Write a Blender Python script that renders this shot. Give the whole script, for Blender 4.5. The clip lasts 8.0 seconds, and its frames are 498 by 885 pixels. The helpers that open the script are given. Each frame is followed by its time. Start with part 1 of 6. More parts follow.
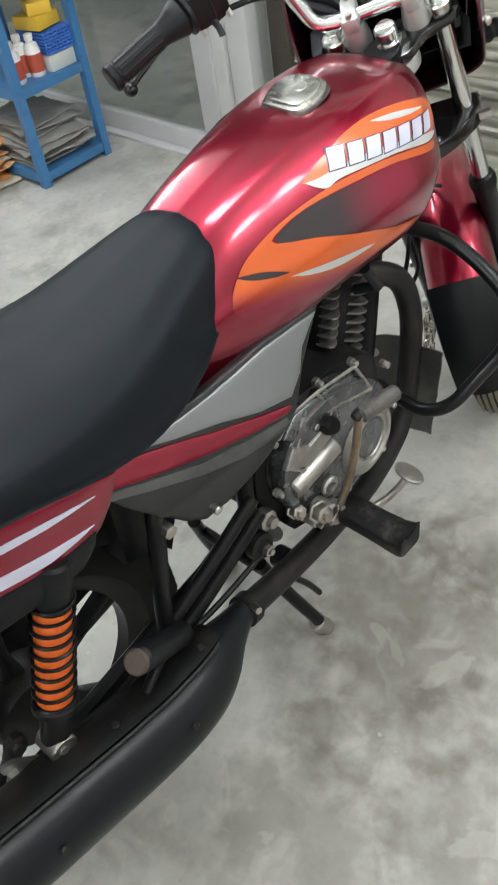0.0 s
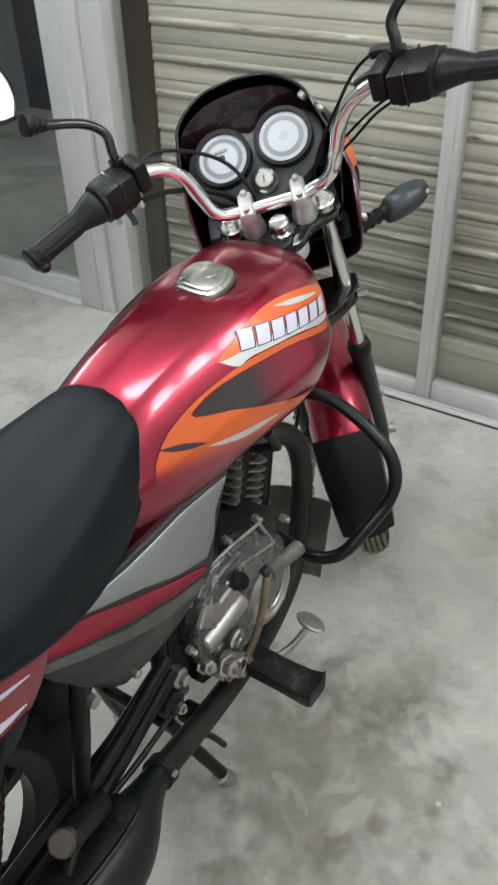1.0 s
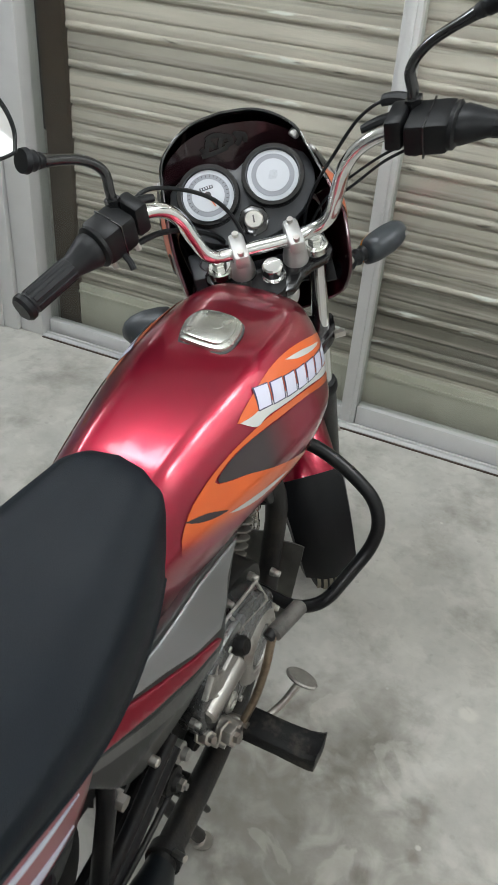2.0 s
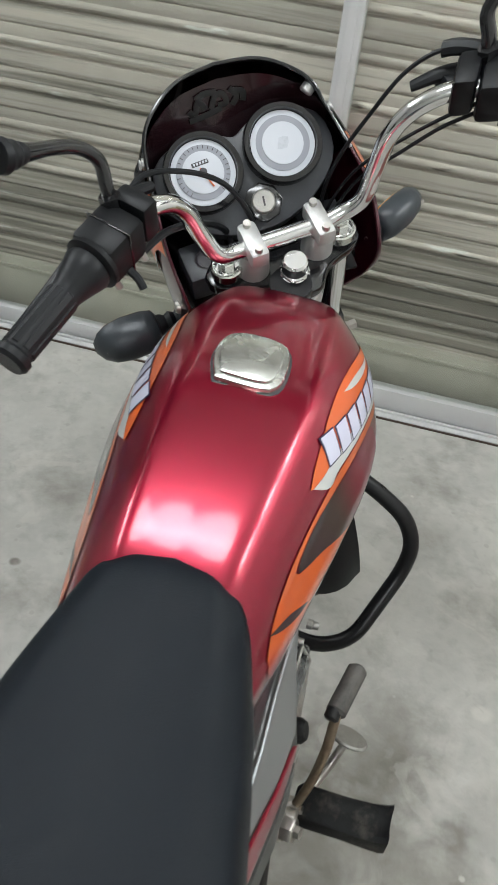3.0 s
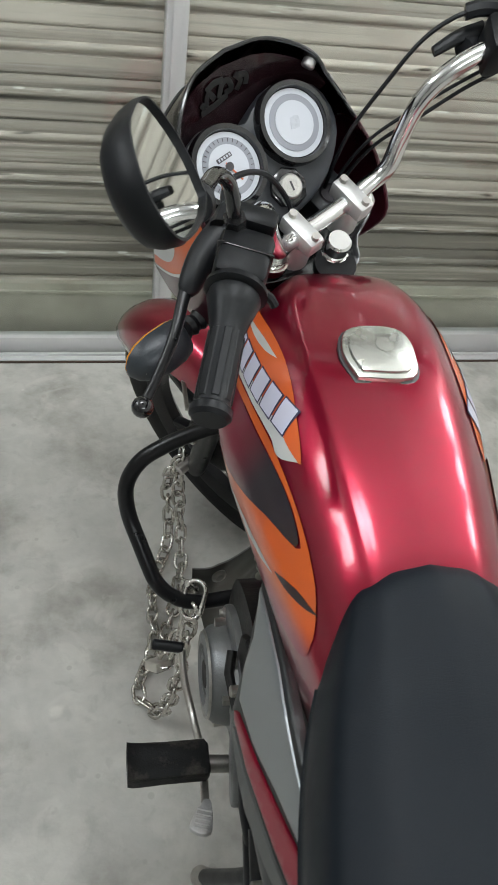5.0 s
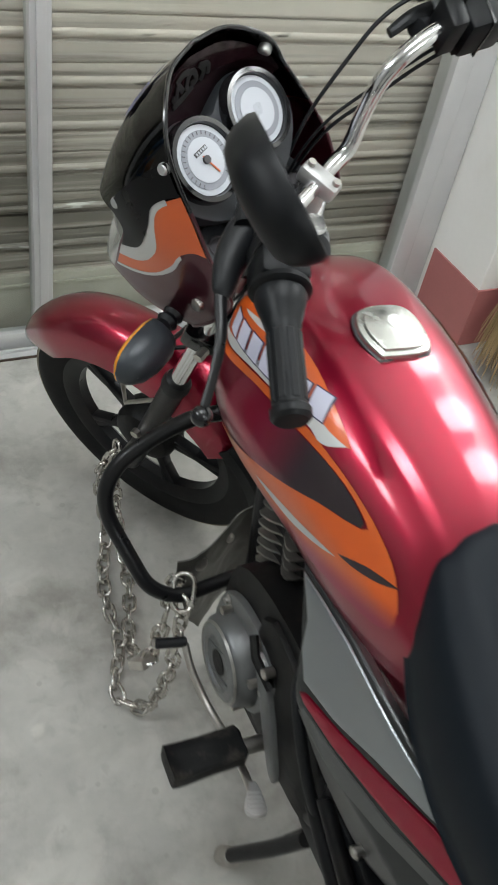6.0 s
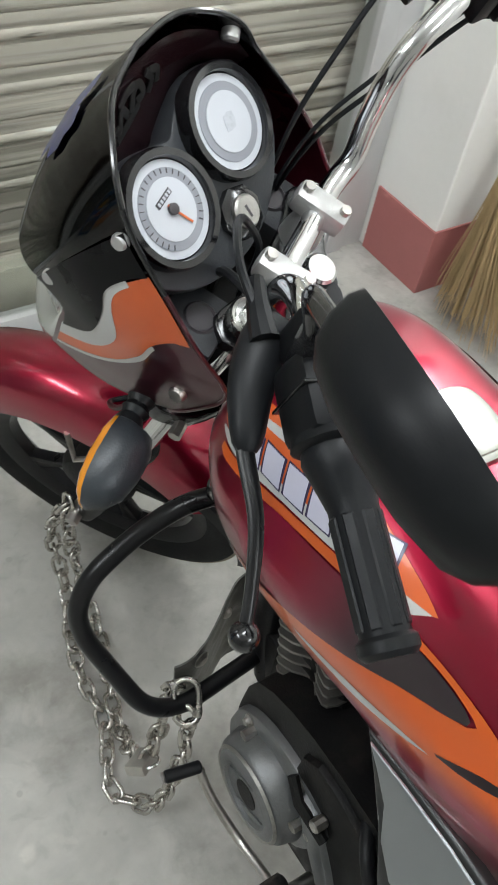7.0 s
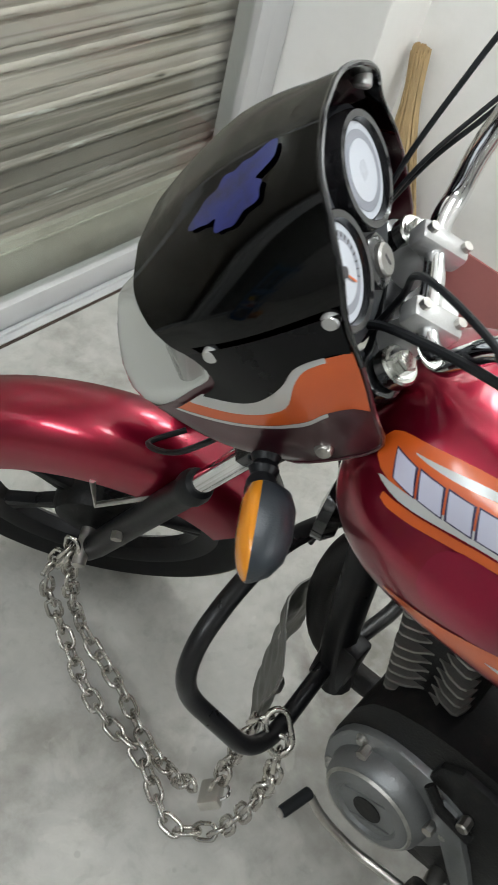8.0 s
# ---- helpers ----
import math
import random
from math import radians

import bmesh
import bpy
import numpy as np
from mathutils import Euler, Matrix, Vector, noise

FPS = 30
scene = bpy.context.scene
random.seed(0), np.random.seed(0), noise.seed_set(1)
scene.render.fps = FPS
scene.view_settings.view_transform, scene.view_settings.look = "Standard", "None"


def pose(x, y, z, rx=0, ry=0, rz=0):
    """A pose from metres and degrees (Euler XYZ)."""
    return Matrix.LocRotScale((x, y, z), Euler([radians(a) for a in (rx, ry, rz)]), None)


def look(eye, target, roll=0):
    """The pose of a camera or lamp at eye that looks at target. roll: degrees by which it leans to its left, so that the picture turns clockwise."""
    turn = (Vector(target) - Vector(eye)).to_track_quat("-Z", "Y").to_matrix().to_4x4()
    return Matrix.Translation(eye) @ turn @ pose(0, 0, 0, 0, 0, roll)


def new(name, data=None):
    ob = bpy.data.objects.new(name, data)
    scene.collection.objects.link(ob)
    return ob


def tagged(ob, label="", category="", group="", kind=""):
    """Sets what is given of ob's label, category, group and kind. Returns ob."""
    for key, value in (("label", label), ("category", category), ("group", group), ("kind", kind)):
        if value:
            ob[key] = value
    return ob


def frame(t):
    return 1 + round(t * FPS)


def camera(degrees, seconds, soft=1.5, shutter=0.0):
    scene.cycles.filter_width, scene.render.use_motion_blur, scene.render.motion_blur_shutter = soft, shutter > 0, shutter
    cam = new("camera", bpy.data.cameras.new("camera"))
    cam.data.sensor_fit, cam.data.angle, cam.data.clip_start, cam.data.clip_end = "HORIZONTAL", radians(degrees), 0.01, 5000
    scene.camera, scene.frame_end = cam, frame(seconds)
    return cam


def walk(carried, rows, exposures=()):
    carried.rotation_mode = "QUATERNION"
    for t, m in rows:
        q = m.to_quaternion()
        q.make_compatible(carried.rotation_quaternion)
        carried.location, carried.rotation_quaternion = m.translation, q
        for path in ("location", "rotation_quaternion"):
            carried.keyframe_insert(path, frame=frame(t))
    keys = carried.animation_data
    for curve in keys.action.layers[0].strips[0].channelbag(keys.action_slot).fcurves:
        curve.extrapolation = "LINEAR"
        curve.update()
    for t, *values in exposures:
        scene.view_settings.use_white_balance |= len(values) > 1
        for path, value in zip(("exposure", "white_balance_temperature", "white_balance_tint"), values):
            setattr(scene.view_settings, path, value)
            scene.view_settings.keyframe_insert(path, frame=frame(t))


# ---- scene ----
cam = camera(33.3, 8.0, soft=1.2, shutter=0.3)
PATH = [
    (0, (0.742, -1.069, 1.397), (-0.341, -0.109, 0.017), -10.2),
    (0.5, (0.729, -1.085, 1.42), (-0.303, 0.042, 0.129), -6.0),
    (1, (0.677, -1.122, 1.483), (-0.223, 0.212, 0.295), -2.0),
    (1.5, (0.555, -1.181, 1.513), (-0.147, 0.294, 0.359), 2.5),
    (1.7, (0.512, -1.186, 1.523), (-0.14, 0.311, 0.368), 3.7),
    (2.8, (0.188, -0.902, 1.457), (-0.18, 0.567, 0.15), 6.3),
    (3, (0.129, -0.935, 1.466), (-0.125, 0.559, 0.161), 7.5),
    (3.5, (-0.077, -1.079, 1.502), (-0.107, 0.448, 0.21), 9.0),
    (4, (-0.19, -1.087, 1.505), (-0.105, 0.454, 0.232), 9.2),
    (4.5, (-0.241, -0.949, 1.478), (-0.007, 0.564, 0.19), 8.7),
    (4.7, (-0.252, -0.902, 1.468), (0.024, 0.565, 0.137), 8.5),
    (5.8, (-0.526, -0.885, 1.487), (0.214, 0.4, 0.145), 12.3),
    (6, (-0.532, -0.816, 1.472), (0.247, 0.424, 0.11), 12.4),
    (6.1, (-0.51, -0.741, 1.444), (0.278, 0.477, 0.068), 12.1),
    (6.2, (-0.495, -0.678, 1.421), (0.298, 0.513, 0.024), 11.8),
    (6.5, (-0.465, -0.565, 1.441), (0.327, 0.576, 0.002), 9.9),
    (7, (-0.456, -0.478, 1.43), (0.43, 0.529, -0.054), 11.7),
    (7.5, (-0.561, -0.343, 1.443), (0.517, 0.488, -0.022), 14.6),
    (8, (-0.646, -0.207, 1.425), (0.537, 0.438, -0.053), 18.1),
]
walk(cam, [(t, look(eye, target, roll)) for t, eye, target, roll in PATH],
     [(0, 0.42), (0.5, 0.4), (1.0, 0.2), (1.5, 0.06), (6.0, 0.06), (6.5, 0.28), (7.0, 0.22), (8.0, 0.2)])

# ---- light ----
world = bpy.data.worlds.new("room_dark")
scene.world = world
world.use_nodes = True
world.node_tree.nodes["Background"].inputs[0].default_value = (0.8, 0.85, 1.0, 1)
world.node_tree.nodes["Background"].inputs[1].default_value = 0.02


COOL = (0.895, 0.955, 1.0)
# place, turn, watts, and the way off the wall that carries the tube
TUBES = [(-2.5, 0.2, 2.72, 90, 22.0, (0, 0)), (-0.4, -0.3, 2.72, 0, 18.0, (0, 0)), (0.2, -3.165, 2.35, 0, 16.0, (0, 0.14)), (1.29, 0.1, 2.2, 90, 8.5, (-0.16, 0))]
for tx, ty, tz, turn, watts, off_wall in TUBES:
    for off in (-0.38, 0.0, 0.38):
        data = bpy.data.lights.new("tube_lamp", "POINT")
        data.energy, data.color, data.shadow_soft_size = watts * 0.9, COOL, 0.12 if any(off_wall) else 0.2
        lamp = new("tube_lamp", data)
        lamp.location = Matrix.Translation((tx + off_wall[0], ty + off_wall[1], tz - 0.08)) @ pose(0, 0, 0, 0, 0, turn) @ Vector((off, 0, 0))

# ---- materials ----


def mat(name, base, rough=0.5, metal=0.0, vary=0.15, scale=18.0, fine=160.0, bump=0.1, coat=0.0, second=None, amount=0.0,
        blotch=2.5, spec=0.5, transmission=0.0, emit=0.0, rough_vary=0.12, stretch=(1, 1, 1), ior=1.5):
    m = bpy.data.materials.new(name)
    m.use_nodes = True
    nt = m.node_tree
    N, L = nt.nodes, nt.links
    b = N["Principled BSDF"]
    b.inputs["Metallic"].default_value = metal
    b.inputs["Coat Weight"].default_value = coat
    b.inputs["Coat Roughness"].default_value = 0.1
    b.inputs["Specular IOR Level"].default_value = spec
    b.inputs["Transmission Weight"].default_value = transmission
    b.inputs["IOR"].default_value = ior
    if emit:
        b.inputs["Emission Color"].default_value = (*base, 1)
        b.inputs["Emission Strength"].default_value = emit
    tc = N.new("ShaderNodeNewGeometry")
    mp = N.new("ShaderNodeMapping")
    mp.inputs["Scale"].default_value = stretch
    L.new(tc.outputs["Position"], mp.inputs["Vector"])
    n1, n2 = N.new("ShaderNodeTexNoise"), N.new("ShaderNodeTexNoise")
    n1.inputs["Scale"].default_value, n1.inputs["Detail"].default_value = scale, 6
    n2.inputs["Scale"].default_value, n2.inputs["Detail"].default_value = fine, 3
    for n in (n1, n2):
        L.new(mp.outputs["Vector"], n.inputs["Vector"])
    mix = N.new("ShaderNodeMix")
    mix.data_type = "RGBA"
    mix.inputs["A"].default_value = (*[c * (1 - vary) for c in base], 1)
    mix.inputs["B"].default_value = (*[min(1, c * (1 + vary)) for c in base], 1)
    add = N.new("ShaderNodeMath")
    add.operation = "MULTIPLY_ADD"
    add.inputs[1].default_value, add.inputs[2].default_value = 0.35, -0.1
    L.new(n2.outputs["Fac"], add.inputs[0])
    plus = N.new("ShaderNodeMath")
    L.new(n1.outputs["Fac"], plus.inputs[0])
    L.new(add.outputs[0], plus.inputs[1])
    L.new(plus.outputs[0], mix.inputs["Factor"])
    colour = mix.outputs["Result"]
    if second:
        n3 = N.new("ShaderNodeTexNoise")
        n3.inputs["Scale"].default_value, n3.inputs["Detail"].default_value = blotch, 8
        n3.inputs["Roughness"].default_value = 0.65
        L.new(mp.outputs["Vector"], n3.inputs["Vector"])
        ramp = N.new("ShaderNodeMapRange")
        ramp.inputs["From Min"].default_value, ramp.inputs["From Max"].default_value = 0.5, 0.72
        ramp.inputs["To Max"].default_value = amount
        L.new(n3.outputs["Fac"], ramp.inputs["Value"])
        mix2 = N.new("ShaderNodeMix")
        mix2.data_type = "RGBA"
        mix2.inputs["B"].default_value = (*second, 1)
        L.new(ramp.outputs["Result"], mix2.inputs["Factor"])
        L.new(colour, mix2.inputs["A"])
        colour = mix2.outputs["Result"]
    L.new(colour, b.inputs["Base Color"])
    rr = N.new("ShaderNodeMapRange")
    rr.inputs["To Min"].default_value, rr.inputs["To Max"].default_value = max(0.02, rough - rough_vary), min(1, rough + rough_vary)
    L.new(n1.outputs["Fac"], rr.inputs["Value"])
    L.new(rr.outputs["Result"], b.inputs["Roughness"])
    if bump:
        bp = N.new("ShaderNodeBump")
        bp.inputs["Strength"].default_value, bp.inputs["Distance"].default_value = bump, 0.002
        L.new(n2.outputs["Fac"], bp.inputs["Height"])
        L.new(bp.outputs["Normal"], b.inputs["Normal"])
    return m


RED = mat("red_metallic_paint", (0.305, 0.0045, 0.028), 0.30, 0.85, 0.05, 3, 900, 0.0, coat=1.0, rough_vary=0.04)
ORANGE = mat("orange_decal", (0.66, 0.105, 0.010), 0.4, 0.1, 0.05, 8, 300, 0.0, coat=0.7, rough_vary=0.05)
SILVER = mat("silver_decal", (0.55, 0.55, 0.54), 0.42, 0.2, 0.06, 9, 300, 0.0, coat=0.6)
BLACKD = mat("black_decal", (0.022, 0.012, 0.016), 0.35, 0.2, 0.2, 9, 300, 0.0, coat=0.8)
WHITED = mat("pale_lettering", (0.56, 0.56, 0.68), 0.4, 0.0, 0.05, 12, 300, 0.0, coat=0.5)
NAVY = mat("dark_outline", (0.03, 0.02, 0.07), 0.4, 0.0, 0.1, 12, 300, 0.0, coat=0.5)
VINYL = mat("black_seat_vinyl", (0.0055, 0.0084, 0.0122), 0.48, 0, 0.15, 30, 700, 0.2, spec=0.17, rough_vary=0.08)
PLASTIC = mat("black_plastic", (0.006, 0.0066, 0.0075), 0.42, 0, 0.25, 25, 900, 0.05, rough_vary=0.1, spec=0.22)
GLOSS = mat("gloss_black", (0.008, 0.008, 0.009), 0.14, 0, 0.2, 12, 300, 0.0, coat=0.5, rough_vary=0.05)
FRAMEB = mat("black_frame_paint", (0.008, 0.008, 0.009), 0.32, 0, 0.3, 30, 300, 0.1, second=(0.07, 0.055, 0.04), amount=0.15, blotch=14, spec=0.2)
SATIN = mat("satin_black", (0.007, 0.0072, 0.008), 0.3, 0, 0.2, 25, 400, 0.05, rough_vary=0.08, spec=0.35, second=(0.05, 0.045, 0.04), amount=0.12, blotch=18)
PEGRUB = mat("scuffed_peg_rubber", (0.009, 0.009, 0.0095), 0.55, 0, 0.3, 40, 400, 0.35, second=(0.10, 0.09, 0.072), amount=0.75, blotch=26, spec=0.2)
RUBBER = mat("rubber", (0.008, 0.0088, 0.0102), 0.42, 0, 0.25, 40, 900, 0.06, spec=0.27)
WORN = mat("worn_rubber", (0.1, 0.094, 0.085), 0.6, 0, 0.4, 50, 300, 0.3, second=(0.02, 0.02, 0.02), amount=0.8, blotch=30)
PEGEND = mat("brown_worn_end", (0.07, 0.052, 0.042), 0.6, 0.2, 0.4, 60, 300, 0.3)
TYRE = mat("tyre_rubber", (0.012, 0.012, 0.012), 0.75, 0, 0.25, 30, 400, 0.3, second=(0.03, 0.028, 0.024), amount=0.3, blotch=10, spec=0.2)
DUSTY = mat("dusty_tyre_tread", (0.24, 0.215, 0.17), 0.85, 0, 0.3, 30, 400, 0.3, second=(0.06, 0.053, 0.042), amount=0.5, blotch=14, spec=0.2)
CHROME = mat("chrome", (0.8, 0.8, 0.8), 0.1, 1.0, 0.06, 20, 200, 0.02, rough_vary=0.06)
RUSTY = mat("rusty_lever_steel", (0.3, 0.235, 0.17), 0.42, 0.8, 0.25, 40, 300, 0.2, second=(0.11, 0.06, 0.03), amount=0.7, blotch=24)
STEEL = mat("worn_steel", (0.5, 0.48, 0.45), 0.36, 1.0, 0.2, 40, 300, 0.2, second=(0.16, 0.1, 0.06), amount=0.4, blotch=22)
ALU = mat("cast_aluminium", (0.62, 0.62, 0.6), 0.42, 0.85, 0.12, 40, 500, 0.3, second=(0.22, 0.2, 0.17), amount=0.35, blotch=16)
CLAMPA = mat("pale_alloy", (0.5, 0.5, 0.49), 0.4, 0.65, 0.08, 30, 400, 0.2)
ENGINE = mat("engine_grey", (0.165, 0.172, 0.178), 0.26, 0.78, 0.25, 45, 400, 0.3, second=(0.07, 0.055, 0.04), amount=0.5, blotch=14)
CASTING = mat("dirty_casting", (0.42, 0.41, 0.385), 0.36, 0.85, 0.2, 45, 400, 0.3, second=(0.1, 0.08, 0.055), amount=0.6, blotch=17)
MAGNETO = mat("magneto_grey", (0.20, 0.206, 0.21), 0.4, 0.7, 0.12, 40, 400, 0.25, second=(0.1, 0.085, 0.07), amount=0.35, blotch=14)
ENGBLK = mat("engine_black", (0.007, 0.007, 0.007), 0.48, 0.1, 0.3, 40, 300, 0.3, second=(0.05, 0.04, 0.03), amount=0.3, blotch=18, spec=0.25)
FINM = mat("worn_fin_edges", (0.22, 0.212, 0.195), 0.34, 0.7, 0.25, 40, 300, 0.2, second=(0.03, 0.026, 0.02), amount=0.5, blotch=20)
GREYP = mat("grey_panel_paint", (0.028, 0.030, 0.030), 0.4, 0.45, 0.06, 10, 900, 0.02, coat=0.3)
CAPMAT = mat("scuffed_cap_chrome", (0.6, 0.61, 0.57), 0.24, 1.0, 0.15, 40, 200, 0.06)
EDGEG = mat("grey_edge_film", (0.11, 0.112, 0.108), 0.42, 0.5, 0.12, 14, 400, 0.02, second=(0.05, 0.05, 0.046), amount=0.8, blotch=7)
SILVERP = mat("silver_panel_paint", (0.30, 0.32, 0.33), 0.38, 0.85, 0.05, 10, 900, 0.02, coat=0.4)
EXHAUST = mat("black_exhaust", (0.0065, 0.0085, 0.0105), 0.32, 0.0, 0.15, 16, 250, 0.02, second=(0.035, 0.03, 0.026), amount=0.2, blotch=12, spec=0.26)
HEADER = mat("dull_header_pipe", (0.02, 0.0195, 0.0195), 0.5, 0.5, 0.3, 24, 300, 0.3, second=(0.09, 0.07, 0.05), amount=0.35, blotch=12)
ORANGES = mat("orange_spring_sleeve", (0.75, 0.14, 0.02), 0.5, 0, 0.12, 30, 300, 0.1)
AMBER = mat("amber_lens", (0.66, 0.24, 0.012), 0.18, 0, 0.06, 15, 200, 0.1, coat=0.6)
SIGGREY = mat("grey_signal_shell", (0.03, 0.036, 0.042), 0.36, 0.1, 0.15, 20, 400, 0.15)
LENS = mat("clear_lamp_lens", (0.5, 0.51, 0.48), 0.12, 0.1, 0.05, 10, 100, 0.0, coat=0.8)
DIALW = mat("dial_white", (0.52, 0.54, 0.58), 0.5, 0, 0.03, 10, 100, 0.0, spec=0.25)
DIALG = mat("dial_grey_ring", (0.27, 0.28, 0.31), 0.5, 0.1, 0.05, 10, 100, 0.0, spec=0.25)
EMBLEM = mat("faint_print", (0.43, 0.45, 0.49), 0.5, 0, 0.2, 200, 500, 0.0, spec=0.25)
DIALD = mat("dial_dark_mark", (0.05, 0.045, 0.05), 0.4)
NEEDLE = mat("dial_needle", (0.6, 0.12, 0.03), 0.4)
PANELG = mat("dash_grey_plastic", (0.032, 0.035, 0.04), 0.45, 0, 0.15, 25, 500, 0.15)
MAROON = mat("dark_maroon_fairing", (0.06, 0.005, 0.013), 0.3, 0.5, 0.1, 8, 600, 0.0, coat=0.8)
BLUEST = mat("blue_sticker", (0.008, 0.014, 0.12), 0.3, 0, 0.15, 20, 200, 0.0, second=(0.006, 0.006, 0.012), amount=0.95, blotch=38, coat=0.4)
SKIRTM = mat("black_skirt_film", (0.004, 0.004, 0.0045), 0.3, 0, 0.1, 12, 200, 0.0, spec=0.14)
LINERM = mat("visor_inside", (0.017, 0.006, 0.008), 0.2, 0.2, 0.2, 10, 200, 0.0, coat=0.3)
BLACKST = mat("black_sticker", (0.004, 0.004, 0.004), 0.5, 0, 0.1, 20, 200, 0.0)
MIRROR = mat("mirror_glass", (0.85, 0.86, 0.86), 0.03, 1.0, 0.02, 5, 100, 0.0, rough_vary=0.01)
FLAPM = mat("dull_sheet_flap", (0.12, 0.118, 0.108), 0.42, 0.45, 0.3, 20, 300, 0.2, second=(0.12, 0.11, 0.09), amount=0.2, blotch=9)
CHAINM = mat("chain_steel", (0.6, 0.58, 0.54), 0.25, 1.0, 0.25, 60, 400, 0.3, second=(0.14, 0.08, 0.045), amount=0.55, blotch=30)
BRASS = mat("padlock_steel", (0.5, 0.48, 0.44), 0.38, 0.7, 0.15, 40, 300, 0.2)
FLOOR = mat("worn_concrete", (0.43, 0.422, 0.39), 0.55, 0, 0.26, 7.0, 45, 0.35, second=(0.19, 0.179, 0.152), amount=0.8, blotch=4.2, rough_vary=0.15)
SHUTTER = mat("galvanised_shutter", (0.62, 0.552, 0.50), 0.5, 0.15, 0.2, 9, 120, 0.25, second=(0.18, 0.152, 0.115), amount=0.5, blotch=2.2, stretch=(0.35, 1, 2.2))
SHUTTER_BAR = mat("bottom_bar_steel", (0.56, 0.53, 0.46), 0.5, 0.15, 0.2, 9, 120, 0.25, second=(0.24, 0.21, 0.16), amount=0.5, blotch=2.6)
ALUFRAME = mat("anodised_frame", (0.6, 0.6, 0.6), 0.42, 0.3, 0.07, 12, 300, 0.08)
PLASTER = mat("white_plaster", (0.84, 0.825, 0.79), 0.75, 0, 0.05, 4, 60, 0.25, second=(0.6, 0.57, 0.5), amount=0.25, blotch=2.5)
PINK = mat("pink_dado_paint", (0.42, 0.15, 0.14), 0.6, 0, 0.1, 6, 80, 0.25, second=(0.32, 0.12, 0.11), amount=0.4, blotch=4)
BROWN = mat("brown_shutter_guide", (0.055, 0.035, 0.024), 0.6, 0.1, 0.3, 12, 100, 0.3)
GREYW = mat("pale_plaster", (0.36, 0.355, 0.335), 0.8, 0, 0.08, 4, 60, 0.25)
CEIL = mat("ceiling_white", (0.74, 0.73, 0.70), 0.85, 0, 0.04, 4, 60, 0.2)
DARKW = mat("dark_outside", (0.03, 0.03, 0.03), 0.8, 0, 0.2, 3, 40, 0.2)
BLUEP = mat("blue_rack_paint", (0.06, 0.2, 0.42), 0.45, 0.1, 0.12, 20, 200, 0.15, second=(0.03, 0.09, 0.2), amount=0.4, blotch=9)
STRAW = mat("broom_straw", (0.36, 0.25, 0.12), 0.7, 0, 0.3, 30, 400, 0.3)
STRAWD = mat("broom_binding", (0.22, 0.15, 0.06), 0.6, 0, 0.2, 30, 200, 0.3)
CLAY = mat("brown_wood", (0.14, 0.055, 0.025), 0.5, 0, 0.2, 20, 200, 0.2)
LAMPW = mat("tube_lamp_glow", (1.0, 0.97, 0.9), 0.5, emit=9.0, bump=0.0)
WHITEB = mat("white_bottle", (0.78, 0.77, 0.75), 0.35, 0, 0.05, 10, 100, 0.0)
REDL = mat("red_label", (0.5, 0.09, 0.05), 0.5, 0, 0.1, 20, 100, 0.0)
YELLOW = mat("yellow_carton", (0.75, 0.47, 0.05), 0.55, 0, 0.12, 12, 100, 0.05)
BLUEB = mat("blue_basket", (0.05, 0.16, 0.55), 0.45, 0, 0.1, 20, 100, 0.0)
PAPER = mat("paper_packet", (0.5, 0.44, 0.33), 0.7, 0, 0.2, 14, 100, 0.2, second=(0.3, 0.2, 0.1), amount=0.5, blotch=8)
ORANGEK = mat("orange_packet", (0.62, 0.24, 0.05), 0.5, 0, 0.25, 14, 100, 0.2, second=(0.6, 0.5, 0.35), amount=0.6, blotch=9)
GREYK = mat("grey_packet", (0.27, 0.26, 0.24), 0.6, 0, 0.25, 14, 100, 0.2, second=(0.5, 0.48, 0.42), amount=0.5, blotch=9)
WHITEC = mat("white_carton", (0.62, 0.64, 0.6), 0.6, 0, 0.1, 10, 100, 0.05)


def fade(m, along, start, end, tint=(0.35, 0.0055, 0.042)):
    """A printed fade from the body colour (at start) to the decal's own colour (at end)."""
    nt = m.node_tree
    N, L = nt.nodes, nt.links
    b = N["Principled BSDF"]
    colour = b.inputs["Base Color"].links[0].from_socket
    geo, dot, r, mx = N.new("ShaderNodeNewGeometry"), N.new("ShaderNodeVectorMath"), N.new("ShaderNodeMapRange"), N.new("ShaderNodeMix")
    dot.operation = "DOT_PRODUCT"
    dot.inputs[1].default_value = along
    r.interpolation_type = "SMOOTHSTEP"
    r.inputs["From Min"].default_value, r.inputs["From Max"].default_value = start, end
    mx.data_type = "RGBA"
    mx.inputs["A"].default_value = (*tint, 1)
    L.new(geo.outputs["Position"], dot.inputs[0])
    L.new(dot.outputs["Value"], r.inputs["Value"])
    L.new(r.outputs["Result"], mx.inputs["Factor"])
    L.new(colour, mx.inputs["B"])
    L.new(mx.outputs["Result"], b.inputs["Base Color"])
    mt = N.new("ShaderNodeMapRange")
    mt.inputs["To Min"].default_value, mt.inputs["To Max"].default_value = 0.85, 0.15
    L.new(r.outputs["Result"], mt.inputs["Value"])
    L.new(mt.outputs["Result"], b.inputs["Metallic"])
    return m


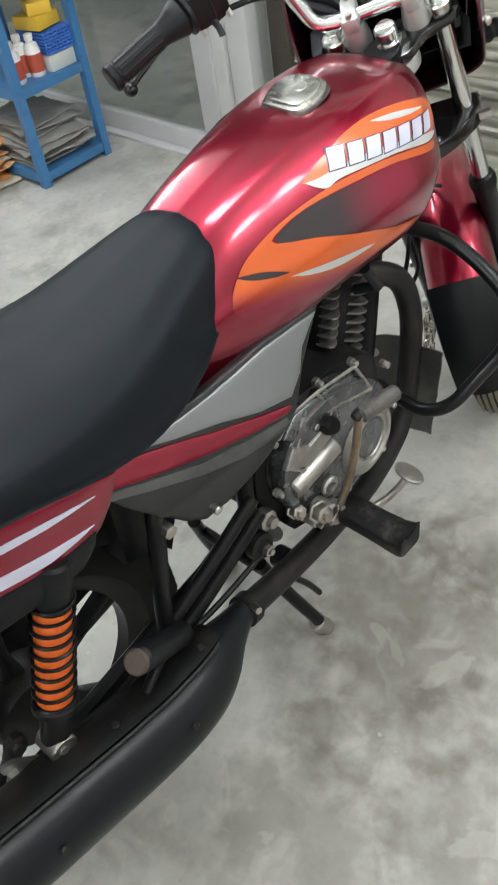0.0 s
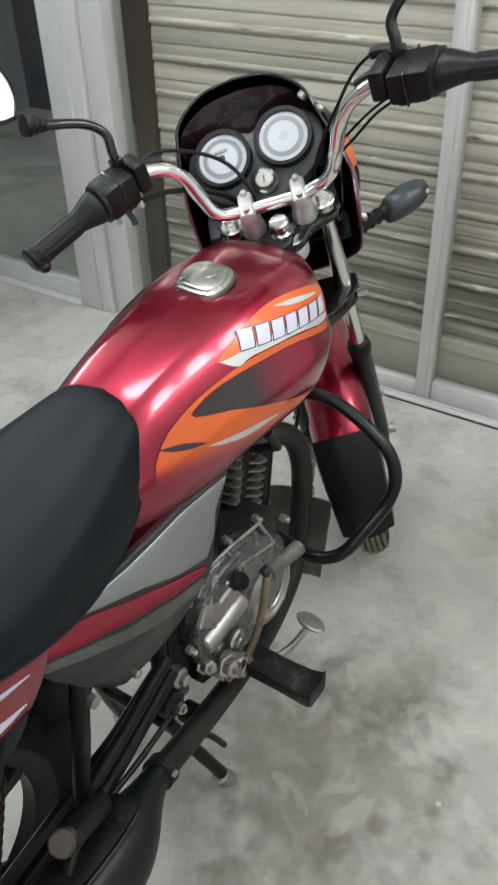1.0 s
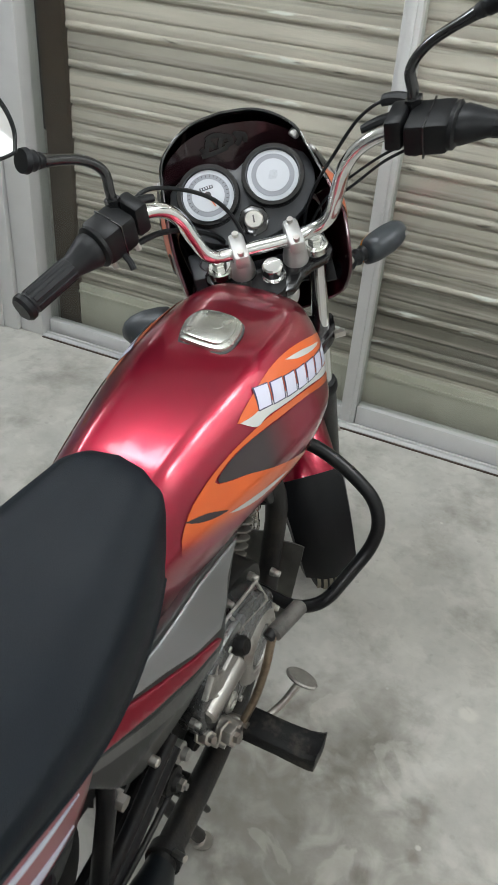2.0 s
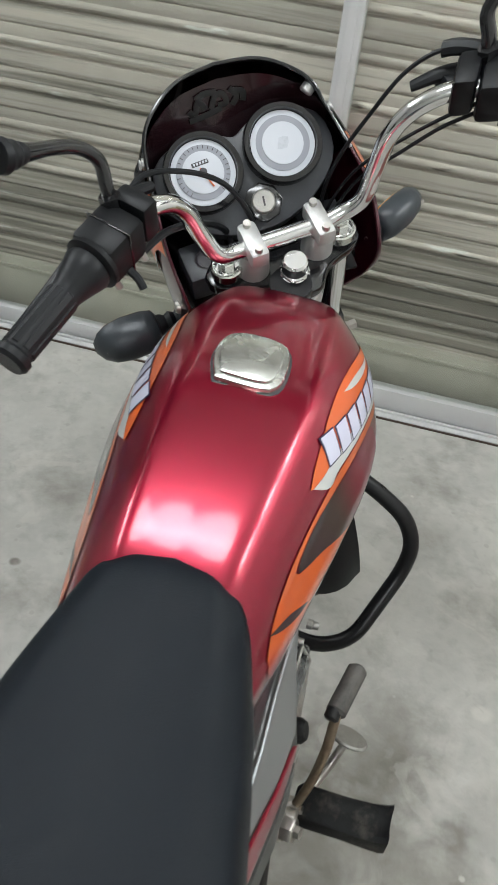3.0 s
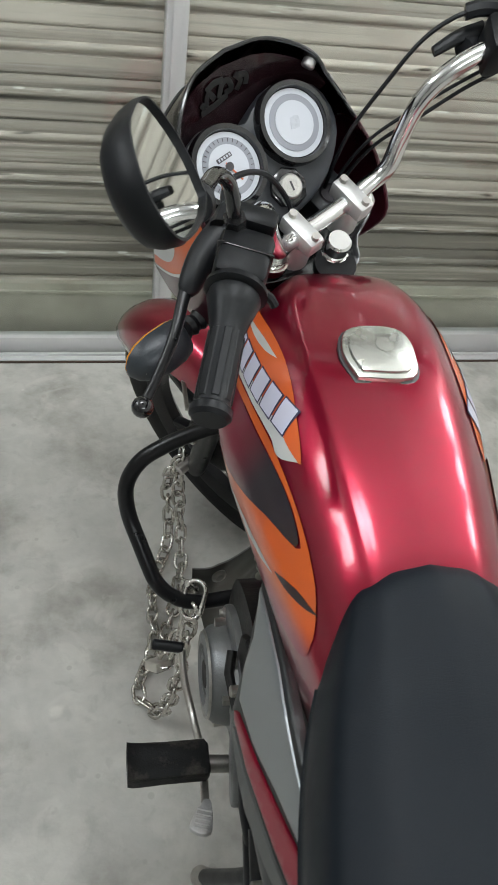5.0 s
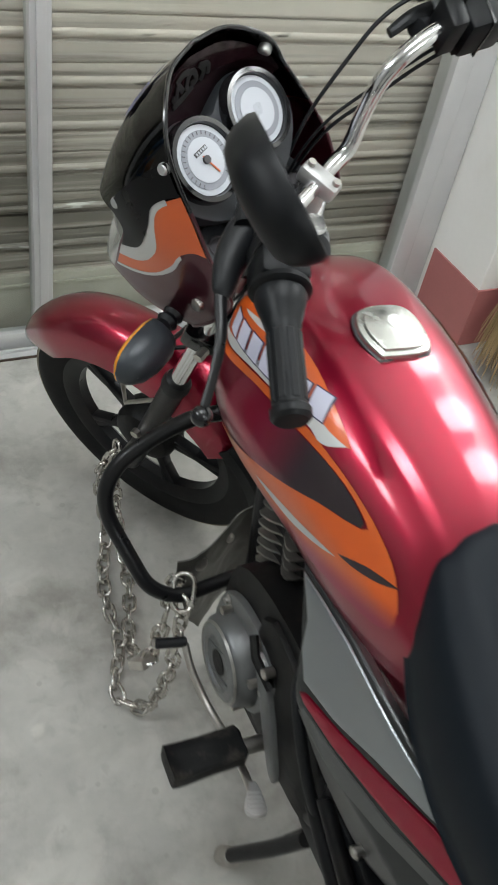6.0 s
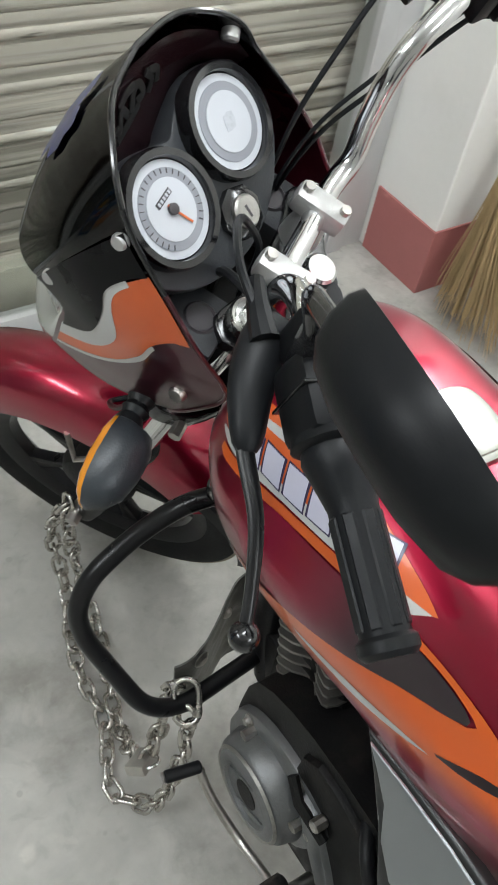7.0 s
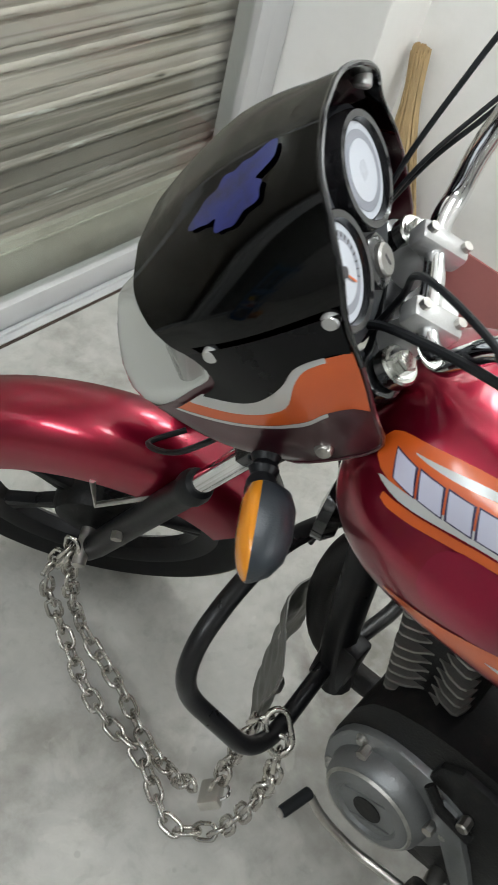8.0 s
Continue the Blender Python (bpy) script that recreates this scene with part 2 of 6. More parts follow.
ORANGEF = fade(mat("fading_orange_decal", (0.66, 0.105, 0.010), 0.36, 0.1, 0.05, 8, 300, 0.0, coat=0.9, rough_vary=0.05), (0, 0.217, 1), 0.682, 0.722)
BLACKF = fade(mat("fading_black_decal", (0.022, 0.012, 0.016), 0.35, 0.2, 0.2, 9, 300, 0.0, coat=0.9), (0, -1, 0), 0.19, 0.31)


def dark_streaks(m, tint, z0, z1, amount, stretch):
    """Dark streaks broken up by noise, denser towards the bottom, and a slight difference from piece to piece."""
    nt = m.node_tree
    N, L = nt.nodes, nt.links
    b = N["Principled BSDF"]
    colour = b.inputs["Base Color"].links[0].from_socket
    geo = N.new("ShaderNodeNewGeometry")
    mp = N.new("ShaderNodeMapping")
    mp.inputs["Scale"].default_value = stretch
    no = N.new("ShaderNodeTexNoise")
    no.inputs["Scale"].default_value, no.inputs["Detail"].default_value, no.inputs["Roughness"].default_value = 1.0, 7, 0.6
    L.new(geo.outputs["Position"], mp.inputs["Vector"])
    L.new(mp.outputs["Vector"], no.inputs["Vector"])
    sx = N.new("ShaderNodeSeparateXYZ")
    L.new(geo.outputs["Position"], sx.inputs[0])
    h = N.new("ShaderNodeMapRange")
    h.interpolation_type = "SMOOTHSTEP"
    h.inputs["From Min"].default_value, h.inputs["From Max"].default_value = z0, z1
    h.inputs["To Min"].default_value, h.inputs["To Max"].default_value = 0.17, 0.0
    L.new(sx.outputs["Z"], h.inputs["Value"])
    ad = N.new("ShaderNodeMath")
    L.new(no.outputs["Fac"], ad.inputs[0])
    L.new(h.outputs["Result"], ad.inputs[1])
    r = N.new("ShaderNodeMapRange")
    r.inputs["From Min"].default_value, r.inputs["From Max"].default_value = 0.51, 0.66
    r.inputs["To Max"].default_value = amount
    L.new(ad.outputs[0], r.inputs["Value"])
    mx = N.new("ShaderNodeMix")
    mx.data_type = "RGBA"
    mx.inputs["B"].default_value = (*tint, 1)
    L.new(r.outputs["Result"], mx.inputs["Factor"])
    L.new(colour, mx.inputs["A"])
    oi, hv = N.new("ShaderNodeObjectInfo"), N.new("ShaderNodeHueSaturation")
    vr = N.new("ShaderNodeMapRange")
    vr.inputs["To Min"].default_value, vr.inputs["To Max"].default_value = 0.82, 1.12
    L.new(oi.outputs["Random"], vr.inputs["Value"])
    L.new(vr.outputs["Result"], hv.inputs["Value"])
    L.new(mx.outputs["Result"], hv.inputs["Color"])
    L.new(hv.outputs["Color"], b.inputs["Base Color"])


dark_streaks(SHUTTER, (0.06, 0.05, 0.034), 0.25, 0.7, 0.6, (0.75, 1, 46))


def bead_wear(m, first, pitch):
    """Chips and dark scuffs along the rolled beads of the slats."""
    nt = m.node_tree
    N, L = nt.nodes, nt.links
    b = N["Principled BSDF"]
    colour = b.inputs["Base Color"].links[0].from_socket
    geo, sx = N.new("ShaderNodeNewGeometry"), N.new("ShaderNodeSeparateXYZ")
    L.new(geo.outputs["Position"], sx.inputs[0])

    def calc(op, a, c):
        n = N.new("ShaderNodeMath")
        n.operation = op
        for k, v in ((0, a), (1, c)):
            if isinstance(v, float):
                n.inputs[k].default_value = v
            else:
                L.new(v, n.inputs[k])
        return n.outputs[0]
    turn = calc("FRACT", calc("DIVIDE", calc("SUBTRACT", sx.outputs["Z"], first), pitch), 0.0)
    near = N.new("ShaderNodeMapRange")
    near.inputs["From Min"].default_value, near.inputs["From Max"].default_value = 0.05, 0.16
    near.inputs["To Min"].default_value, near.inputs["To Max"].default_value = 1.0, 0.0
    L.new(calc("ABSOLUTE", calc("SUBTRACT", turn, 0.12), 0.0), near.inputs["Value"])
    for seed, tint, lo, hi in ((0.0, (0.07, 0.06, 0.047, 1), 0.60, 0.70), (9.3, (0.78, 0.76, 0.73, 1), 0.62, 0.67)):
        mp, nz, rm, mx = N.new("ShaderNodeMapping"), N.new("ShaderNodeTexNoise"), N.new("ShaderNodeMapRange"), N.new("ShaderNodeMix")
        mp.inputs["Scale"].default_value, mp.inputs["Location"].default_value = (9, 1, 70), (seed, seed, 0)
        nz.inputs["Scale"].default_value, nz.inputs["Detail"].default_value = 1.0, 6
        L.new(geo.outputs["Position"], mp.inputs["Vector"])
        L.new(mp.outputs["Vector"], nz.inputs["Vector"])
        rm.inputs["From Min"].default_value, rm.inputs["From Max"].default_value = lo, hi
        L.new(nz.outputs["Fac"], rm.inputs["Value"])
        mx.data_type = "RGBA"
        mx.inputs["B"].default_value = tint
        L.new(calc("MULTIPLY", rm.outputs["Result"], near.outputs["Result"]), mx.inputs["Factor"])
        L.new(colour, mx.inputs["A"])
        colour = mx.outputs["Result"]
    L.new(colour, b.inputs["Base Color"])


bead_wear(SHUTTER, 0.144, 0.107)


def glass_material(name, tint, rough):
    m = bpy.data.materials.new(name)
    m.use_nodes = True
    nt = m.node_tree
    N, L = nt.nodes, nt.links
    N.remove(N["Principled BSDF"])
    out = N["Material Output"]
    tr, gl, mx, fr = N.new("ShaderNodeBsdfTransparent"), N.new("ShaderNodeBsdfGlossy"), N.new("ShaderNodeMixShader"), N.new("ShaderNodeLayerWeight")
    tr.inputs["Color"].default_value = (*tint, 1)
    gl.inputs["Roughness"].default_value = rough
    fr.inputs["Blend"].default_value = 0.5
    pw = N.new("ShaderNodeMath")
    pw.operation = "POWER"
    pw.inputs[1].default_value = 4.0
    L.new(fr.outputs["Facing"], pw.inputs[0])
    ma = N.new("ShaderNodeMath")
    ma.operation = "MULTIPLY_ADD"
    ma.inputs[1].default_value, ma.inputs[2].default_value = 0.7, 0.035
    L.new(pw.outputs[0], ma.inputs[0])
    L.new(ma.outputs[0], mx.inputs[0])
    L.new(tr.outputs[0], mx.inputs[1])
    L.new(gl.outputs[0], mx.inputs[2])
    L.new(mx.outputs[0], out.inputs["Surface"])
    return m


PANE = glass_material("window_glass", (0.9, 0.92, 0.9), 0.03)
SMOKE = glass_material("smoked_glass", (0.035, 0.026, 0.03), 0.07)

# ---- mesh helpers ----
BASE = {}


def finish(name, bm, material, smooth=35):
    bmesh.ops.remove_doubles(bm, verts=bm.verts, dist=1e-6)
    bmesh.ops.recalc_face_normals(bm, faces=bm.faces)
    me = bpy.data.meshes.new(name)
    bm.to_mesh(me)
    bm.free()
    me.materials.append(material)
    if smooth:
        me.polygons.foreach_set("use_smooth", [True] * len(me.polygons))
        me.set_sharp_from_angle(angle=radians(smooth))
    return me


def part(name, bm, material, parent, label="", smooth=35):
    ob = new(name, finish(name, bm, material, smooth))
    ob.parent = parent
    if parent.name in BASE:
        ob.matrix_parent_inverse = Matrix.Translation(-BASE[parent.name])
    return tagged(ob, label)


def thing(name, place, label, category, group="", kind=""):
    ob = new(name)
    ob.empty_display_size = 0.05
    ob.location = place
    BASE[ob.name] = Vector(place)
    return tagged(ob, label, category, group, kind)


def solid(name, bm, material, label="", category="", group="", kind="", smooth=35):
    return tagged(new(name, finish(name, bm, material, smooth)), label, category, group, kind)


def add_box(bm, lo, hi, bevel=0.0, m=None, seg=2):
    r = bmesh.ops.create_cube(bm, size=1)
    vs = r["verts"]
    size, mid = [h - l for l, h in zip(lo, hi)], [(h + l) / 2 for l, h in zip(lo, hi)]
    for v in vs:
        v.co = Vector([c * s + o for c, s, o in zip(v.co, size, mid)])
    if bevel:
        es = list({e for v in vs for e in v.link_edges})
        r = bmesh.ops.bevel(bm, geom=es, offset=bevel, segments=seg, affect="EDGES", profile=0.5)
        vs = list({v for f in r["faces"] for v in f.verts} | {v for v in vs if v.is_valid})
    if m:
        bmesh.ops.transform(bm, matrix=m, verts=[v for v in vs if v.is_valid])
    return bm


def box(lo, hi, bevel=0.0, m=None, seg=2):
    return add_box(bmesh.new(), lo, hi, bevel, m, seg)


def smooth_path(pts, n=8):
    P = [Vector(p) for p in pts]
    if n <= 1 or len(P) < 3:
        return P
    out = []
    for i in range(len(P) - 1):
        p0, p1, p2, p3 = P[max(i - 1, 0)], P[i], P[i + 1], P[min(i + 2, len(P) - 1)]
        for k in range(n):
            t = k / n
            out.append(0.5 * ((2 * p1) + (p2 - p0) * t + (2 * p0 - 5 * p1 + 4 * p2 - p3) * t * t + (3 * p1 - p0 - 3 * p2 + p3) * t ** 3))
    out.append(P[-1])
    return out


def rounded_path(pts, radius, n=5):
    """A polyline with its corners rounded."""
    P = [Vector(p) for p in pts]
    out = [P[0]]
    for a, b, c in zip(P, P[1:], P[2:]):
        u, v = a - b, c - b
        r = min(radius, u.length * 0.48, v.length * 0.48)
        s, e = b + u.normalized() * r, b + v.normalized() * r
        for k in range(n + 1):
            t = k / n
            out.append(s * (1 - t) ** 2 + b * 2 * t * (1 - t) + e * t * t)
    out.append(P[-1])
    return out


def add_tube(bm, pts, radius, seg=10, closed=False, flat=1.0, up=None):
    """A tube along pts; radius is a number or a function of 0..1."""
    P = [Vector(p) for p in pts]
    n = len(P)
    rings = []
    prev = None
    for i, p in enumerate(P):
        if closed:
            d = P[(i + 1) % n] - P[i - 1]
        else:
            d = P[min(i + 1, n - 1)] - P[max(i - 1, 0)]
        d = d.normalized()
        if prev is None:
            ref = Vector(up) if up else (Vector((0, 0, 1)) if abs(d.z) < 0.9 else Vector((0, 1, 0)))
        else:
            ref = prev
        a = (ref - d * ref.dot(d)).normalized()
        b = d.cross(a)
        prev = a
        r = radius(i / (n - 1)) if callable(radius) else radius
        rings.append([bm.verts.new(p + (a * math.cos(2 * math.pi * k / seg) * flat + b * math.sin(2 * math.pi * k / seg)) * r) for k in range(seg)])
    for i in range(n if closed else n - 1):
        A, B = rings[i], rings[(i + 1) % n]
        for k in range(seg):
            bm.faces.new((A[k], A[(k + 1) % seg], B[(k + 1) % seg], B[k]))
    if not closed:
        bm.faces.new(rings[0][::-1])
        bm.faces.new(rings[-1])
    return bm


def tube(pts, radius, seg=10, closed=False, flat=1.0, up=None):
    return add_tube(bmesh.new(), pts, radius, seg, closed, flat, up)


def frame_on(d):
    """A turn that lays z on d."""
    return Vector(d).normalized().to_track_quat("Z", "Y").to_matrix().to_4x4()


def add_lathe(bm, profile, m=None, seg=32, closed=False):
    """profile: (radius, z) turned round z, then laid by m."""
    rings = []
    for r, z in profile:
        if r < 1e-6:
            rings.append([bm.verts.new((0, 0, z))])
        else:
            rings.append([bm.verts.new((r * math.cos(2 * math.pi * k / seg), r * math.sin(2 * math.pi * k / seg), z)) for k in range(seg)])
    pairs = list(zip(rings, rings[1:])) + ([(rings[-1], rings[0])] if closed else [])
    for A, B in pairs:
        for k in range(seg):
            j = (k + 1) % seg
            if len(A) == 1 and len(B) == 1:
                continue
            if len(A) == 1:
                bm.faces.new((A[0], B[j], B[k]))
            elif len(B) == 1:
                bm.faces.new((A[k], A[j], B[0]))
            else:
                bm.faces.new((A[k], A[j], B[j], B[k]))
    if m:
        bmesh.ops.transform(bm, matrix=m, verts=[v for R in rings for v in R])
    return bm


def lathe(profile, m=None, seg=32, closed=False):
    return add_lathe(bmesh.new(), profile, m, seg, closed)


def at(place, d=(0, 0, 1)):
    return Matrix.Translation(Vector(place)) @ frame_on(d)


def add_rod(bm, a, b, r, seg=14, bevel=0.0):
    a, b = Vector(a), Vector(b)
    h = (b - a).length
    e = min(bevel, r * 0.5)
    prof = [(0, 0), (r - e, 0), (r, e), (r, h - e), (r - e, h), (0, h)] if e else [(0, 0), (r, 0), (r, h), (0, h)]
    return add_lathe(bm, prof, at(a, b - a), seg)


def rod(a, b, r, seg=14, bevel=0.0):
    return add_rod(bmesh.new(), a, b, r, seg, bevel)


def loft(sections, cap=True, closed=True):
    bm = bmesh.new()
    rings = [[bm.verts.new(p) for p in s] for s in sections]
    for A, B in zip(rings, rings[1:]):
        n = len(A)
        for k in range(n if closed else n - 1):
            bm.faces.new((A[k], A[(k + 1) % n], B[(k + 1) % n], B[k]))
    if cap and closed:
        bm.faces.new(rings[0][::-1])
        bm.faces.new(rings[-1])
    return bm


def lerp_table(table, t):
    """Smooth value from a table of (key, value, ...) rows."""
    if t <= table[0][0]:
        return table[0][1:]
    for i in range(len(table) - 1):
        a, b = table[i], table[i + 1]
        if t <= b[0]:
            p, q = table[max(i - 1, 0)], table[min(i + 2, len(table) - 1)]
            h = b[0] - a[0]
            k = (t - a[0]) / h
            out = []
            for j in range(1, len(a)):
                ma = (b[j] - p[j]) / (b[0] - p[0]) * h
                mb = (q[j] - a[j]) / (q[0] - a[0]) * h
                out.append((2 * k ** 3 - 3 * k * k + 1) * a[j] + (k ** 3 - 2 * k * k + k) * ma + (-2 * k ** 3 + 3 * k * k) * b[j] + (k ** 3 - k * k) * mb)
            return out
    return table[-1][1:]


def plate(outline, thick, to_world, round_n=0, bevel=0.0, cell=0.0):
    """An outline in two dimensions, given depth: to_world maps (u, v, depth) to the world."""
    bm = bmesh.new()
    O = [p.to_2d() for p in smooth_path([(a, b, 0) for a, b in outline] + [(*outline[0], 0)], round_n)][:-1] if round_n else [Vector(p) for p in outline]
    A = [bm.verts.new((p.x, p.y, 0)) for p in O]
    f = bm.faces.new(A)
    r = bmesh.ops.extrude_face_region(bm, geom=[f])
    for v in [g for g in r["geom"] if isinstance(g, bmesh.types.BMVert)]:
        v.co.z = thick
    if bevel:
        bmesh.ops.recalc_face_normals(bm, faces=bm.faces)
        es = [e for e in bm.edges if abs(e.verts[0].co.z - thick) < 1e-6 and abs(e.verts[1].co.z - thick) < 1e-6]
        bmesh.ops.bevel(bm, geom=es, offset=bevel, segments=2, affect="EDGES", profile=0.5)
    for _ in range(7 if cell else 0):
        bmesh.ops.triangulate(bm, faces=bm.faces)
        long = [e for e in bm.edges if e.calc_length() > cell]
        if not long:
            break
        bmesh.ops.subdivide_edges(bm, edges=long, cuts=1)
    if cell:
        bmesh.ops.triangulate(bm, faces=bm.faces)
    for v in bm.verts:
        v.co = Vector(to_world(*v.co))
    return bm


def decal(tree, outline, side, lift, curve=4, cell=0.009):
    """A thin film with this outline in (y, z), laid on one flank of a body."""
    bm = bmesh.new()
    O = smooth_path([(0, a, b) for a, b in outline] + [(0, *outline[0])], curve)[:-1] if curve > 1 else [Vector((0, a, b)) for a, b in outline]
    vs = [bm.verts.new(p) for p in O]
    es = [bm.edges.new((vs[i], vs[(i + 1) % len(vs)])) for i in range(len(vs))]
    bmesh.ops.triangle_fill(bm, edges=es, use_beauty=True)
    for _ in range(9):
        long = [e for e in bm.edges if e.calc_length() > cell]
        if not long:
            break
        bmesh.ops.subdivide_edges(bm, edges=long, cuts=1)
        bmesh.ops.triangulate(bm, faces=bm.faces)
    for v in bm.verts:
        hit, normal, _, _ = tree.ray_cast(Vector((side * 0.6, v.co.y, v.co.z)), Vector((-side, 0, 0)))
        if hit is None:
            hit, normal, _, _ = tree.find_nearest(Vector((side * 0.14, v.co.y, v.co.z)))
        if normal.x * side < 0:
            normal = -normal
        v.co = hit + normal * lift
    return bm

# ---- room ----


def floor_material():
    m = FLOOR
    nt = m.node_tree
    N, L = nt.nodes, nt.links
    b = N["Principled BSDF"]
    link = b.inputs["Base Color"].links[0]
    colour = link.from_socket
    geo = N.new("ShaderNodeNewGeometry")
    wob = N.new("ShaderNodeTexNoise")
    wob.inputs["Scale"].default_value, wob.inputs["Detail"].default_value = 22, 5
    L.new(geo.outputs["Position"], wob.inputs["Vector"])
    # oil drips, scuffs and wide dark areas: place, radius, strength, light or dark
    for x, y, r, k, light in [(0.35, -0.411, 0.045, 0.6, 0), (0.454, -0.165, 0.03, 0.5, 0), (0.44, -0.5, 0.035, 0.5, 0), (-0.55, 0.16, 0.012, 0.8, 0),
                              (0.27, -0.45, 0.09, 0.3, 0), (0.1, -0.25, 0.2, 0.35, 0), (-0.379, -0.076, 0.015, 0.8, 1), (-0.497, -0.153, 0.014, 0.9, 1),
                              # first the wide, faint darkening right of the bike, then small marks
                              (0.30, -0.32, 0.24, 0.45, 0), (0.52, -0.56, 0.14, 0.3, 0), (0.26, -0.05, 0.15, 0.35, 0), (0.32, -0.74, 0.17, 0.45, 0), (0.24, -0.56, 0.07, 0.5, 0), (0.40, -0.33, 0.022, 0.6, 0), (0.475, -0.26, 0.016, 0.6, 0), (0.5, -0.34, 0.018, 0.5, 0), (0.5, 0.1, 0.02, 0.7, 1), (0.62, -0.2, 0.03, 0.5, 1), (-0.42, 0.35, 0.06, 0.35, 1), (-0.3, 0.2, 0.05, 0.25, 0), (-0.62, 0.05, 0.05, 0.4, 1)]:
        d = N.new("ShaderNodeVectorMath")
        d.operation = "DISTANCE"
        d.inputs[1].default_value = (x, y, 0)
        L.new(geo.outputs["Position"], d.inputs[0])
        wv = N.new("ShaderNodeMath")
        wv.operation = "MULTIPLY_ADD"
        wv.inputs[1].default_value = r * 1.6
        L.new(wob.outputs["Fac"], wv.inputs[0])
        L.new(d.outputs["Value"], wv.inputs[2])
        rm = N.new("ShaderNodeMapRange")
        rm.interpolation_type = "SMOOTHSTEP"
        rm.inputs["From Min"].default_value, rm.inputs["From Max"].default_value = r * 1.25, r * 2.1
        rm.inputs["To Min"].default_value, rm.inputs["To Max"].default_value = k, 0.0
        L.new(wv.outputs[0], rm.inputs["Value"])
        mx = N.new("ShaderNodeMix")
        mx.data_type = "RGBA"
        mx.inputs["B"].default_value = (0.6, 0.58, 0.53, 1) if light else (0.13, 0.115, 0.09, 1)
        L.new(rm.outputs["Result"], mx.inputs["Factor"])
        L.new(colour, mx.inputs["A"])
        colour = mx.outputs["Result"]
    # mottling and flaked skin
    for scale, lo, hi, tint, k in ((13.0, 0.52, 0.72, (0.62, 0.605, 0.565, 1), 0.35), (5.0, 0.52, 0.74, (0.20, 0.188, 0.16, 1), 0.27), (31.0, 0.58, 0.70, (0.24, 0.228, 0.2, 1), 0.2), (7.0, 0.61, 0.64, (0.6, 0.58, 0.53, 1), 0.25)):
        nz, rm, mx = N.new("ShaderNodeTexNoise"), N.new("ShaderNodeMapRange"), N.new("ShaderNodeMix")
        nz.inputs["Scale"].default_value, nz.inputs["Detail"].default_value, nz.inputs["Distortion"].default_value = scale, 5, 0.7
        L.new(geo.outputs["Position"], nz.inputs["Vector"])
        rm.inputs["From Min"].default_value, rm.inputs["From Max"].default_value, rm.inputs["To Max"].default_value = lo, hi, k
        L.new(nz.outputs["Fac"], rm.inputs["Value"])
        mx.data_type = "RGBA"
        mx.inputs["B"].default_value = tint
        L.new(rm.outputs["Result"], mx.inputs["Factor"])
        L.new(colour, mx.inputs["A"])
        colour = mx.outputs["Result"]
        if scale == 13.0:
            relief = N.new("ShaderNodeBump")
            relief.inputs["Strength"].default_value, relief.inputs["Distance"].default_value = 0.2, 0.010
            L.new(nz.outputs["Fac"], relief.inputs["Height"])
            L.new(b.inputs["Normal"].links[0].from_socket, relief.inputs["Normal"])
            L.new(relief.outputs["Normal"], b.inputs["Normal"])
    # small flecks, pale and dark
    for scale, size, tint, k in ((9.0, 0.03, (0.66, 0.64, 0.6, 1), 0.55), (5.0, 0.015, (0.12, 0.11, 0.095, 1), 0.6), (17.0, 0.1, (0.3, 0.285, 0.255, 1), 0.4)):
        vo, rm, mx = N.new("ShaderNodeTexVoronoi"), N.new("ShaderNodeMapRange"), N.new("ShaderNodeMix")
        vo.inputs["Scale"].default_value = scale
        wv = N.new("ShaderNodeMath")
        wv.operation = "MULTIPLY_ADD"
        wv.inputs[1].default_value = 0.12
        L.new(geo.outputs["Position"], vo.inputs["Vector"])
        L.new(wob.outputs["Fac"], wv.inputs[0])
        L.new(vo.outputs["Distance"], wv.inputs[2])
        rm.inputs["From Min"].default_value, rm.inputs["From Max"].default_value = size + 0.04, size + 0.075
        rm.inputs["To Min"].default_value, rm.inputs["To Max"].default_value = k, 0.0
        L.new(wv.outputs[0], rm.inputs["Value"])
        mx.data_type = "RGBA"
        mx.inputs["B"].default_value = tint
        L.new(rm.outputs["Result"], mx.inputs["Factor"])
        L.new(colour, mx.inputs["A"])
        colour = mx.outputs["Result"]
    L.new(colour, b.inputs["Base Color"])
    return m


solid("floor", box((-4.0, -3.4, -0.2), (2.2, 3.2, 0)), floor_material(), "worn grey-beige concrete floor with oil stains and wide dark areas", "floor", kind="structure", smooth=0)
solid("ceiling", box((-4.0, -3.4, 2.8), (2.2, 3.2, 3.0)), CEIL, "plain white ceiling", "ceiling", kind="structure", smooth=0)
solid("wall_south", box((-4.0, -3.4, 0), (2.2, -3.2, 2.8)), GREYW, "pale grey plastered wall", "wall", kind="structure", smooth=0)
solid("wall_west", box((-4.0, -3.2, 0), (-3.8, 3.0, 2.8)), GREYW, "pale grey plastered wall", "wall", kind="structure", smooth=0)
# near-black backdrop, added to stand for the darkness beyond the glass
solid("dark_backdrop", box((-3.8, 3.0, 0), (2.2, 3.2, 2.8)), DARKW, "near-black backdrop standing in for the dark beyond the shop front", "wall", kind="structure", smooth=0)
solid("wall_north", box((-3.8, 0.98, 2.42), (1.13, 1.24, 2.8)), BROWN, "dark brown shutter box above the shop front", "wall", kind="structure", smooth=0)
wall_east = solid("wall_east", box((1.33, -3.2, 0), (1.6, 0.77, 2.8)), PLASTER, "white plastered wall above a pink dado", "wall", kind="structure", smooth=0)
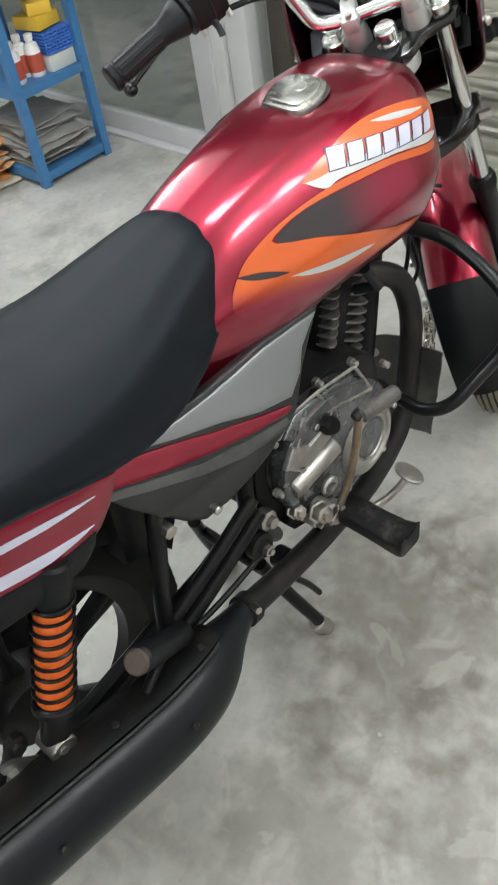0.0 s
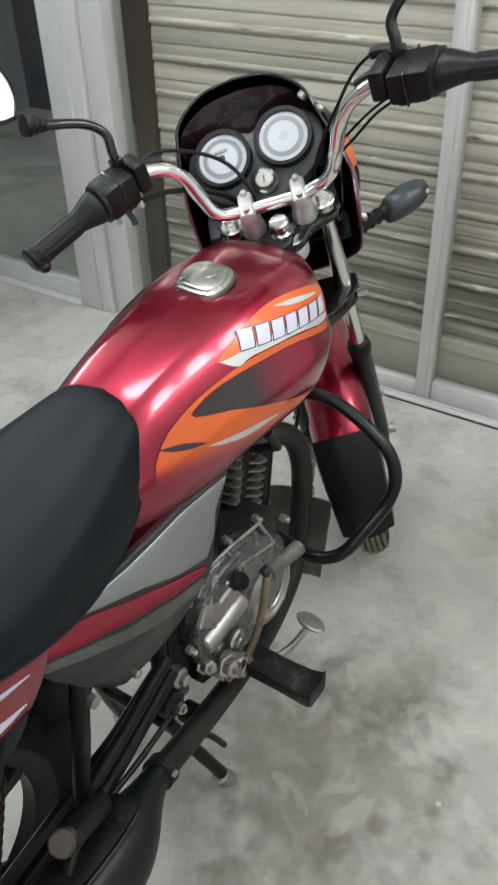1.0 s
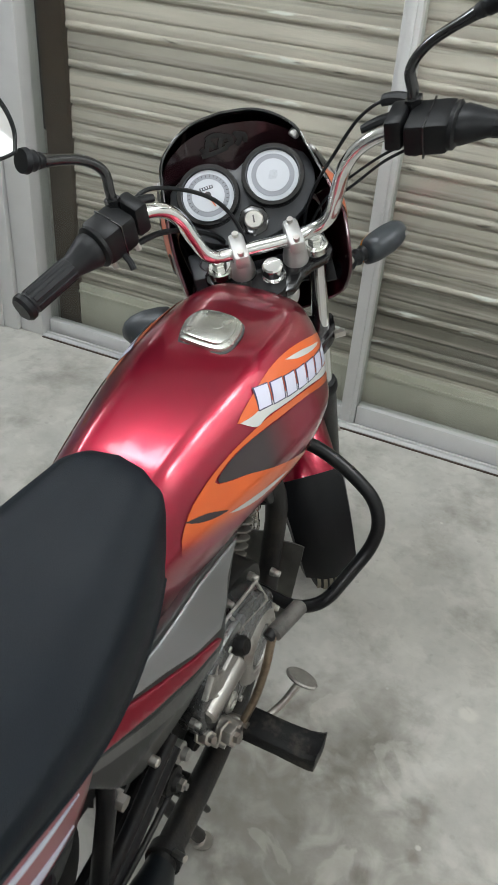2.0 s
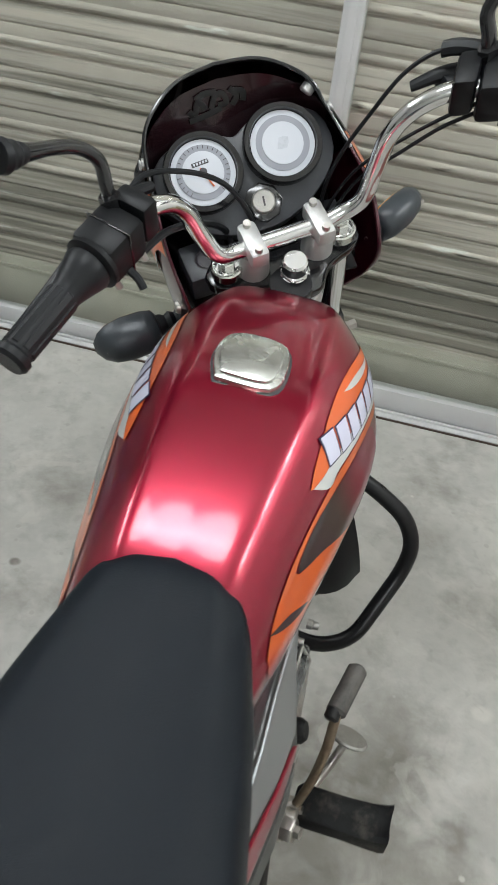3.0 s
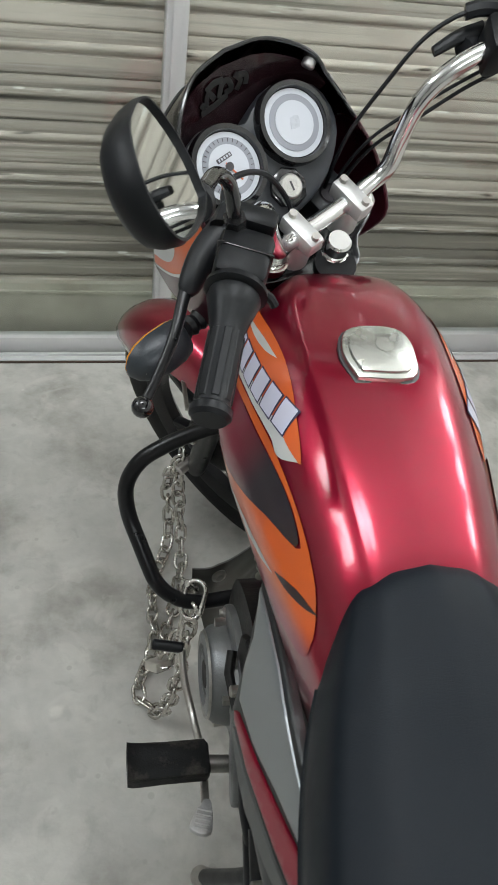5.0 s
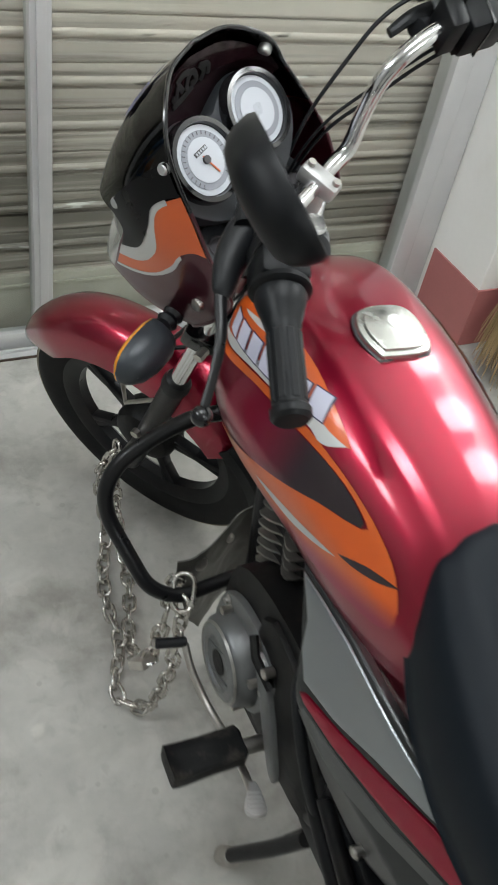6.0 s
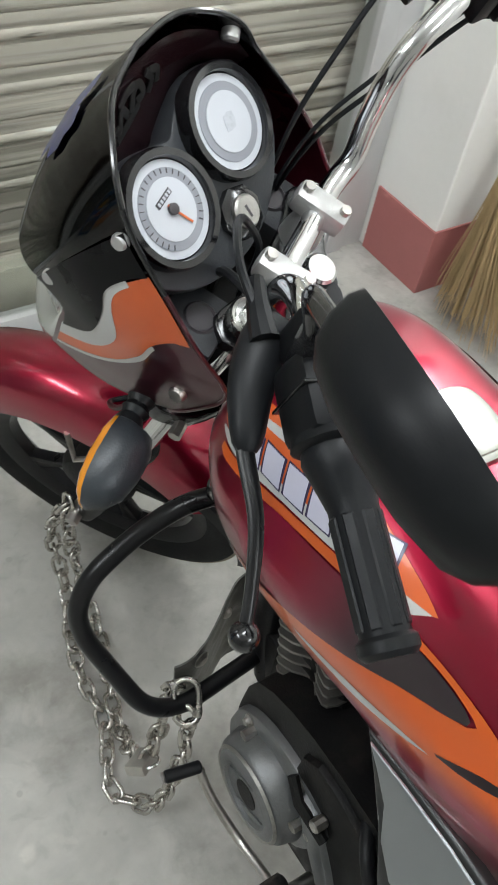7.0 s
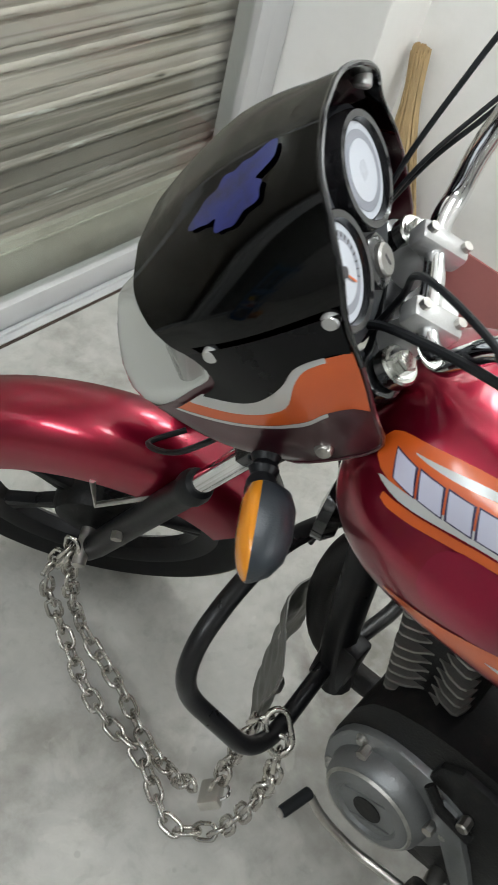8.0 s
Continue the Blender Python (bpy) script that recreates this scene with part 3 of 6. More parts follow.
part("dado", box((1.324, -3.2, 0), (1.33, 0.764, 0.205)), PINK, wall_east, "dull pink painted dado", 0)
pillar = solid("wall_pillar", box((1.145, 0.77, 0), (1.6, 1.3, 2.8), 0.004), PLASTER, "white plastered corner pillar with pink foot", "pillar", kind="structure", smooth=0)
part("dado", box((1.139, 0.764, 0), (1.4, 1.012, 0.205), 0.002), PINK, pillar, "dull pink painted dado", 0)

# shop front: frames, panes, and the roller shutter behind them
front = thing("shop_front", (0, 1.03, 0), "aluminium framed glass shop front before the shutter", "shop front", kind="structure")


def bar(name, lo, hi, b=0.003):
    return part(name, box(lo, hi, b), ALUFRAME, front)


bar("bottom_rail", (-1.238, 1.028, 0.0), (-0.126, 1.062, 0.05))
bar("bottom_rail", (-0.074, 1.024, 0.0), (1.0, 1.062, 0.07))
bar("floor_track", (-1.238, 0.985, 0.0), (1.0, 1.022, 0.006), 0.001)
bar("floor_track", (-1.238, 1.003, 0.006), (1.0, 1.008, 0.014), 0.001)
part("track_gap", box((-1.238, 0.9785, 0.0), (1.0, 0.9845, 0.0035)), BROWN, front, "dark gap before the track", 0)
bar("stile", (-0.124, 1.018, 0.0), (-0.076, 1.075, 2.3))
bar("stile", (-0.111, 1.011, 0.0), (-0.089, 1.018, 2.3), 0.001)
bar("jamb", (1.002, 1.018, 0.0), (1.06, 1.09, 2.3))
bar("jamb", (1.064, 1.03, 0.0), (1.142, 1.09, 2.3))
bar("jamb", (-1.335, 0.99, 0.0), (-1.24, 1.09, 2.3))
bar("jamb", (-1.50, 0.975, 0.0), (-1.339, 1.09, 2.3), 0.006)
bar("jamb", (-1.41, 0.968, 0.0), (-1.395, 0.975, 2.3), 0.002)
bar("head_rail", (-3.8, 0.975, 2.3), (1.142, 1.09, 2.42))
bar("bottom_rail", (-3.7, 0.995, 0.0), (-1.502, 1.04, 0.085))
bar("floor_track", (-3.7, 0.955, 0.0), (-1.502, 0.993, 0.012), 0.002)
for lo, hi in [((-1.24, 1.043, 0.05), (-0.124, 1.048, 2.3)), ((-0.076, 1.040, 0.07), (1.002, 1.045, 2.3)), ((-3.7, 1.015, 0.085), (-1.50, 1.020, 2.3))]:
    part("pane", box(lo, hi), PANE, front, "dusty clear glass pane", 0).visible_shadow = False

guide = solid("shutter_guide", box((-1.236, 1.092, 0), (-1.15, 1.17, 2.42), 0.004), BROWN, "dark brown steel shutter guide channel", "guide", kind="structure")
solid("shutter_guide", box((1.062, 1.092, 0), (1.142, 1.17, 2.42), 0.004), BROWN, "dark brown steel shutter guide channel", "guide", kind="structure")

# ---- blue rack ----
rack = thing("storage_rack", (-2.15, 0.67, 0), "blue painted steel rack with bottles and packets", "rack")
RX0, RX1, RY0, RY1 = -2.39, -1.913, 0.502, 0.84
for ax in (RX0, RX1 - 0.032):
    for ay in (RY0, RY1 - 0.032):
        bm = box((ax, ay, 0), (ax + 0.032, ay + 0.004, 1.15))
        add_box(bm, (ax if ax == RX0 else ax + 0.028, ay + 0.004, 0), (ax + 0.004 if ax == RX0 else ax + 0.032, ay + 0.032, 1.15))
        add_box(bm, (ax + 0.002, ay + 0.002, 0), (ax + 0.03, ay + 0.03, 0.012))
        part("leg", bm, BLUEP, rack)
for z in (0.05, 0.36, 0.70, 1.1):
    bm = box((RX0 + 0.004, RY0 + 0.005, z), (RX1 - 0.004, RY1 - 0.005, z + 0.003))
    add_box(bm, (RX1 - 0.006, RY0 + 0.004, z - 0.03), (RX1 - 0.003, RY1 - 0.004, z + 0.004))
    add_box(bm, (RX0 + 0.003, RY0 + 0.001, z - 0.03), (RX1 - 0.003, RY0 + 0.004, z + 0.004))
    part("shelf", bm, BLUEP, rack)


def bottle(x, y, z, label_mat, tall=0.14):
    b = thing("bottle", (x, y, z), "white plastic bottle with a red label on the rack", "bottle", "bottles on the rack")
    part("body", lathe([(0, 0), (0.026, 0), (0.029, 0.004), (0.029, tall * 0.66), (0.022, tall * 0.78), (0.013, tall * 0.82), (0.013, tall * 0.88), (0, tall * 0.88)], at((x, y, z)), 20), WHITEB, b)
    part("label", lathe([(0.0295, tall * 0.12), (0.0297, tall * 0.13), (0.0297, tall * 0.55), (0.0295, tall * 0.56)], at((x, y, z)), 20), label_mat, b, "red paper label")
    part("cap", lathe([(0, tall * 0.88), (0.016, tall * 0.88), (0.016, tall), (0.014, tall * 1.01), (0, tall * 1.01)], at((x, y, z)), 16), WHITEB, b)


for bx, by in [(-1.98, 0.57), (-2.015, 0.63), (-1.975, 0.655)]:
    bottle(bx, by, 0.363, REDL)
carton = solid("carton", box((-2.06, 0.69, 0.363), (-1.935, 0.805, 0.42), 0.003, ), WHITEC, "white cardboard carton on the rack", "carton")
basket = bmesh.new()
for k in range(7):
    add_box(basket, (-2.09, 0.685, 0.424 + k * 0.011), (-1.93, 0.81, 0.424 + k * 0.011 + 0.006))
for k in range(9):
    add_box(basket, (-1.9305, 0.686 + k * 0.015, 0.424), (-1.9285, 0.691 + k * 0.015, 0.5))
solid("basket", basket, BLUEB, "blue plastic basket on the white carton", "basket")
for lo, hi, turn in [((-0.07, -0.06, 0), (0.05, 0.05, 0.045), 10), ((-0.05, -0.04, 0), (0.05, 0.045, 0.04), -24)]:
    zz = 0.502 if turn > 0 else 0.549
    solid("carton", box(lo, hi, 0.003, Matrix.Translation((-2.005, 0.74, zz)) @ pose(0, 0, 0, 0, 0, turn)), YELLOW, "yellow cardboard spare-part carton stacked on a basket", "carton", "yellow cartons")


def packet(x, y, z, sx, sy, turn, material, label):
    """A soft, crumpled plastic or paper packet."""
    bm = bmesh.new()
    bmesh.ops.create_grid(bm, x_segments=10, y_segments=8, size=0.5)
    for v in bm.verts:
        e = max(abs(v.co.x), abs(v.co.y)) * 2
        n = noise.noise(Vector((v.co.x * 4 + x * 31, v.co.y * 4 + y * 17, z * 50)))
        v.co = Vector((v.co.x * sx, v.co.y * sy, 0.012 * (1 - e ** 4) + 0.007 * n))
    geom = bmesh.ops.solidify(bm, geom=bm.faces, thickness=0.006)
    bmesh.ops.transform(bm, matrix=Matrix.Translation((x, y, z)) @ pose(0, 0, 0, 0, 0, turn), verts=bm.verts)
    low = min(v.co.z for v in bm.verts)
    for v in bm.verts:
        v.co.z += z - low
    solid("packet", bm, material, label, "packet", "packets on the rack")


rng = random.Random(4)
for k in range(9):
    packet(-2.11 + rng.uniform(-0.03, 0.05), 0.67 + rng.uniform(-0.03, 0.03), 0.054 + k * 0.017, 0.30, 0.24, rng.uniform(-14, 14),
           rng.choice([PAPER, GREYK, GREYK, PAPER]), "crumpled grey and tan paper packet on the low shelf")
for k in range(8):
    packet(-2.25 + rng.uniform(-0.04, 0.04), 0.41 + rng.uniform(-0.03, 0.02), 0.003 + k * 0.017, 0.30, 0.22, rng.uniform(-25, 25),
           rng.choice([ORANGEK, ORANGEK, PAPER, YELLOW]), "crumpled orange plastic packet in a heap on the floor")

# ---- broom and brush by the wall ----
broom = thing("broom", (1.18, 0.62, 0), "upright straw hand broom leaning on the wall", "broom")
TOP, FOOT = Vector((1.292, 0.732, 0.62)), Vector((1.15, 0.54, 0.0))
bm = bmesh.new()
rng = random.Random(7)
for k in range(330):
    a, q = rng.uniform(0, 6.283), math.sqrt(rng.random())
    w = rng.uniform(0.85, 1.0)
    p0 = TOP + Vector((0.020 * q * math.sin(a), 0.024 * q * math.cos(a), 0.012 * rng.uniform(-1, 1)))
    p1 = TOP.lerp(FOOT, 0.2) + Vector((0.020 * q * math.sin(a), 0.026 * q * math.cos(a), 0))
    p2 = TOP.lerp(FOOT, 0.45) + Vector((0.034 * q * math.sin(a), 0.065 * q * math.cos(a), 0))
    p3 = TOP.lerp(FOOT, 0.98 * w) + Vector((0.06 * q * math.sin(a), 0.16 * q * math.cos(a), 0))
    p3.z = max(p3.z, 0.004)
    add_tube(bm, smooth_path([p0, p1, p2, p3], 3), lambda s: 0.0027 - 0.0016 * s, 4)
tagged(part("straw", bm, STRAW, broom), kind="stuff")
part("handle_core", tube(smooth_path([TOP + Vector((0, 0, -0.005)), TOP.lerp(FOOT, 0.1), TOP.lerp(FOOT, 0.24)], 4), lambda s: 0.019 - 0.003 * s, 12, flat=1.0), STRAWD, broom, "bundled straw handle")
brush = thing("hand_brush", (1.29, 0.47, 0), "small brown wooden hand brush with a loop", "brush")
part("head", lathe([(0, 0), (0.03, 0.004), (0.034, 0.03), (0.026, 0.075), (0.012, 0.11), (0.009, 0.15), (0, 0.155)], at((1.288, 0.455, 0.0), (0.06, -0.1, 1)), 16), CLAY, brush)
part("loop", tube(smooth_path([(1.297, 0.44, 0.15), (1.300, 0.425, 0.185), (1.303, 0.445, 0.215), (1.305, 0.475, 0.21)], 5), 0.003, 6), CLAY, brush)

# ---- ceiling lights ----
for tx, ty, tz, turn, watts, off_wall in TUBES:
    lampthing = thing("tube_light", (tx, ty, tz), "bare white tube light, lit", "tube light", "tube lights")
    m = Matrix.Translation((tx, ty, tz)) @ pose(0, 0, 0, 0, 0, turn)
    part("housing", box((-0.6, -0.03, 0.02), (0.6, 0.03, 0.07 if any(off_wall) else 0.08), 0.006, m), WHITEB, lampthing)
    part("tube", rod(m @ Vector((-0.58, 0, 0.0)), m @ Vector((0.58, 0, 0.0)), 0.013, 12), LAMPW, lampthing, "glowing glass tube")

# side graphics of the tank, in (y, z)


def DECALS(dec):
    dec([(-0.322, 0.891), (-0.293, 0.902), (-0.224, 0.920), (-0.162, 0.924), (-0.095, 0.916), (-0.045, 0.897), (-0.055, 0.866), (-0.165, 0.880), (-0.226, 0.886), (-0.295, 0.885)], ORANGE, 0.0012, "orange tank decal")
    dec([(-0.318, 0.890), (-0.294, 0.877), (-0.261, 0.881), (-0.167, 0.876), (-0.088, 0.861), (-0.06, 0.864), (-0.169, 0.888), (-0.255, 0.893), (-0.292, 0.890)], SILVER, 0.0016, "silver tank decal")
    dec([(-0.183, 0.919), (-0.132, 0.914), (-0.075, 0.901), (-0.117, 0.905), (-0.159, 0.912)], SILVER, 0.0016, "silver tank decal")
    dec([(-0.070, 0.855), (-0.169, 0.874), (-0.251, 0.879), (-0.308, 0.875), (-0.360, 0.866), (-0.408, 0.852), (-0.447, 0.832), (-0.475, 0.795), (-0.455, 0.770), (-0.385, 0.755), (-0.322, 0.748), (-0.243, 0.748), (-0.150, 0.756),
         (-0.115, 0.762), (-0.186, 0.781), (-0.297, 0.820), (-0.389, 0.843), (-0.377, 0.856), (-0.328, 0.867), (-0.255, 0.870), (-0.174, 0.866), (-0.080, 0.847)], ORANGEF, 0.0012, "orange tank decal fading into red", 3)
    dec([(-0.225, 0.868), (-0.311, 0.868), (-0.367, 0.858), (-0.388, 0.844), (-0.331, 0.829), (-0.258, 0.806), (-0.20, 0.79), (-0.15, 0.80), (-0.14, 0.84), (-0.16, 0.864)], BLACKF, 0.0014, "black tank decal fading into red", 3)
    dec([(-0.383, 0.798), (-0.317, 0.788), (-0.230, 0.776), (-0.294, 0.772), (-0.349, 0.784)], SILVER, 0.0016, "silver tank decal", 3)
    dec([(-0.458, 0.826), (-0.420, 0.819), (-0.385, 0.805), (-0.407, 0.807), (-0.438, 0.815)], BLACKD, 0.0016, "black tank decal", 3)
    # seven pale slanted blocks where the maker's lettering sits
    for k in range(7):
        for grow, material, lift, nm in ((0.0022, NAVY, 0.0018, "block_outline"), (0.0, WHITED, 0.0023, "pale_block")):
            t0, t1 = (k + 0.06) / 7, (k + 0.86) / 7
            y0, y1 = -0.280 + 0.212 * t0 - grow, -0.280 + 0.212 * t1 + grow
            low, high = 0.893 - 0.020 * (t0 + t1) / 2 - grow * 0.6, 0.914 - 0.022 * (t0 + t1) / 2 + grow * 0.5
            dec([(y0, low), (y1, low - 0.002), (y1 + 0.013, high - 0.002), (y0 + 0.013, high)], material, lift, "", 1, nm)

# ---- motorcycle ----
from mathutils.bvhtree import BVHTree

bike = thing("motorcycle", (0, -0.3, 0), "red commuter motorcycle with orange decals on its centre stand", "motorcycle")

RAKE, STEER = radians(27), radians(38)
U = Vector((0, -math.sin(RAKE), math.cos(RAKE)))
F0 = Vector((0, math.cos(RAKE), math.sin(RAKE)))
SX = Vector((1, 0, 0)) * math.cos(STEER) + F0 * math.sin(STEER)
SF = F0 * math.cos(STEER) - Vector((1, 0, 0)) * math.sin(STEER)
S = Matrix((SX, SF, U)).transposed().to_4x4()
S.translation = (0, 0, 0.96)


BENT = {"handlebar", "grip", "grip_ribs", "switch_housing", "housing_joint", "perch", "switch_button", "housing_screw", "lever", "lever_ball", "lever_cover", "lever_boot",
        "switch_bezel", "switch_paddle", "housing_flange", "mirror_arm", "arm_nut", "ball_boot", "shell", "glass", "turn_signal", "lens", "lens_screw", "cable"}


def spart(name, bm, material, parent=None, label="", smooth=35):
    """A part that turns with the steering; the bar is bent up a little on its right."""
    if name in BENT:
        for v in bm.verts:
            k = max(0, v.co.x - 0.05)
            v.co += Vector((0.16 * k, 0.10 * k, 0.15 * k))
    bmesh.ops.transform(bm, matrix=S, verts=bm.verts)
    return part(name, bm, material, parent or bike, label, smooth)


# fuel tank: y, half width, top, height of the widest line, bottom
TANK = [(-0.535, 0.088, 0.80, 0.765, 0.655), (-0.50, 0.099, 0.848, 0.785, 0.658), (-0.46, 0.108, 0.877, 0.795, 0.664), (-0.42, 0.116, 0.894, 0.80, 0.674), (-0.36, 0.127, 0.913, 0.808, 0.692),
        (-0.30, 0.138, 0.927, 0.814, 0.709), (-0.22, 0.150, 0.941, 0.818, 0.720), (-0.15, 0.153, 0.947, 0.82, 0.722), (-0.09, 0.147, 0.949, 0.82, 0.726),
        (-0.05, 0.131, 0.944, 0.82, 0.733), (-0.02, 0.110, 0.932, 0.82, 0.746), (0.0, 0.082, 0.914, 0.82, 0.763), (0.012, 0.045, 0.890, 0.82, 0.785)]


def tank_section(y):
    w, zt, zm, zb = lerp_table(TANK, y)
    h = zt - zm
    half = [(0, zt), (0.25 * w, zt - 0.010 * h), (0.44 * w, zt - 0.030 * h), (0.535 * w, zt - 0.075 * h), (0.63 * w, zt - 0.165 * h), (0.74 * w, zt - 0.30 * h), (0.85 * w, zt - 0.50 * h),
            (0.935 * w, zt - 0.77 * h), (w, zm), (0.985 * w, zm - 0.3 * (zm - zb)), (0.93 * w, zm - 0.62 * (zm - zb)), (0.84 * w, zm - 0.88 * (zm - zb)), (0.72 * w, zb), (0.3 * w, zb)]
    half = [(p.x, p.y) for p in smooth_path([(a, b, 0) for a, b in half], 5)]
    ring = [Vector((a, y, b)) for a, b in half] + [Vector((-a, y, b)) for a, b in half[::-1][:-1]]
    return ring


ys = [-0.535 + 0.547 * k / 64 for k in range(65)]
tank_bm = loft([tank_section(y) for y in ys])
tank_bm.normal_update()
tank_tree = BVHTree.FromBMesh(tank_bm)
tank = part("fuel_tank", tank_bm, RED, bike, "metallic red fuel tank", 60)

# fuel cap: a rounded shield with a keyhole cover
CAPM = at((0.0, -0.21, 0.9415), (0, -0.22, 1))


def cap_pt(u, v, d):
    return CAPM @ Vector((u, v, d))


cap = part("fuel_cap", plate([(-0.030, -0.034), (0.030, -0.034), (0.041, 0.0), (0.032, 0.032), (0, 0.040), (-0.032, 0.032), (-0.041, 0.0)], 0.010, cap_pt, 4, 0.003), CAPMAT, tank, "scuffed chrome fuel cap")
part("cap_plate", plate([(-0.025, -0.028), (0.025, -0.028), (0.034, 0.0), (0.027, 0.026), (0, 0.033), (-0.027, 0.026), (-0.034, 0.0)], 0.0045, lambda u, v, d: cap_pt(u, v, d + 0.0095), 4, 0.0025), CAPMAT, cap)
part("cap_gap", plate([(-0.0325, -0.0365), (0.0325, -0.0365), (0.0435, 0.0), (0.034, 0.0345), (0, 0.0425), (-0.034, 0.0345), (-0.0435, 0.0)], 0.003, cap_pt, 4, 0.001), DIALD, tank, "dark gap round the cap")
part("keyhole_cover", lathe([(0, 0), (0.011, 0), (0.0105, 0.0008), (0, 0.001)], CAPM @ Matrix.Translation((0.006, 0.008, 0.0139)), 20), CAPMAT, cap)

for side in (1, -1):
    def dec(outline, material, lift, label="", curve=4, name="decal"):
        return part(name, decal(tank_tree, outline, side, lift, curve), material, tank, label, 60)
    DECALS(dec)

# seat: y, half width at the top edge, top, lower edge, half width low
SEAT = [(-0.436, 0.020, 0.868, 0.852, 0.022), (-0.441, 0.042, 0.878, 0.835, 0.046), (-0.45, 0.060, 0.885, 0.81, 0.068), (-0.465, 0.074, 0.887, 0.80, 0.082), (-0.49, 0.085, 0.883, 0.775, 0.094), (-0.55, 0.105, 0.868, 0.742, 0.114), (-0.64, 0.126, 0.848, 0.726, 0.134),
        (-0.74, 0.145, 0.842, 0.748, 0.152), (-0.86, 0.158, 0.852, 0.79, 0.163), (-1.0, 0.155, 0.872, 0.812, 0.160), (-1.14, 0.122, 0.885, 0.83, 0.126), (-1.2, 0.075, 0.875, 0.84, 0.08)]


def seat_section(y):
    w, zt, zb, wl = lerp_table(SEAT[::-1], y)
    h = zt - zb
    half = [(0, zt), (0.3 * w, zt - 0.003), (0.6 * w, zt - 0.03 * h - 0.004), (0.82 * w, zt - 0.12 * h - 0.006), (0.97 * w, zt - 0.3 * h), (0.5 * (w * 1.04 + wl), zt - 0.6 * h), (wl, zb + 0.06 * h), (wl * 0.97, zb), (0.4 * wl, zb)]
    half = [(p.x, p.y) for p in smooth_path([(a, b, 0) for a, b in half], 3)]
    return [Vector((a, y, b)) for a, b in half] + [Vector((-a, y, b)) for a, b in half[::-1][:-1]]


seat = part("seat", loft([seat_section(y) for y in [-1.2 + 0.7 * k / 34 for k in range(35)] + [-0.5 + 0.064 * (k / 24) ** 0.6 for k in range(1, 25)]]), VINYL, bike, "black vinyl dual seat", 60)

# side panels and tail, each side
for side in (1, -1):
    def on_flank(x0):
        def to(a, b, d):
            flare = 0.36 * (0.70 - max(b, 0.61)) - 0.22 * max(0, 0.61 - b)
            return (side * (x0 + flare - 0.012 * min(1, max(0, (-0.50 - a) / 0.2)) + d), a, b)
        return to
    name_tag = "silver, red and grey plastic side panel"
    panel = part("side_panel", plate([(-0.322, 0.716), (-0.386, 0.658), (-0.445, 0.588), (-0.513, 0.542), (-0.60, 0.524), (-0.668, 0.598), (-0.745, 0.698), (-0.66, 0.712), (-0.56, 0.713), (-0.44, 0.721)], 0.012, on_flank(0.108), 2, 0.003, 0.014), GREYP, bike, name_tag)
    part("silver_insert", plate([(-0.333, 0.711), (-0.378, 0.682), (-0.426, 0.634), (-0.548, 0.668), (-0.665, 0.702), (-0.60, 0.705), (-0.54, 0.707), (-0.44, 0.715)], 0.003, on_flank(0.1195), 2, 0.0015, 0.014), SILVERP, panel, "silver painted insert")
    part("red_stripe", plate([(-0.438, 0.628), (-0.444, 0.620), (-0.588, 0.645), (-0.738, 0.688), (-0.690, 0.703), (-0.563, 0.664)], 0.004, on_flank(0.1195), 2, 0.001, 0.014), RED, panel, "metallic red stripe")
    part("pale_stripe", plate([(-0.448, 0.616), (-0.458, 0.596), (-0.598, 0.624), (-0.740, 0.676), (-0.739, 0.685), (-0.598, 0.639)], 0.0035, on_flank(0.1195), 2, 0, 0.014), EDGEG, panel, "grey edge stripe")
    part("panel_screw", rod((side * 0.13, -0.59, 0.545), (side * 0.146, -0.59, 0.545), 0.007, 12, 0.002), STEEL, panel)

    def on_tail(x0):
        return lambda a, b, d: (side * (x0 + 0.02 * (1 - ((a + 0.93) / 0.25) ** 2) + d), a, b)
    tail = part("tail_panel", plate([(-0.725, 0.735), (-0.745, 0.70), (-0.80, 0.670), (-0.92, 0.69), (-1.10, 0.745), (-1.25, 0.82), (-1.22, 0.86), (-1.0, 0.83), (-0.86, 0.785)], 0.012, on_tail(0.128), 2, 0.003, 0.02), RED, bike, "red plastic tail panel with white stripes")
    part("white_stripe", plate([(-0.762, 0.731), (-0.83, 0.753), (-0.92, 0.778), (-1.1, 0.822), (-1.1, 0.812), (-0.92, 0.768), (-0.83, 0.744)], 0.0015, on_tail(0.1402), 2, 0, 0.02), WHITED, tail, "white stripe")
    part("white_stripe", plate([(-0.775, 0.696), (-0.84, 0.714), (-0.93, 0.742), (-1.1, 0.79), (-1.1, 0.775), (-0.93, 0.725), (-0.84, 0.698)], 0.0015, on_tail(0.1402), 2, 0, 0.02), WHITED, tail, "white stripe")
    part("black_skirt", plate([(-0.775, 0.685), (-0.805, 0.652), (-0.92, 0.665), (-1.1, 0.72), (-1.25, 0.80), (-1.25, 0.81), (-1.1, 0.765), (-0.92, 0.713), (-0.84, 0.69)], 0.006, on_tail(0.136), 2, 0.002, 0.02), PLASTIC, tail, "black plastic skirt")

# frame tubes
def tubes(name, pts, r, material=FRAMEB, label="", n=6, seg=12, parent=None):
    return part(name, tube(smooth_path(pts, n), r, seg), material, parent or bike, label)


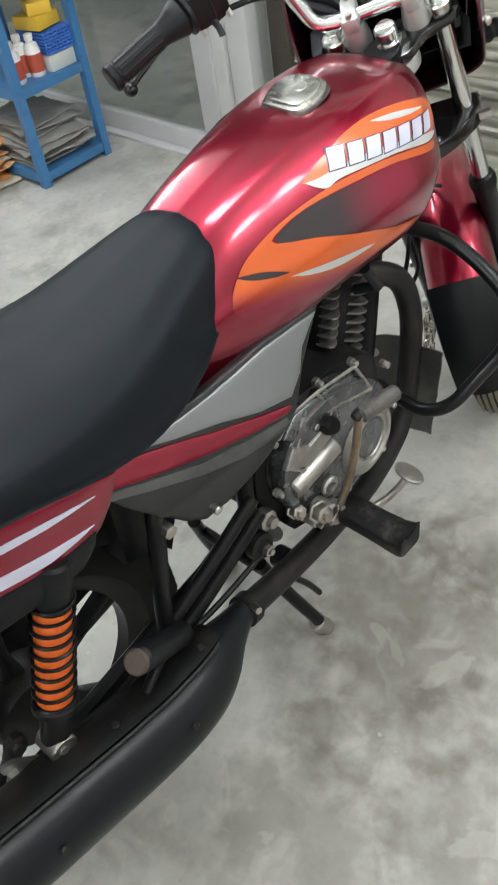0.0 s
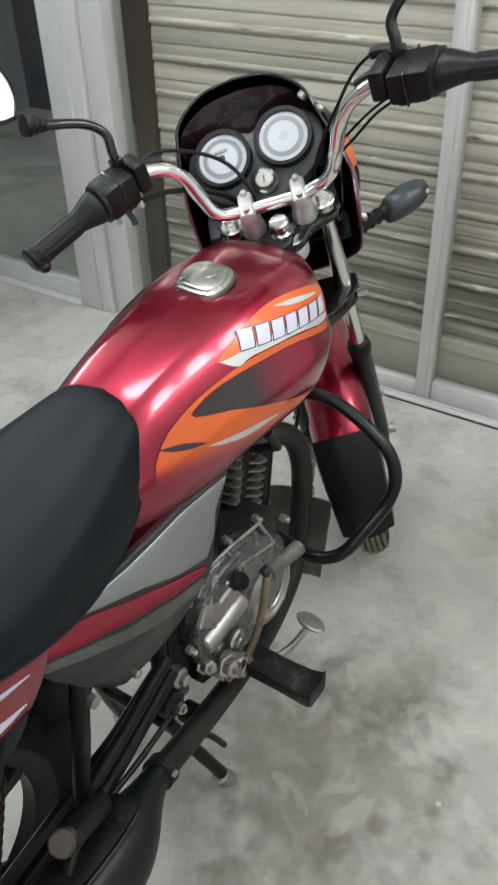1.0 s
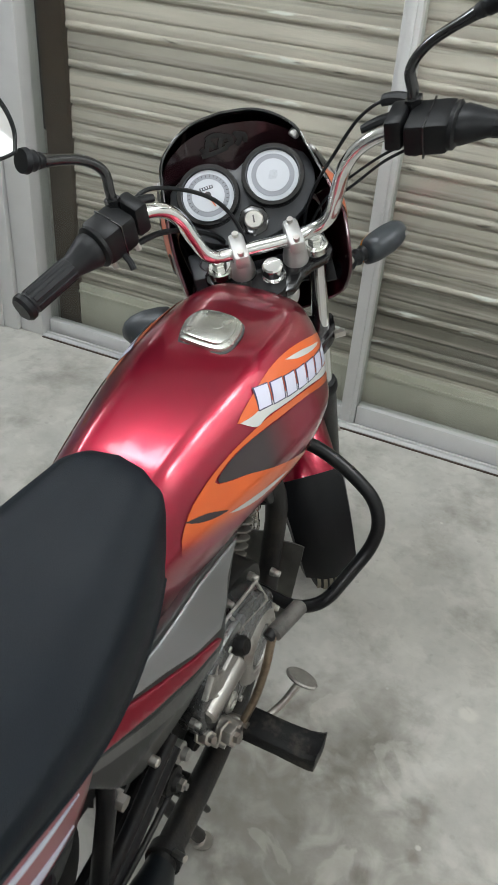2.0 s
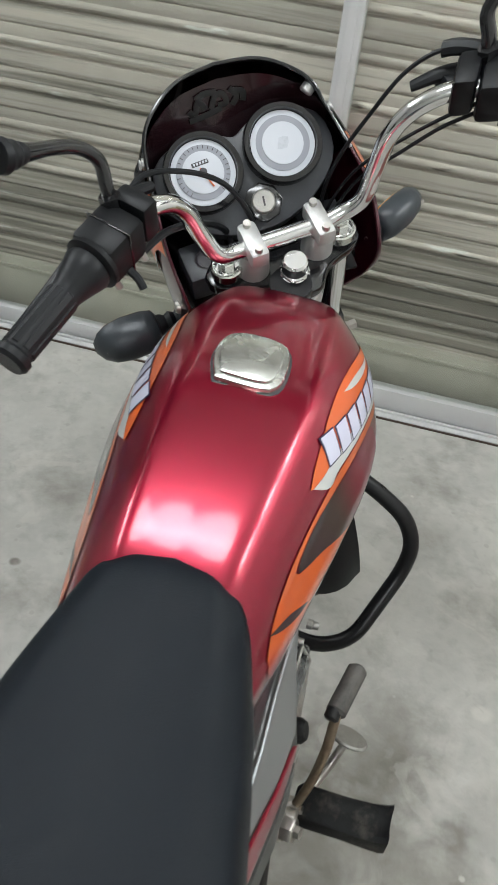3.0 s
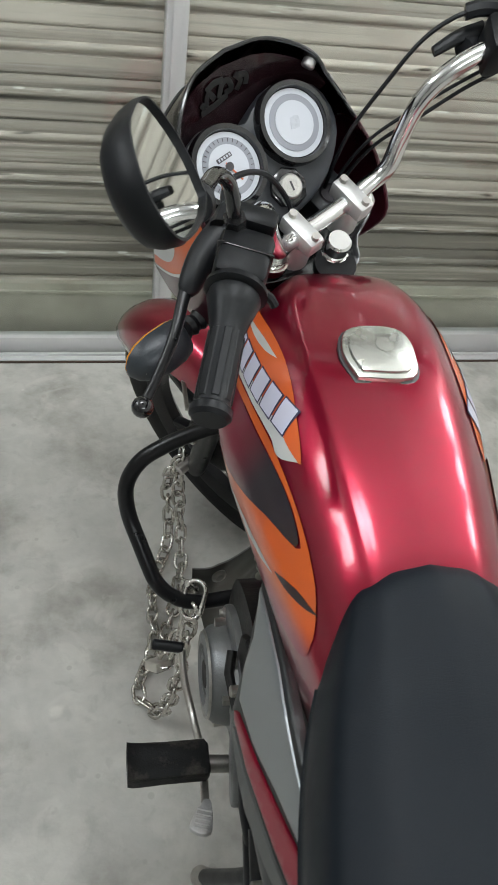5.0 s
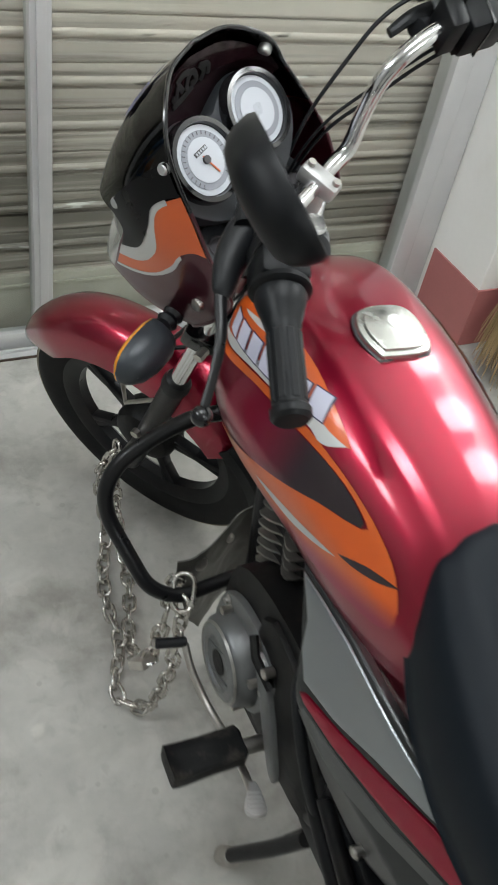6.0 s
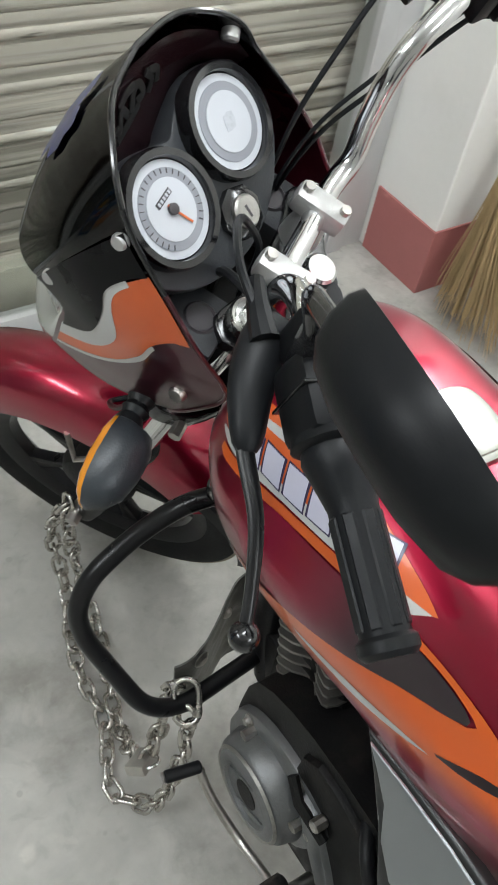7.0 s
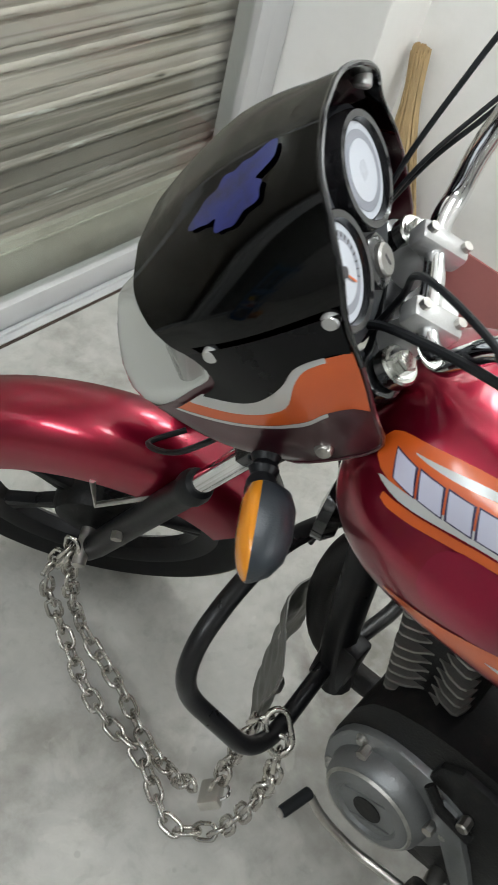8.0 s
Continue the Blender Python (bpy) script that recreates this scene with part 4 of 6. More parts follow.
tubes("down_tube", [(0, -0.02, 0.80), (0, -0.05, 0.62), (0, -0.075, 0.42), (0, -0.10, 0.33)], 0.025, label="black steel frame tube")
part("head_gusset", plate([(0.05, 0.80), (0.03, 0.86), (-0.10, 0.80), (-0.09, 0.74), (-0.03, 0.66), (0.0, 0.68)], 0.05, lambda a, b, d: (d - 0.025, a, b), 2, 0.006), FRAMEB, bike)
tubes("backbone_tube", [(0, -0.03, 0.86), (0, -0.25, 0.76), (0, -0.5, 0.69), (0, -0.56, 0.62)], 0.022)
for side in (1, -1):
    tubes("seat_rail", [(side * 0.06, -0.48, 0.68), (side * 0.10, -0.7, 0.67), (side * 0.11, -1.1, 0.74)], 0.013)
    tubes("frame_tube", [(side * 0.08, -0.46, 0.60), (side * 0.10, -0.50, 0.48), (side * 0.10, -0.49, 0.38), (side * 0.07, -0.42, 0.28)], 0.014)
    tubes("rear_stay", [(side * 0.115, -0.50, 0.47), (side * 0.122, -0.62, 0.42), (side * 0.125, -0.70, 0.39), (side * 0.125, -0.74, 0.36)], 0.011)
    tubes("rear_stay", [(side * 0.115, -0.49, 0.43), (side * 0.122, -0.62, 0.375), (side * 0.125, -0.71, 0.345)], 0.012)
    tubes("peg_hanger", [(side * 0.12, -0.675, 0.615), (side * 0.132, -0.688, 0.58), (side * 0.132, -0.71, 0.44), (side * 0.13, -0.715, 0.37)], 0.0125)
    part("hanger_bolt", rod((side * 0.12, -0.678, 0.588), (side * 0.152, -0.678, 0.588), 0.0105, 6), STEEL, bike)
    peg = part("passenger_peg", rod((side * 0.148, -0.70, 0.385), (side * 0.192, -0.80, 0.484), 0.0185, 16, 0.004), RUBBER, bike, "folded brown-worn rubber passenger footpeg")
    part("peg_end", rod((side * 0.1922, -0.8005, 0.4845), (side * 0.195, -0.807, 0.491), 0.0178, 16, 0.003), PEGEND, peg)
    swing = part("swingarm", tube([(side * 0.085, -0.48, 0.40), (side * 0.095, -0.60, 0.375), (side * 0.10, -0.95, 0.31)], 0.017, 10), FRAMEB, bike)
    part("axle_nut", rod((side * 0.10, -0.9, 0.315), (side * 0.135, -0.9, 0.315), 0.015, 6), STEEL, swing)
    part("chain_adjuster", box((side * 0.118 - 0.006, -0.96, 0.295), (side * 0.118 + 0.006, -0.89, 0.335), 0.003), STEEL, swing)
    # rear shock: body, sleeve and a coil
    a, b = Vector((side * 0.146, -0.835, 0.69)), Vector((side * 0.154, -0.925, 0.42))
    shock = part("rear_shock", rod(a.lerp(b, 0.0), a.lerp(b, 0.24), 0.024, 18, 0.004), PLASTIC, bike, "rear shock absorber with orange sleeve")
    part("sleeve", rod(a.lerp(b, 0.22), a.lerp(b, 0.74), 0.0225, 18, 0.002), ORANGES, shock, "orange sleeve")
    d = (b - a).normalized()
    e1 = d.orthogonal().normalized()
    e2 = d.cross(e1)
    coil = [a.lerp(b, 0.16 + 0.59 * k / 240) + (e1 * math.cos(k * math.tau / 24) + e2 * math.sin(k * math.tau / 24)) * 0.0255 for k in range(241)]
    part("spring", tube(coil, 0.0024, 6), FRAMEB, shock, "black coil spring")
    part("spring_seat", rod(a.lerp(b, 0.74), a.lerp(b, 0.79), 0.029, 18, 0.003), FRAMEB, shock)
    part("lower_tube", rod(a.lerp(b, 0.79), a.lerp(b, 0.97), 0.02, 14), FRAMEB, shock)
    part("lower_eye", rod(b + Vector((-0.02, 0, 0)), b + Vector((0.02, 0, 0)), 0.02, 16, 0.003), STEEL, shock)
    # centre stand leg
    tubes("centre_stand_leg", [(side * 0.08, -0.475, 0.26), (side * 0.10, -0.44, 0.16), (side * 0.125, -0.39, 0.035)], 0.0125)
    part("stand_foot", rod((side * 0.122, -0.395, 0.034), (side * 0.13, -0.372, -0.0055), 0.017, 12, 0.004), STEEL, bike)
part("stand_crossbar", rod((-0.09, -0.455, 0.21), (0.09, -0.455, 0.21), 0.011), FRAMEB, bike)

# wheels: everything is built about the x axle, then laid by m


def wheel(name, m, radius, width, label, ribbed=False):
    rim_r = radius - 0.072
    k = width
    prof = [(rim_r - 0.004, -k * 0.62), (rim_r + 0.012, -k * 0.86), (radius - 0.035, -k), (radius - 0.014, -k * 0.82), (radius - 0.004, -k * 0.45), (radius, 0),
            (radius - 0.004, k * 0.45), (radius - 0.014, k * 0.82), (radius - 0.035, k), (rim_r + 0.012, k * 0.86), (rim_r - 0.004, k * 0.62)]
    turn = m @ frame_on((1, 0, 0))
    w = part(name, lathe(prof, turn, 72), TYRE, bike, label)
    tread = bmesh.new()
    for j in range(-2, 3) if ribbed else ():
        z = j * 0.0125
        drop = 0.0042 * (z / 0.0171) ** 2
        add_lathe(tread, [(radius - drop - 0.004, z - 0.0046), (radius - drop + 0.0015, z - 0.0040), (radius - drop + 0.0015, z + 0.0040), (radius - drop - 0.004, z + 0.0046)], turn, 72, True)
    for i in range(0 if ribbed else 90):
        a = i * math.tau / 90
        for s, off in ((1, 0.0), (-1, 0.5)):
            mm = turn @ Matrix.Rotation(a + off * math.tau / 90, 4, "Z") @ Matrix.Translation((radius - 0.0062, 0, s * k * 0.46)) @ Matrix.Rotation(-s * 0.3, 4, "Y") @ Matrix.Rotation(s * 0.5, 4, "X")
            add_box(tread, (-0.004, -0.0055, -k * 0.32), (-0.0004, 0.0055, k * 0.32), 0, mm)
    part("tread", tread, DUSTY if ribbed else TYRE, w, "dusty ribbed tread" if ribbed else "")
    rk = k * 0.6
    rim = part("rim", lathe([(rim_r - 0.012, -rk * 1.05), (rim_r + 0.004, -rk * 1.12), (rim_r + 0.006, -rk), (rim_r - 0.02, -rk * 0.55), (rim_r - 0.024, 0), (rim_r - 0.02, rk * 0.55), (rim_r + 0.006, rk), (rim_r + 0.004, rk * 1.12), (rim_r - 0.012, rk * 1.05), (rim_r - 0.034, rk * 0.5), (rim_r - 0.034, -rk * 0.5)], turn, 64, True), FRAMEB, w, "black alloy rim")
    for i in range(5):
        a = i * math.tau / 5 + 0.35
        for off in (-0.13, 0.13):
            sp = bmesh.new()
            add_box(sp, (0.05, -0.010, -0.012), (rim_r - 0.022, 0.010, 0.012), 0.005)
            bmesh.ops.transform(sp, matrix=turn @ Matrix.Rotation(a + off, 4, "Z") @ Matrix.Translation((0, -off * 0.12, 0)), verts=sp.verts)
            part("spoke", sp, FRAMEB, w)
    part("hub", lathe([(0, -0.05), (0.03, -0.05), (0.062, -0.035), (0.07, -0.02), (0.07, 0.02), (0.062, 0.035), (0.03, 0.05), (0, 0.05)], turn, 32), ENGBLK, w)
    return w


wheel("front_wheel", S @ Matrix.Translation((0, 0.05, -0.770)), 0.285, 0.038, "front wheel with black alloy rim and worn tyre", True)
wheel("rear_wheel", Matrix.Translation((0, -0.895, 0.315)), 0.29, 0.044, "rear wheel with black alloy rim and worn tyre")
# rear inner mudguard
sec = []
for k in range(19):
    a = radians(178 - 150 * (1 - k / 18))
    c, s = math.cos(a), math.sin(a)
    sec.append([Vector((x, -0.895 - c * -(0.325 - dr), 0.315 + s * (0.325 - dr))) for x, dr in ((-0.075, 0.03), (-0.06, 0.004), (0, 0), (0.06, 0.004), (0.075, 0.03), (0.06, 0.01), (0, 0.006), (-0.06, 0.01))])
part("rear_mudguard", loft(sec), PLASTIC, bike, "black plastic rear mudguard")
chaincase = part("chain_case", plate([(-0.47, 0.47), (-0.62, 0.455), (-0.95, 0.37), (-0.98, 0.30), (-0.92, 0.27), (-0.62, 0.33), (-0.47, 0.34), (-0.44, 0.40)], 0.035, lambda a, b, d: (-0.075 - d, a, b), 3, 0.006), PLASTIC, bike, "black chain case")

# front mudguard, turning with the fork
C = Vector((0, 0.05, -0.775))


def guard(name, a0, a1, material, label, w0, w1, r0=0.315, lip=0.05, tip=False):
    secs = []
    n = 26
    for k in range(n + 1):
        t = k / n
        a = radians(a0 + (a1 - a0) * t)
        w = w0 + (w1 - w0) * t
        if tip:
            w *= min(1, math.sqrt(max(0.02, t * 4.0)))
        q = min(1, t * 5 + 0.15) if tip else 1
        ring = []
        for x, dr in ((-1, lip), (-0.93, lip * 0.45), (-0.7, 0.012), (-0.35, 0.001), (0, -0.002), (0.35, 0.001), (0.7, 0.012), (0.93, lip * 0.45), (1, lip),
                      (0.95, lip), (0.88, lip * 0.5 + 0.003), (0.65, 0.016), (0, 0.003), (-0.65, 0.016), (-0.88, lip * 0.5 + 0.003), (-0.95, lip)):
            r = r0 - dr * q
            ring.append(C + Vector((x * w, math.cos(a) * r, math.sin(a) * r)))
        secs.append(ring)
    return spart(name, loft(secs), material, None, label, 50)


fender = guard("front_mudguard", -4, 124, RED, "metallic red front mudguard", 0.062, 0.070, 0.325, 0.085, True)
flap = guard("front_mudguard_flap", 120, 163, PLASTIC, "black plastic rear half of the mudguard", 0.072, 0.060, 0.3275, 0.04)
for side in (1, -1):
    spart("mudguard_stay", tube([(side * 0.066, 0.05, -0.52), (side * 0.075, 0.10, -0.60), (side * 0.066, 0.13, -0.54)], 0.005, 8), STEEL)

# fork
for side in (1, -1):
    leg = spart("fork_leg", rod((side * 0.078, 0.035, 0.0), (side * 0.078, 0.035, -0.43), 0.0155, 20), CHROME, None, "chrome fork tube with black slider")
    spart("slider", lathe([(0, 0), (0.0225, 0), (0.0235, -0.012), (0.0215, -0.02), (0.0215, -0.34), (0.018, -0.385), (0, -0.385)], Matrix.Translation((side * 0.078, 0.035, -0.41)), 20), FRAMEB, leg, "black fork slider")
    spart("dust_seal", lathe([(0.0155, 0.022), (0.021, 0.018), (0.025, 0.006), (0.025, -0.006), (0.022, -0.01)], Matrix.Translation((side * 0.078, 0.035, -0.41)), 20), RUBBER, leg)
    spart("fork_cap", lathe([(0, 0.012), (0.0095, 0.012), (0.0115, 0.0105), (0.0115, 0.001), (0, 0.001)], Matrix.Translation((side * 0.078, 0.035, -0.004)), 6), CAPMAT, leg)
    spart("cap_washer", lathe([(0, 0.002), (0.0185, 0.002), (0.0205, 0.0), (0.0205, -0.012), (0, -0.012)], Matrix.Translation((side * 0.078, 0.035, -0.004)), 28), CAPMAT, leg)
    spart("fork_bolt", rod((side * 0.095, 0.05, -0.62), (side * 0.107, 0.05, -0.62), 0.009, 6), STEEL, leg)
spart("axle", rod((-0.115, 0.05, -0.775), (0.115, 0.05, -0.775), 0.012, 12), STEEL)
spart("top_yoke", plate([(-0.105, 0.045), (-0.085, 0.062), (-0.04, 0.05), (0.04, 0.05), (0.085, 0.062), (0.105, 0.045), (0.098, 0.02), (0.05, 0.0), (0.024, -0.028), (-0.024, -0.028), (-0.05, 0.0), (-0.098, 0.02)], 0.014, lambda a, b, d: (a, b, d - 0.037), 3, 0.003), GLOSS, None, "black top fork yoke")
spart("lower_yoke", plate([(-0.105, 0.045), (-0.085, 0.065), (0.085, 0.065), (0.105, 0.045), (0.09, 0.01), (0.03, -0.03), (-0.03, -0.03), (-0.09, 0.01)], 0.03, lambda a, b, d: (a, b, d - 0.25), 3, 0.004), GLOSS)
for side in (1, -1):
    spart("yoke_bolt", rod((side * 0.098, 0.02, -0.235), (side * 0.118, 0.02, -0.235), 0.008, 6), STEEL)
part("head_tube", rod((0, -0.01, 0.94), (0, 0.09, 0.745), 0.027, 20), FRAMEB, bike)
stem = spart("stem_nut", lathe([(0, 0.012), (0.014, 0.012), (0.0165, 0.009), (0.0165, -0.006), (0.014, -0.008), (0.014, -0.012), (0.02, -0.014), (0.02, -0.024), (0, -0.024)], None, 24), CHROME, None, "chrome steering stem nut")
spart("stem_collar", lathe([(0.015, -0.038), (0.036, -0.04), (0.038, -0.046), (0.038, -0.062), (0.03, -0.066)], None, 28), ALU)
spart("hex", lathe([(0, -0.012), (0.019, -0.012), (0.019, -0.022), (0, -0.022)], None, 6), CHROME, stem)

# handlebar
BAR = [(0.0, 0.030, 0.024), (0.062, 0.030, 0.025), (0.092, 0.024, 0.040), (0.108, 0.032, 0.075), (0.122, 0.036, 0.118), (0.145, 0.028, 0.150), (0.182, 0.008, 0.168), (0.25, -0.040, 0.174), (0.33, -0.098, 0.176)]
full = [(-x, f, u) for x, f, u in BAR[:0:-1]] + BAR
spart("handlebar", tube(smooth_path(full, 6), 0.011, 16), CHROME, None, "chrome handlebar")
for side in (1, -1):
    rs = spart("bar_riser", lathe([(0, -0.024), (0.021, -0.024), (0.0205, -0.012), (0.0175, 0.004), (0.016, 0.014), (0, 0.014)], Matrix.Translation((side * 0.044, 0.03, 0)), 20), CLAMPA, None, "pale alloy handlebar clamp")
    spart("bar_cap", box((side * 0.044 - 0.0125, 0.002, 0.014), (side * 0.044 + 0.0125, 0.058, 0.040), 0.006), CLAMPA, rs)
    for f in (0.010, 0.050):
        spart("clamp_bolt", rod((side * 0.044, f, 0.039), (side * 0.044, f, 0.046), 0.0052, 8), STEEL, rs)

for side in (1, -1):
    g0, g1 = Vector((side * 0.250, -0.040, 0.174)), Vector((side * 0.344, -0.113, 0.180))
    ax = (g1 - g0)
    L_ = ax.length
    m = at(g0, ax)
    grip = spart("grip", lathe([(0.0112, -0.012), (0.024, -0.010), (0.026, 0.0), (0.0225, 0.012), (0.0185, 0.026), (0.0165, 0.034), (0.0165, L_ - 0.006), (0.0195, L_ - 0.003), (0.0195, L_ + 0.004), (0.016, L_ + 0.008), (0, L_ + 0.008)], m, 24), RUBBER, None, "black rubber handlebar grip")
    ribs = bmesh.new()
    for k in range(8):
        add_box(ribs, (0.0150, -0.0042, 0.038), (0.0174, 0.0042, L_ - 0.009), 0.0012, m @ Matrix.Rotation(k * math.tau / 8, 4, "Z"), 1)
    spart("grip_ribs", ribs, RUBBER, grip)
    h0 = Vector((side * 0.188, 0.004, 0.169))
    hm = at(h0, g0 - h0)
    hl = (g0 - h0).length - 0.012
    housing = spart("switch_housing", box((-0.027, -0.026, 0.006), (0.025, 0.026, hl), 0.008, hm), PLASTIC, None, "black switch housing")
    spart("housing_joint", box((-0.0285, -0.0272, hl * 0.5), (0.0262, 0.0272, hl * 0.5 + 0.0025), 0.001, hm), GLOSS, housing)
    spart("perch", box((-0.021, -0.02, -0.020), (0.022, 0.03, 0.004), 0.006, hm), PLASTIC, housing)
    spart("switch_bezel", box((-0.018, -0.031, 0.010), (0.016, -0.025, hl - 0.012), 0.003, hm), RUBBER, housing)
    for kx, kz, sx, sz in ((-0.008, 0.018, 0.006, 0.005), (0.006, 0.020, 0.005, 0.007), (-0.002, 0.036, 0.010, 0.004)):
        spart("switch_button", box((kx - sx, -0.037, kz - sz), (kx + sx, -0.030, kz + sz), 0.002, hm), SATIN, housing)
    spart("switch_paddle", tube(smooth_path([hm @ Vector((0.018, -0.020, hl * 0.6)), hm @ Vector((0.034, -0.028, hl * 0.62)), hm @ Vector((0.042, -0.036, hl * 0.66))], 4), 0.0048, 8), RUBBER, housing)
    spart("housing_flange", lathe([(0.018, hl - 0.004), (0.030, hl - 0.003), (0.031, hl + 0.003), (0.027, hl + 0.006), (0.018, hl + 0.007)], hm, 24), PLASTIC, housing)
    for kz in (0.012, hl - 0.008):
        spart("housing_screw", rod(hm @ Vector((0.015, -0.018, kz)), hm @ Vector((0.022, -0.034, kz)), 0.0045, 8), STEEL, housing)
    # lever with a ball at its end
    lv = spart("lever", tube(smooth_path([(side * 0.190, 0.034, 0.152), (side * 0.222, 0.03, 0.142), (side * 0.258, 0.012, 0.134), (side * 0.298, -0.018, 0.130), (side * 0.335, -0.038, 0.118), (side * 0.360, -0.049, 0.108)], 5), lambda s: 0.0085 - 0.0035 * min(1, s * 1.3), 10, flat=0.75), SATIN, None, "black control lever")
    spart("lever_ball", lathe([(0.011 * math.sin(math.pi * k / 10), -0.011 * math.cos(math.pi * k / 10)) for k in range(11)], Matrix.Translation((side * 0.364, -0.051, 0.106)), 18), GLOSS, lv)
    spart("lever_cover", tube(smooth_path([(side * 0.172, 0.036, 0.152), (side * 0.195, 0.034, 0.146), (side * 0.225, 0.026, 0.140), (side * 0.262, 0.008, 0.133)], 5), lambda s: 0.007 + 0.011 * math.sin(math.pi * min(1, 0.15 + 0.85 * s)) ** 0.6, 12, flat=0.8), RUBBER, lv, "black rubber lever cover", 60)
    spart("lever_boot", tube(smooth_path([(side * 0.196, 0.036, 0.158), (side * 0.175, 0.05, 0.155), (side * 0.15, 0.06, 0.146)], 4), lambda s: 0.011 - 0.005 * s, 10), RUBBER, lv)

# mirrors


def mirror_side(side):
    base = Vector((side * 0.203, 0.014, 0.180))
    J = Vector((side * 0.288, -0.004, 0.312))
    arm = spart("mirror_arm", tube(smooth_path([base, base + Vector((0, 0.006, 0.03)), base + Vector((side * 0.0, 0.02, 0.055)), Vector((side * 0.225, 0.033, 0.262)), J.lerp(Vector((side * 0.225, 0.033, 0.262)), 0.35), J], 5), lambda s: 0.0072 if s < 0.72 else 0.0072 + 0.02 * (s - 0.72), 12), GLOSS, None, "black rear-view mirror")
    spart("arm_nut", rod(base + Vector((0, -0.004, -0.008)), base + Vector((0, 0.003, 0.022)), 0.0115, 6), GLOSS, arm)
    elbow = Vector((side * 0.225, 0.033, 0.262))
    boot = (elbow - J).normalized()
    spart("ball_boot", lathe([(0, -0.006), (0.015, -0.005), (0.0165, 0.002), (0.013, 0.010), (0.0135, 0.013), (0.0105, 0.018), (0.011, 0.021), (0.008, 0.030), (0, 0.030)], at(J, boot), 18), RUBBER, arm)
    n = Vector((-side * 0.69, -0.39, 0.60)).normalized()
    e = Vector((side * 0.662, 0.1514, 0.734))
    e = (e - n * e.dot(n)).normalized()
    v = Vector((side * 0.421, -0.885, -0.197))
    v = (v - n * v.dot(n) - e * v.dot(e)).normalized()
    outline = [(0.008, 0.004), (0.016, -0.022), (0.034, -0.042), (0.057, -0.052), (0.076, -0.044), (0.092, -0.030), (0.106, -0.012), (0.112, 0.012), (0.110, 0.034), (0.098, 0.052), (0.080, 0.058), (0.055, 0.047), (0.024, 0.024)]
    O = [Vector((p.x - 0.065, p.y)) for p in smooth_path([(a, b, 0) for a, b in outline] + [(*outline[0], 0)], 5)][:-1]
    c = Vector((side * 0.293, -0.007, 0.325)) + e * 0.065 + n * 0.006

    def ring(k, d):
        return [c + (e * p.x + v * p.y) * k + n * d for p in O]
    shell = loft([ring(0.99, 0.001), ring(1.01, 0.0062), ring(1.05, 0.006), ring(1.08, 0.0), ring(1.04, -0.010), ring(0.95, -0.019), ring(0.78, -0.026), ring(0.45, -0.030), ring(0.12, -0.031)])
    spart("shell", shell, PLASTIC, arm, "black plastic mirror shell", 60)
    spart("glass", loft([ring(0.996, 0.0015), ring(0.99, 0.0028)]), MIRROR, arm, "mirror glass")


mirror_side(-1)
mirror_side(1)

# dashboard and dials
DN = Vector((-0.06, -0.46, 0.885)).normalized()
DX = Vector((1, 0, 0.07)).normalized()
DY = DN.cross(DX)
DC = Vector((-0.012, 0.141, 0.044))


def dash_pt(a, b, d):
    return DC + DX * a + DY * b + DN * d


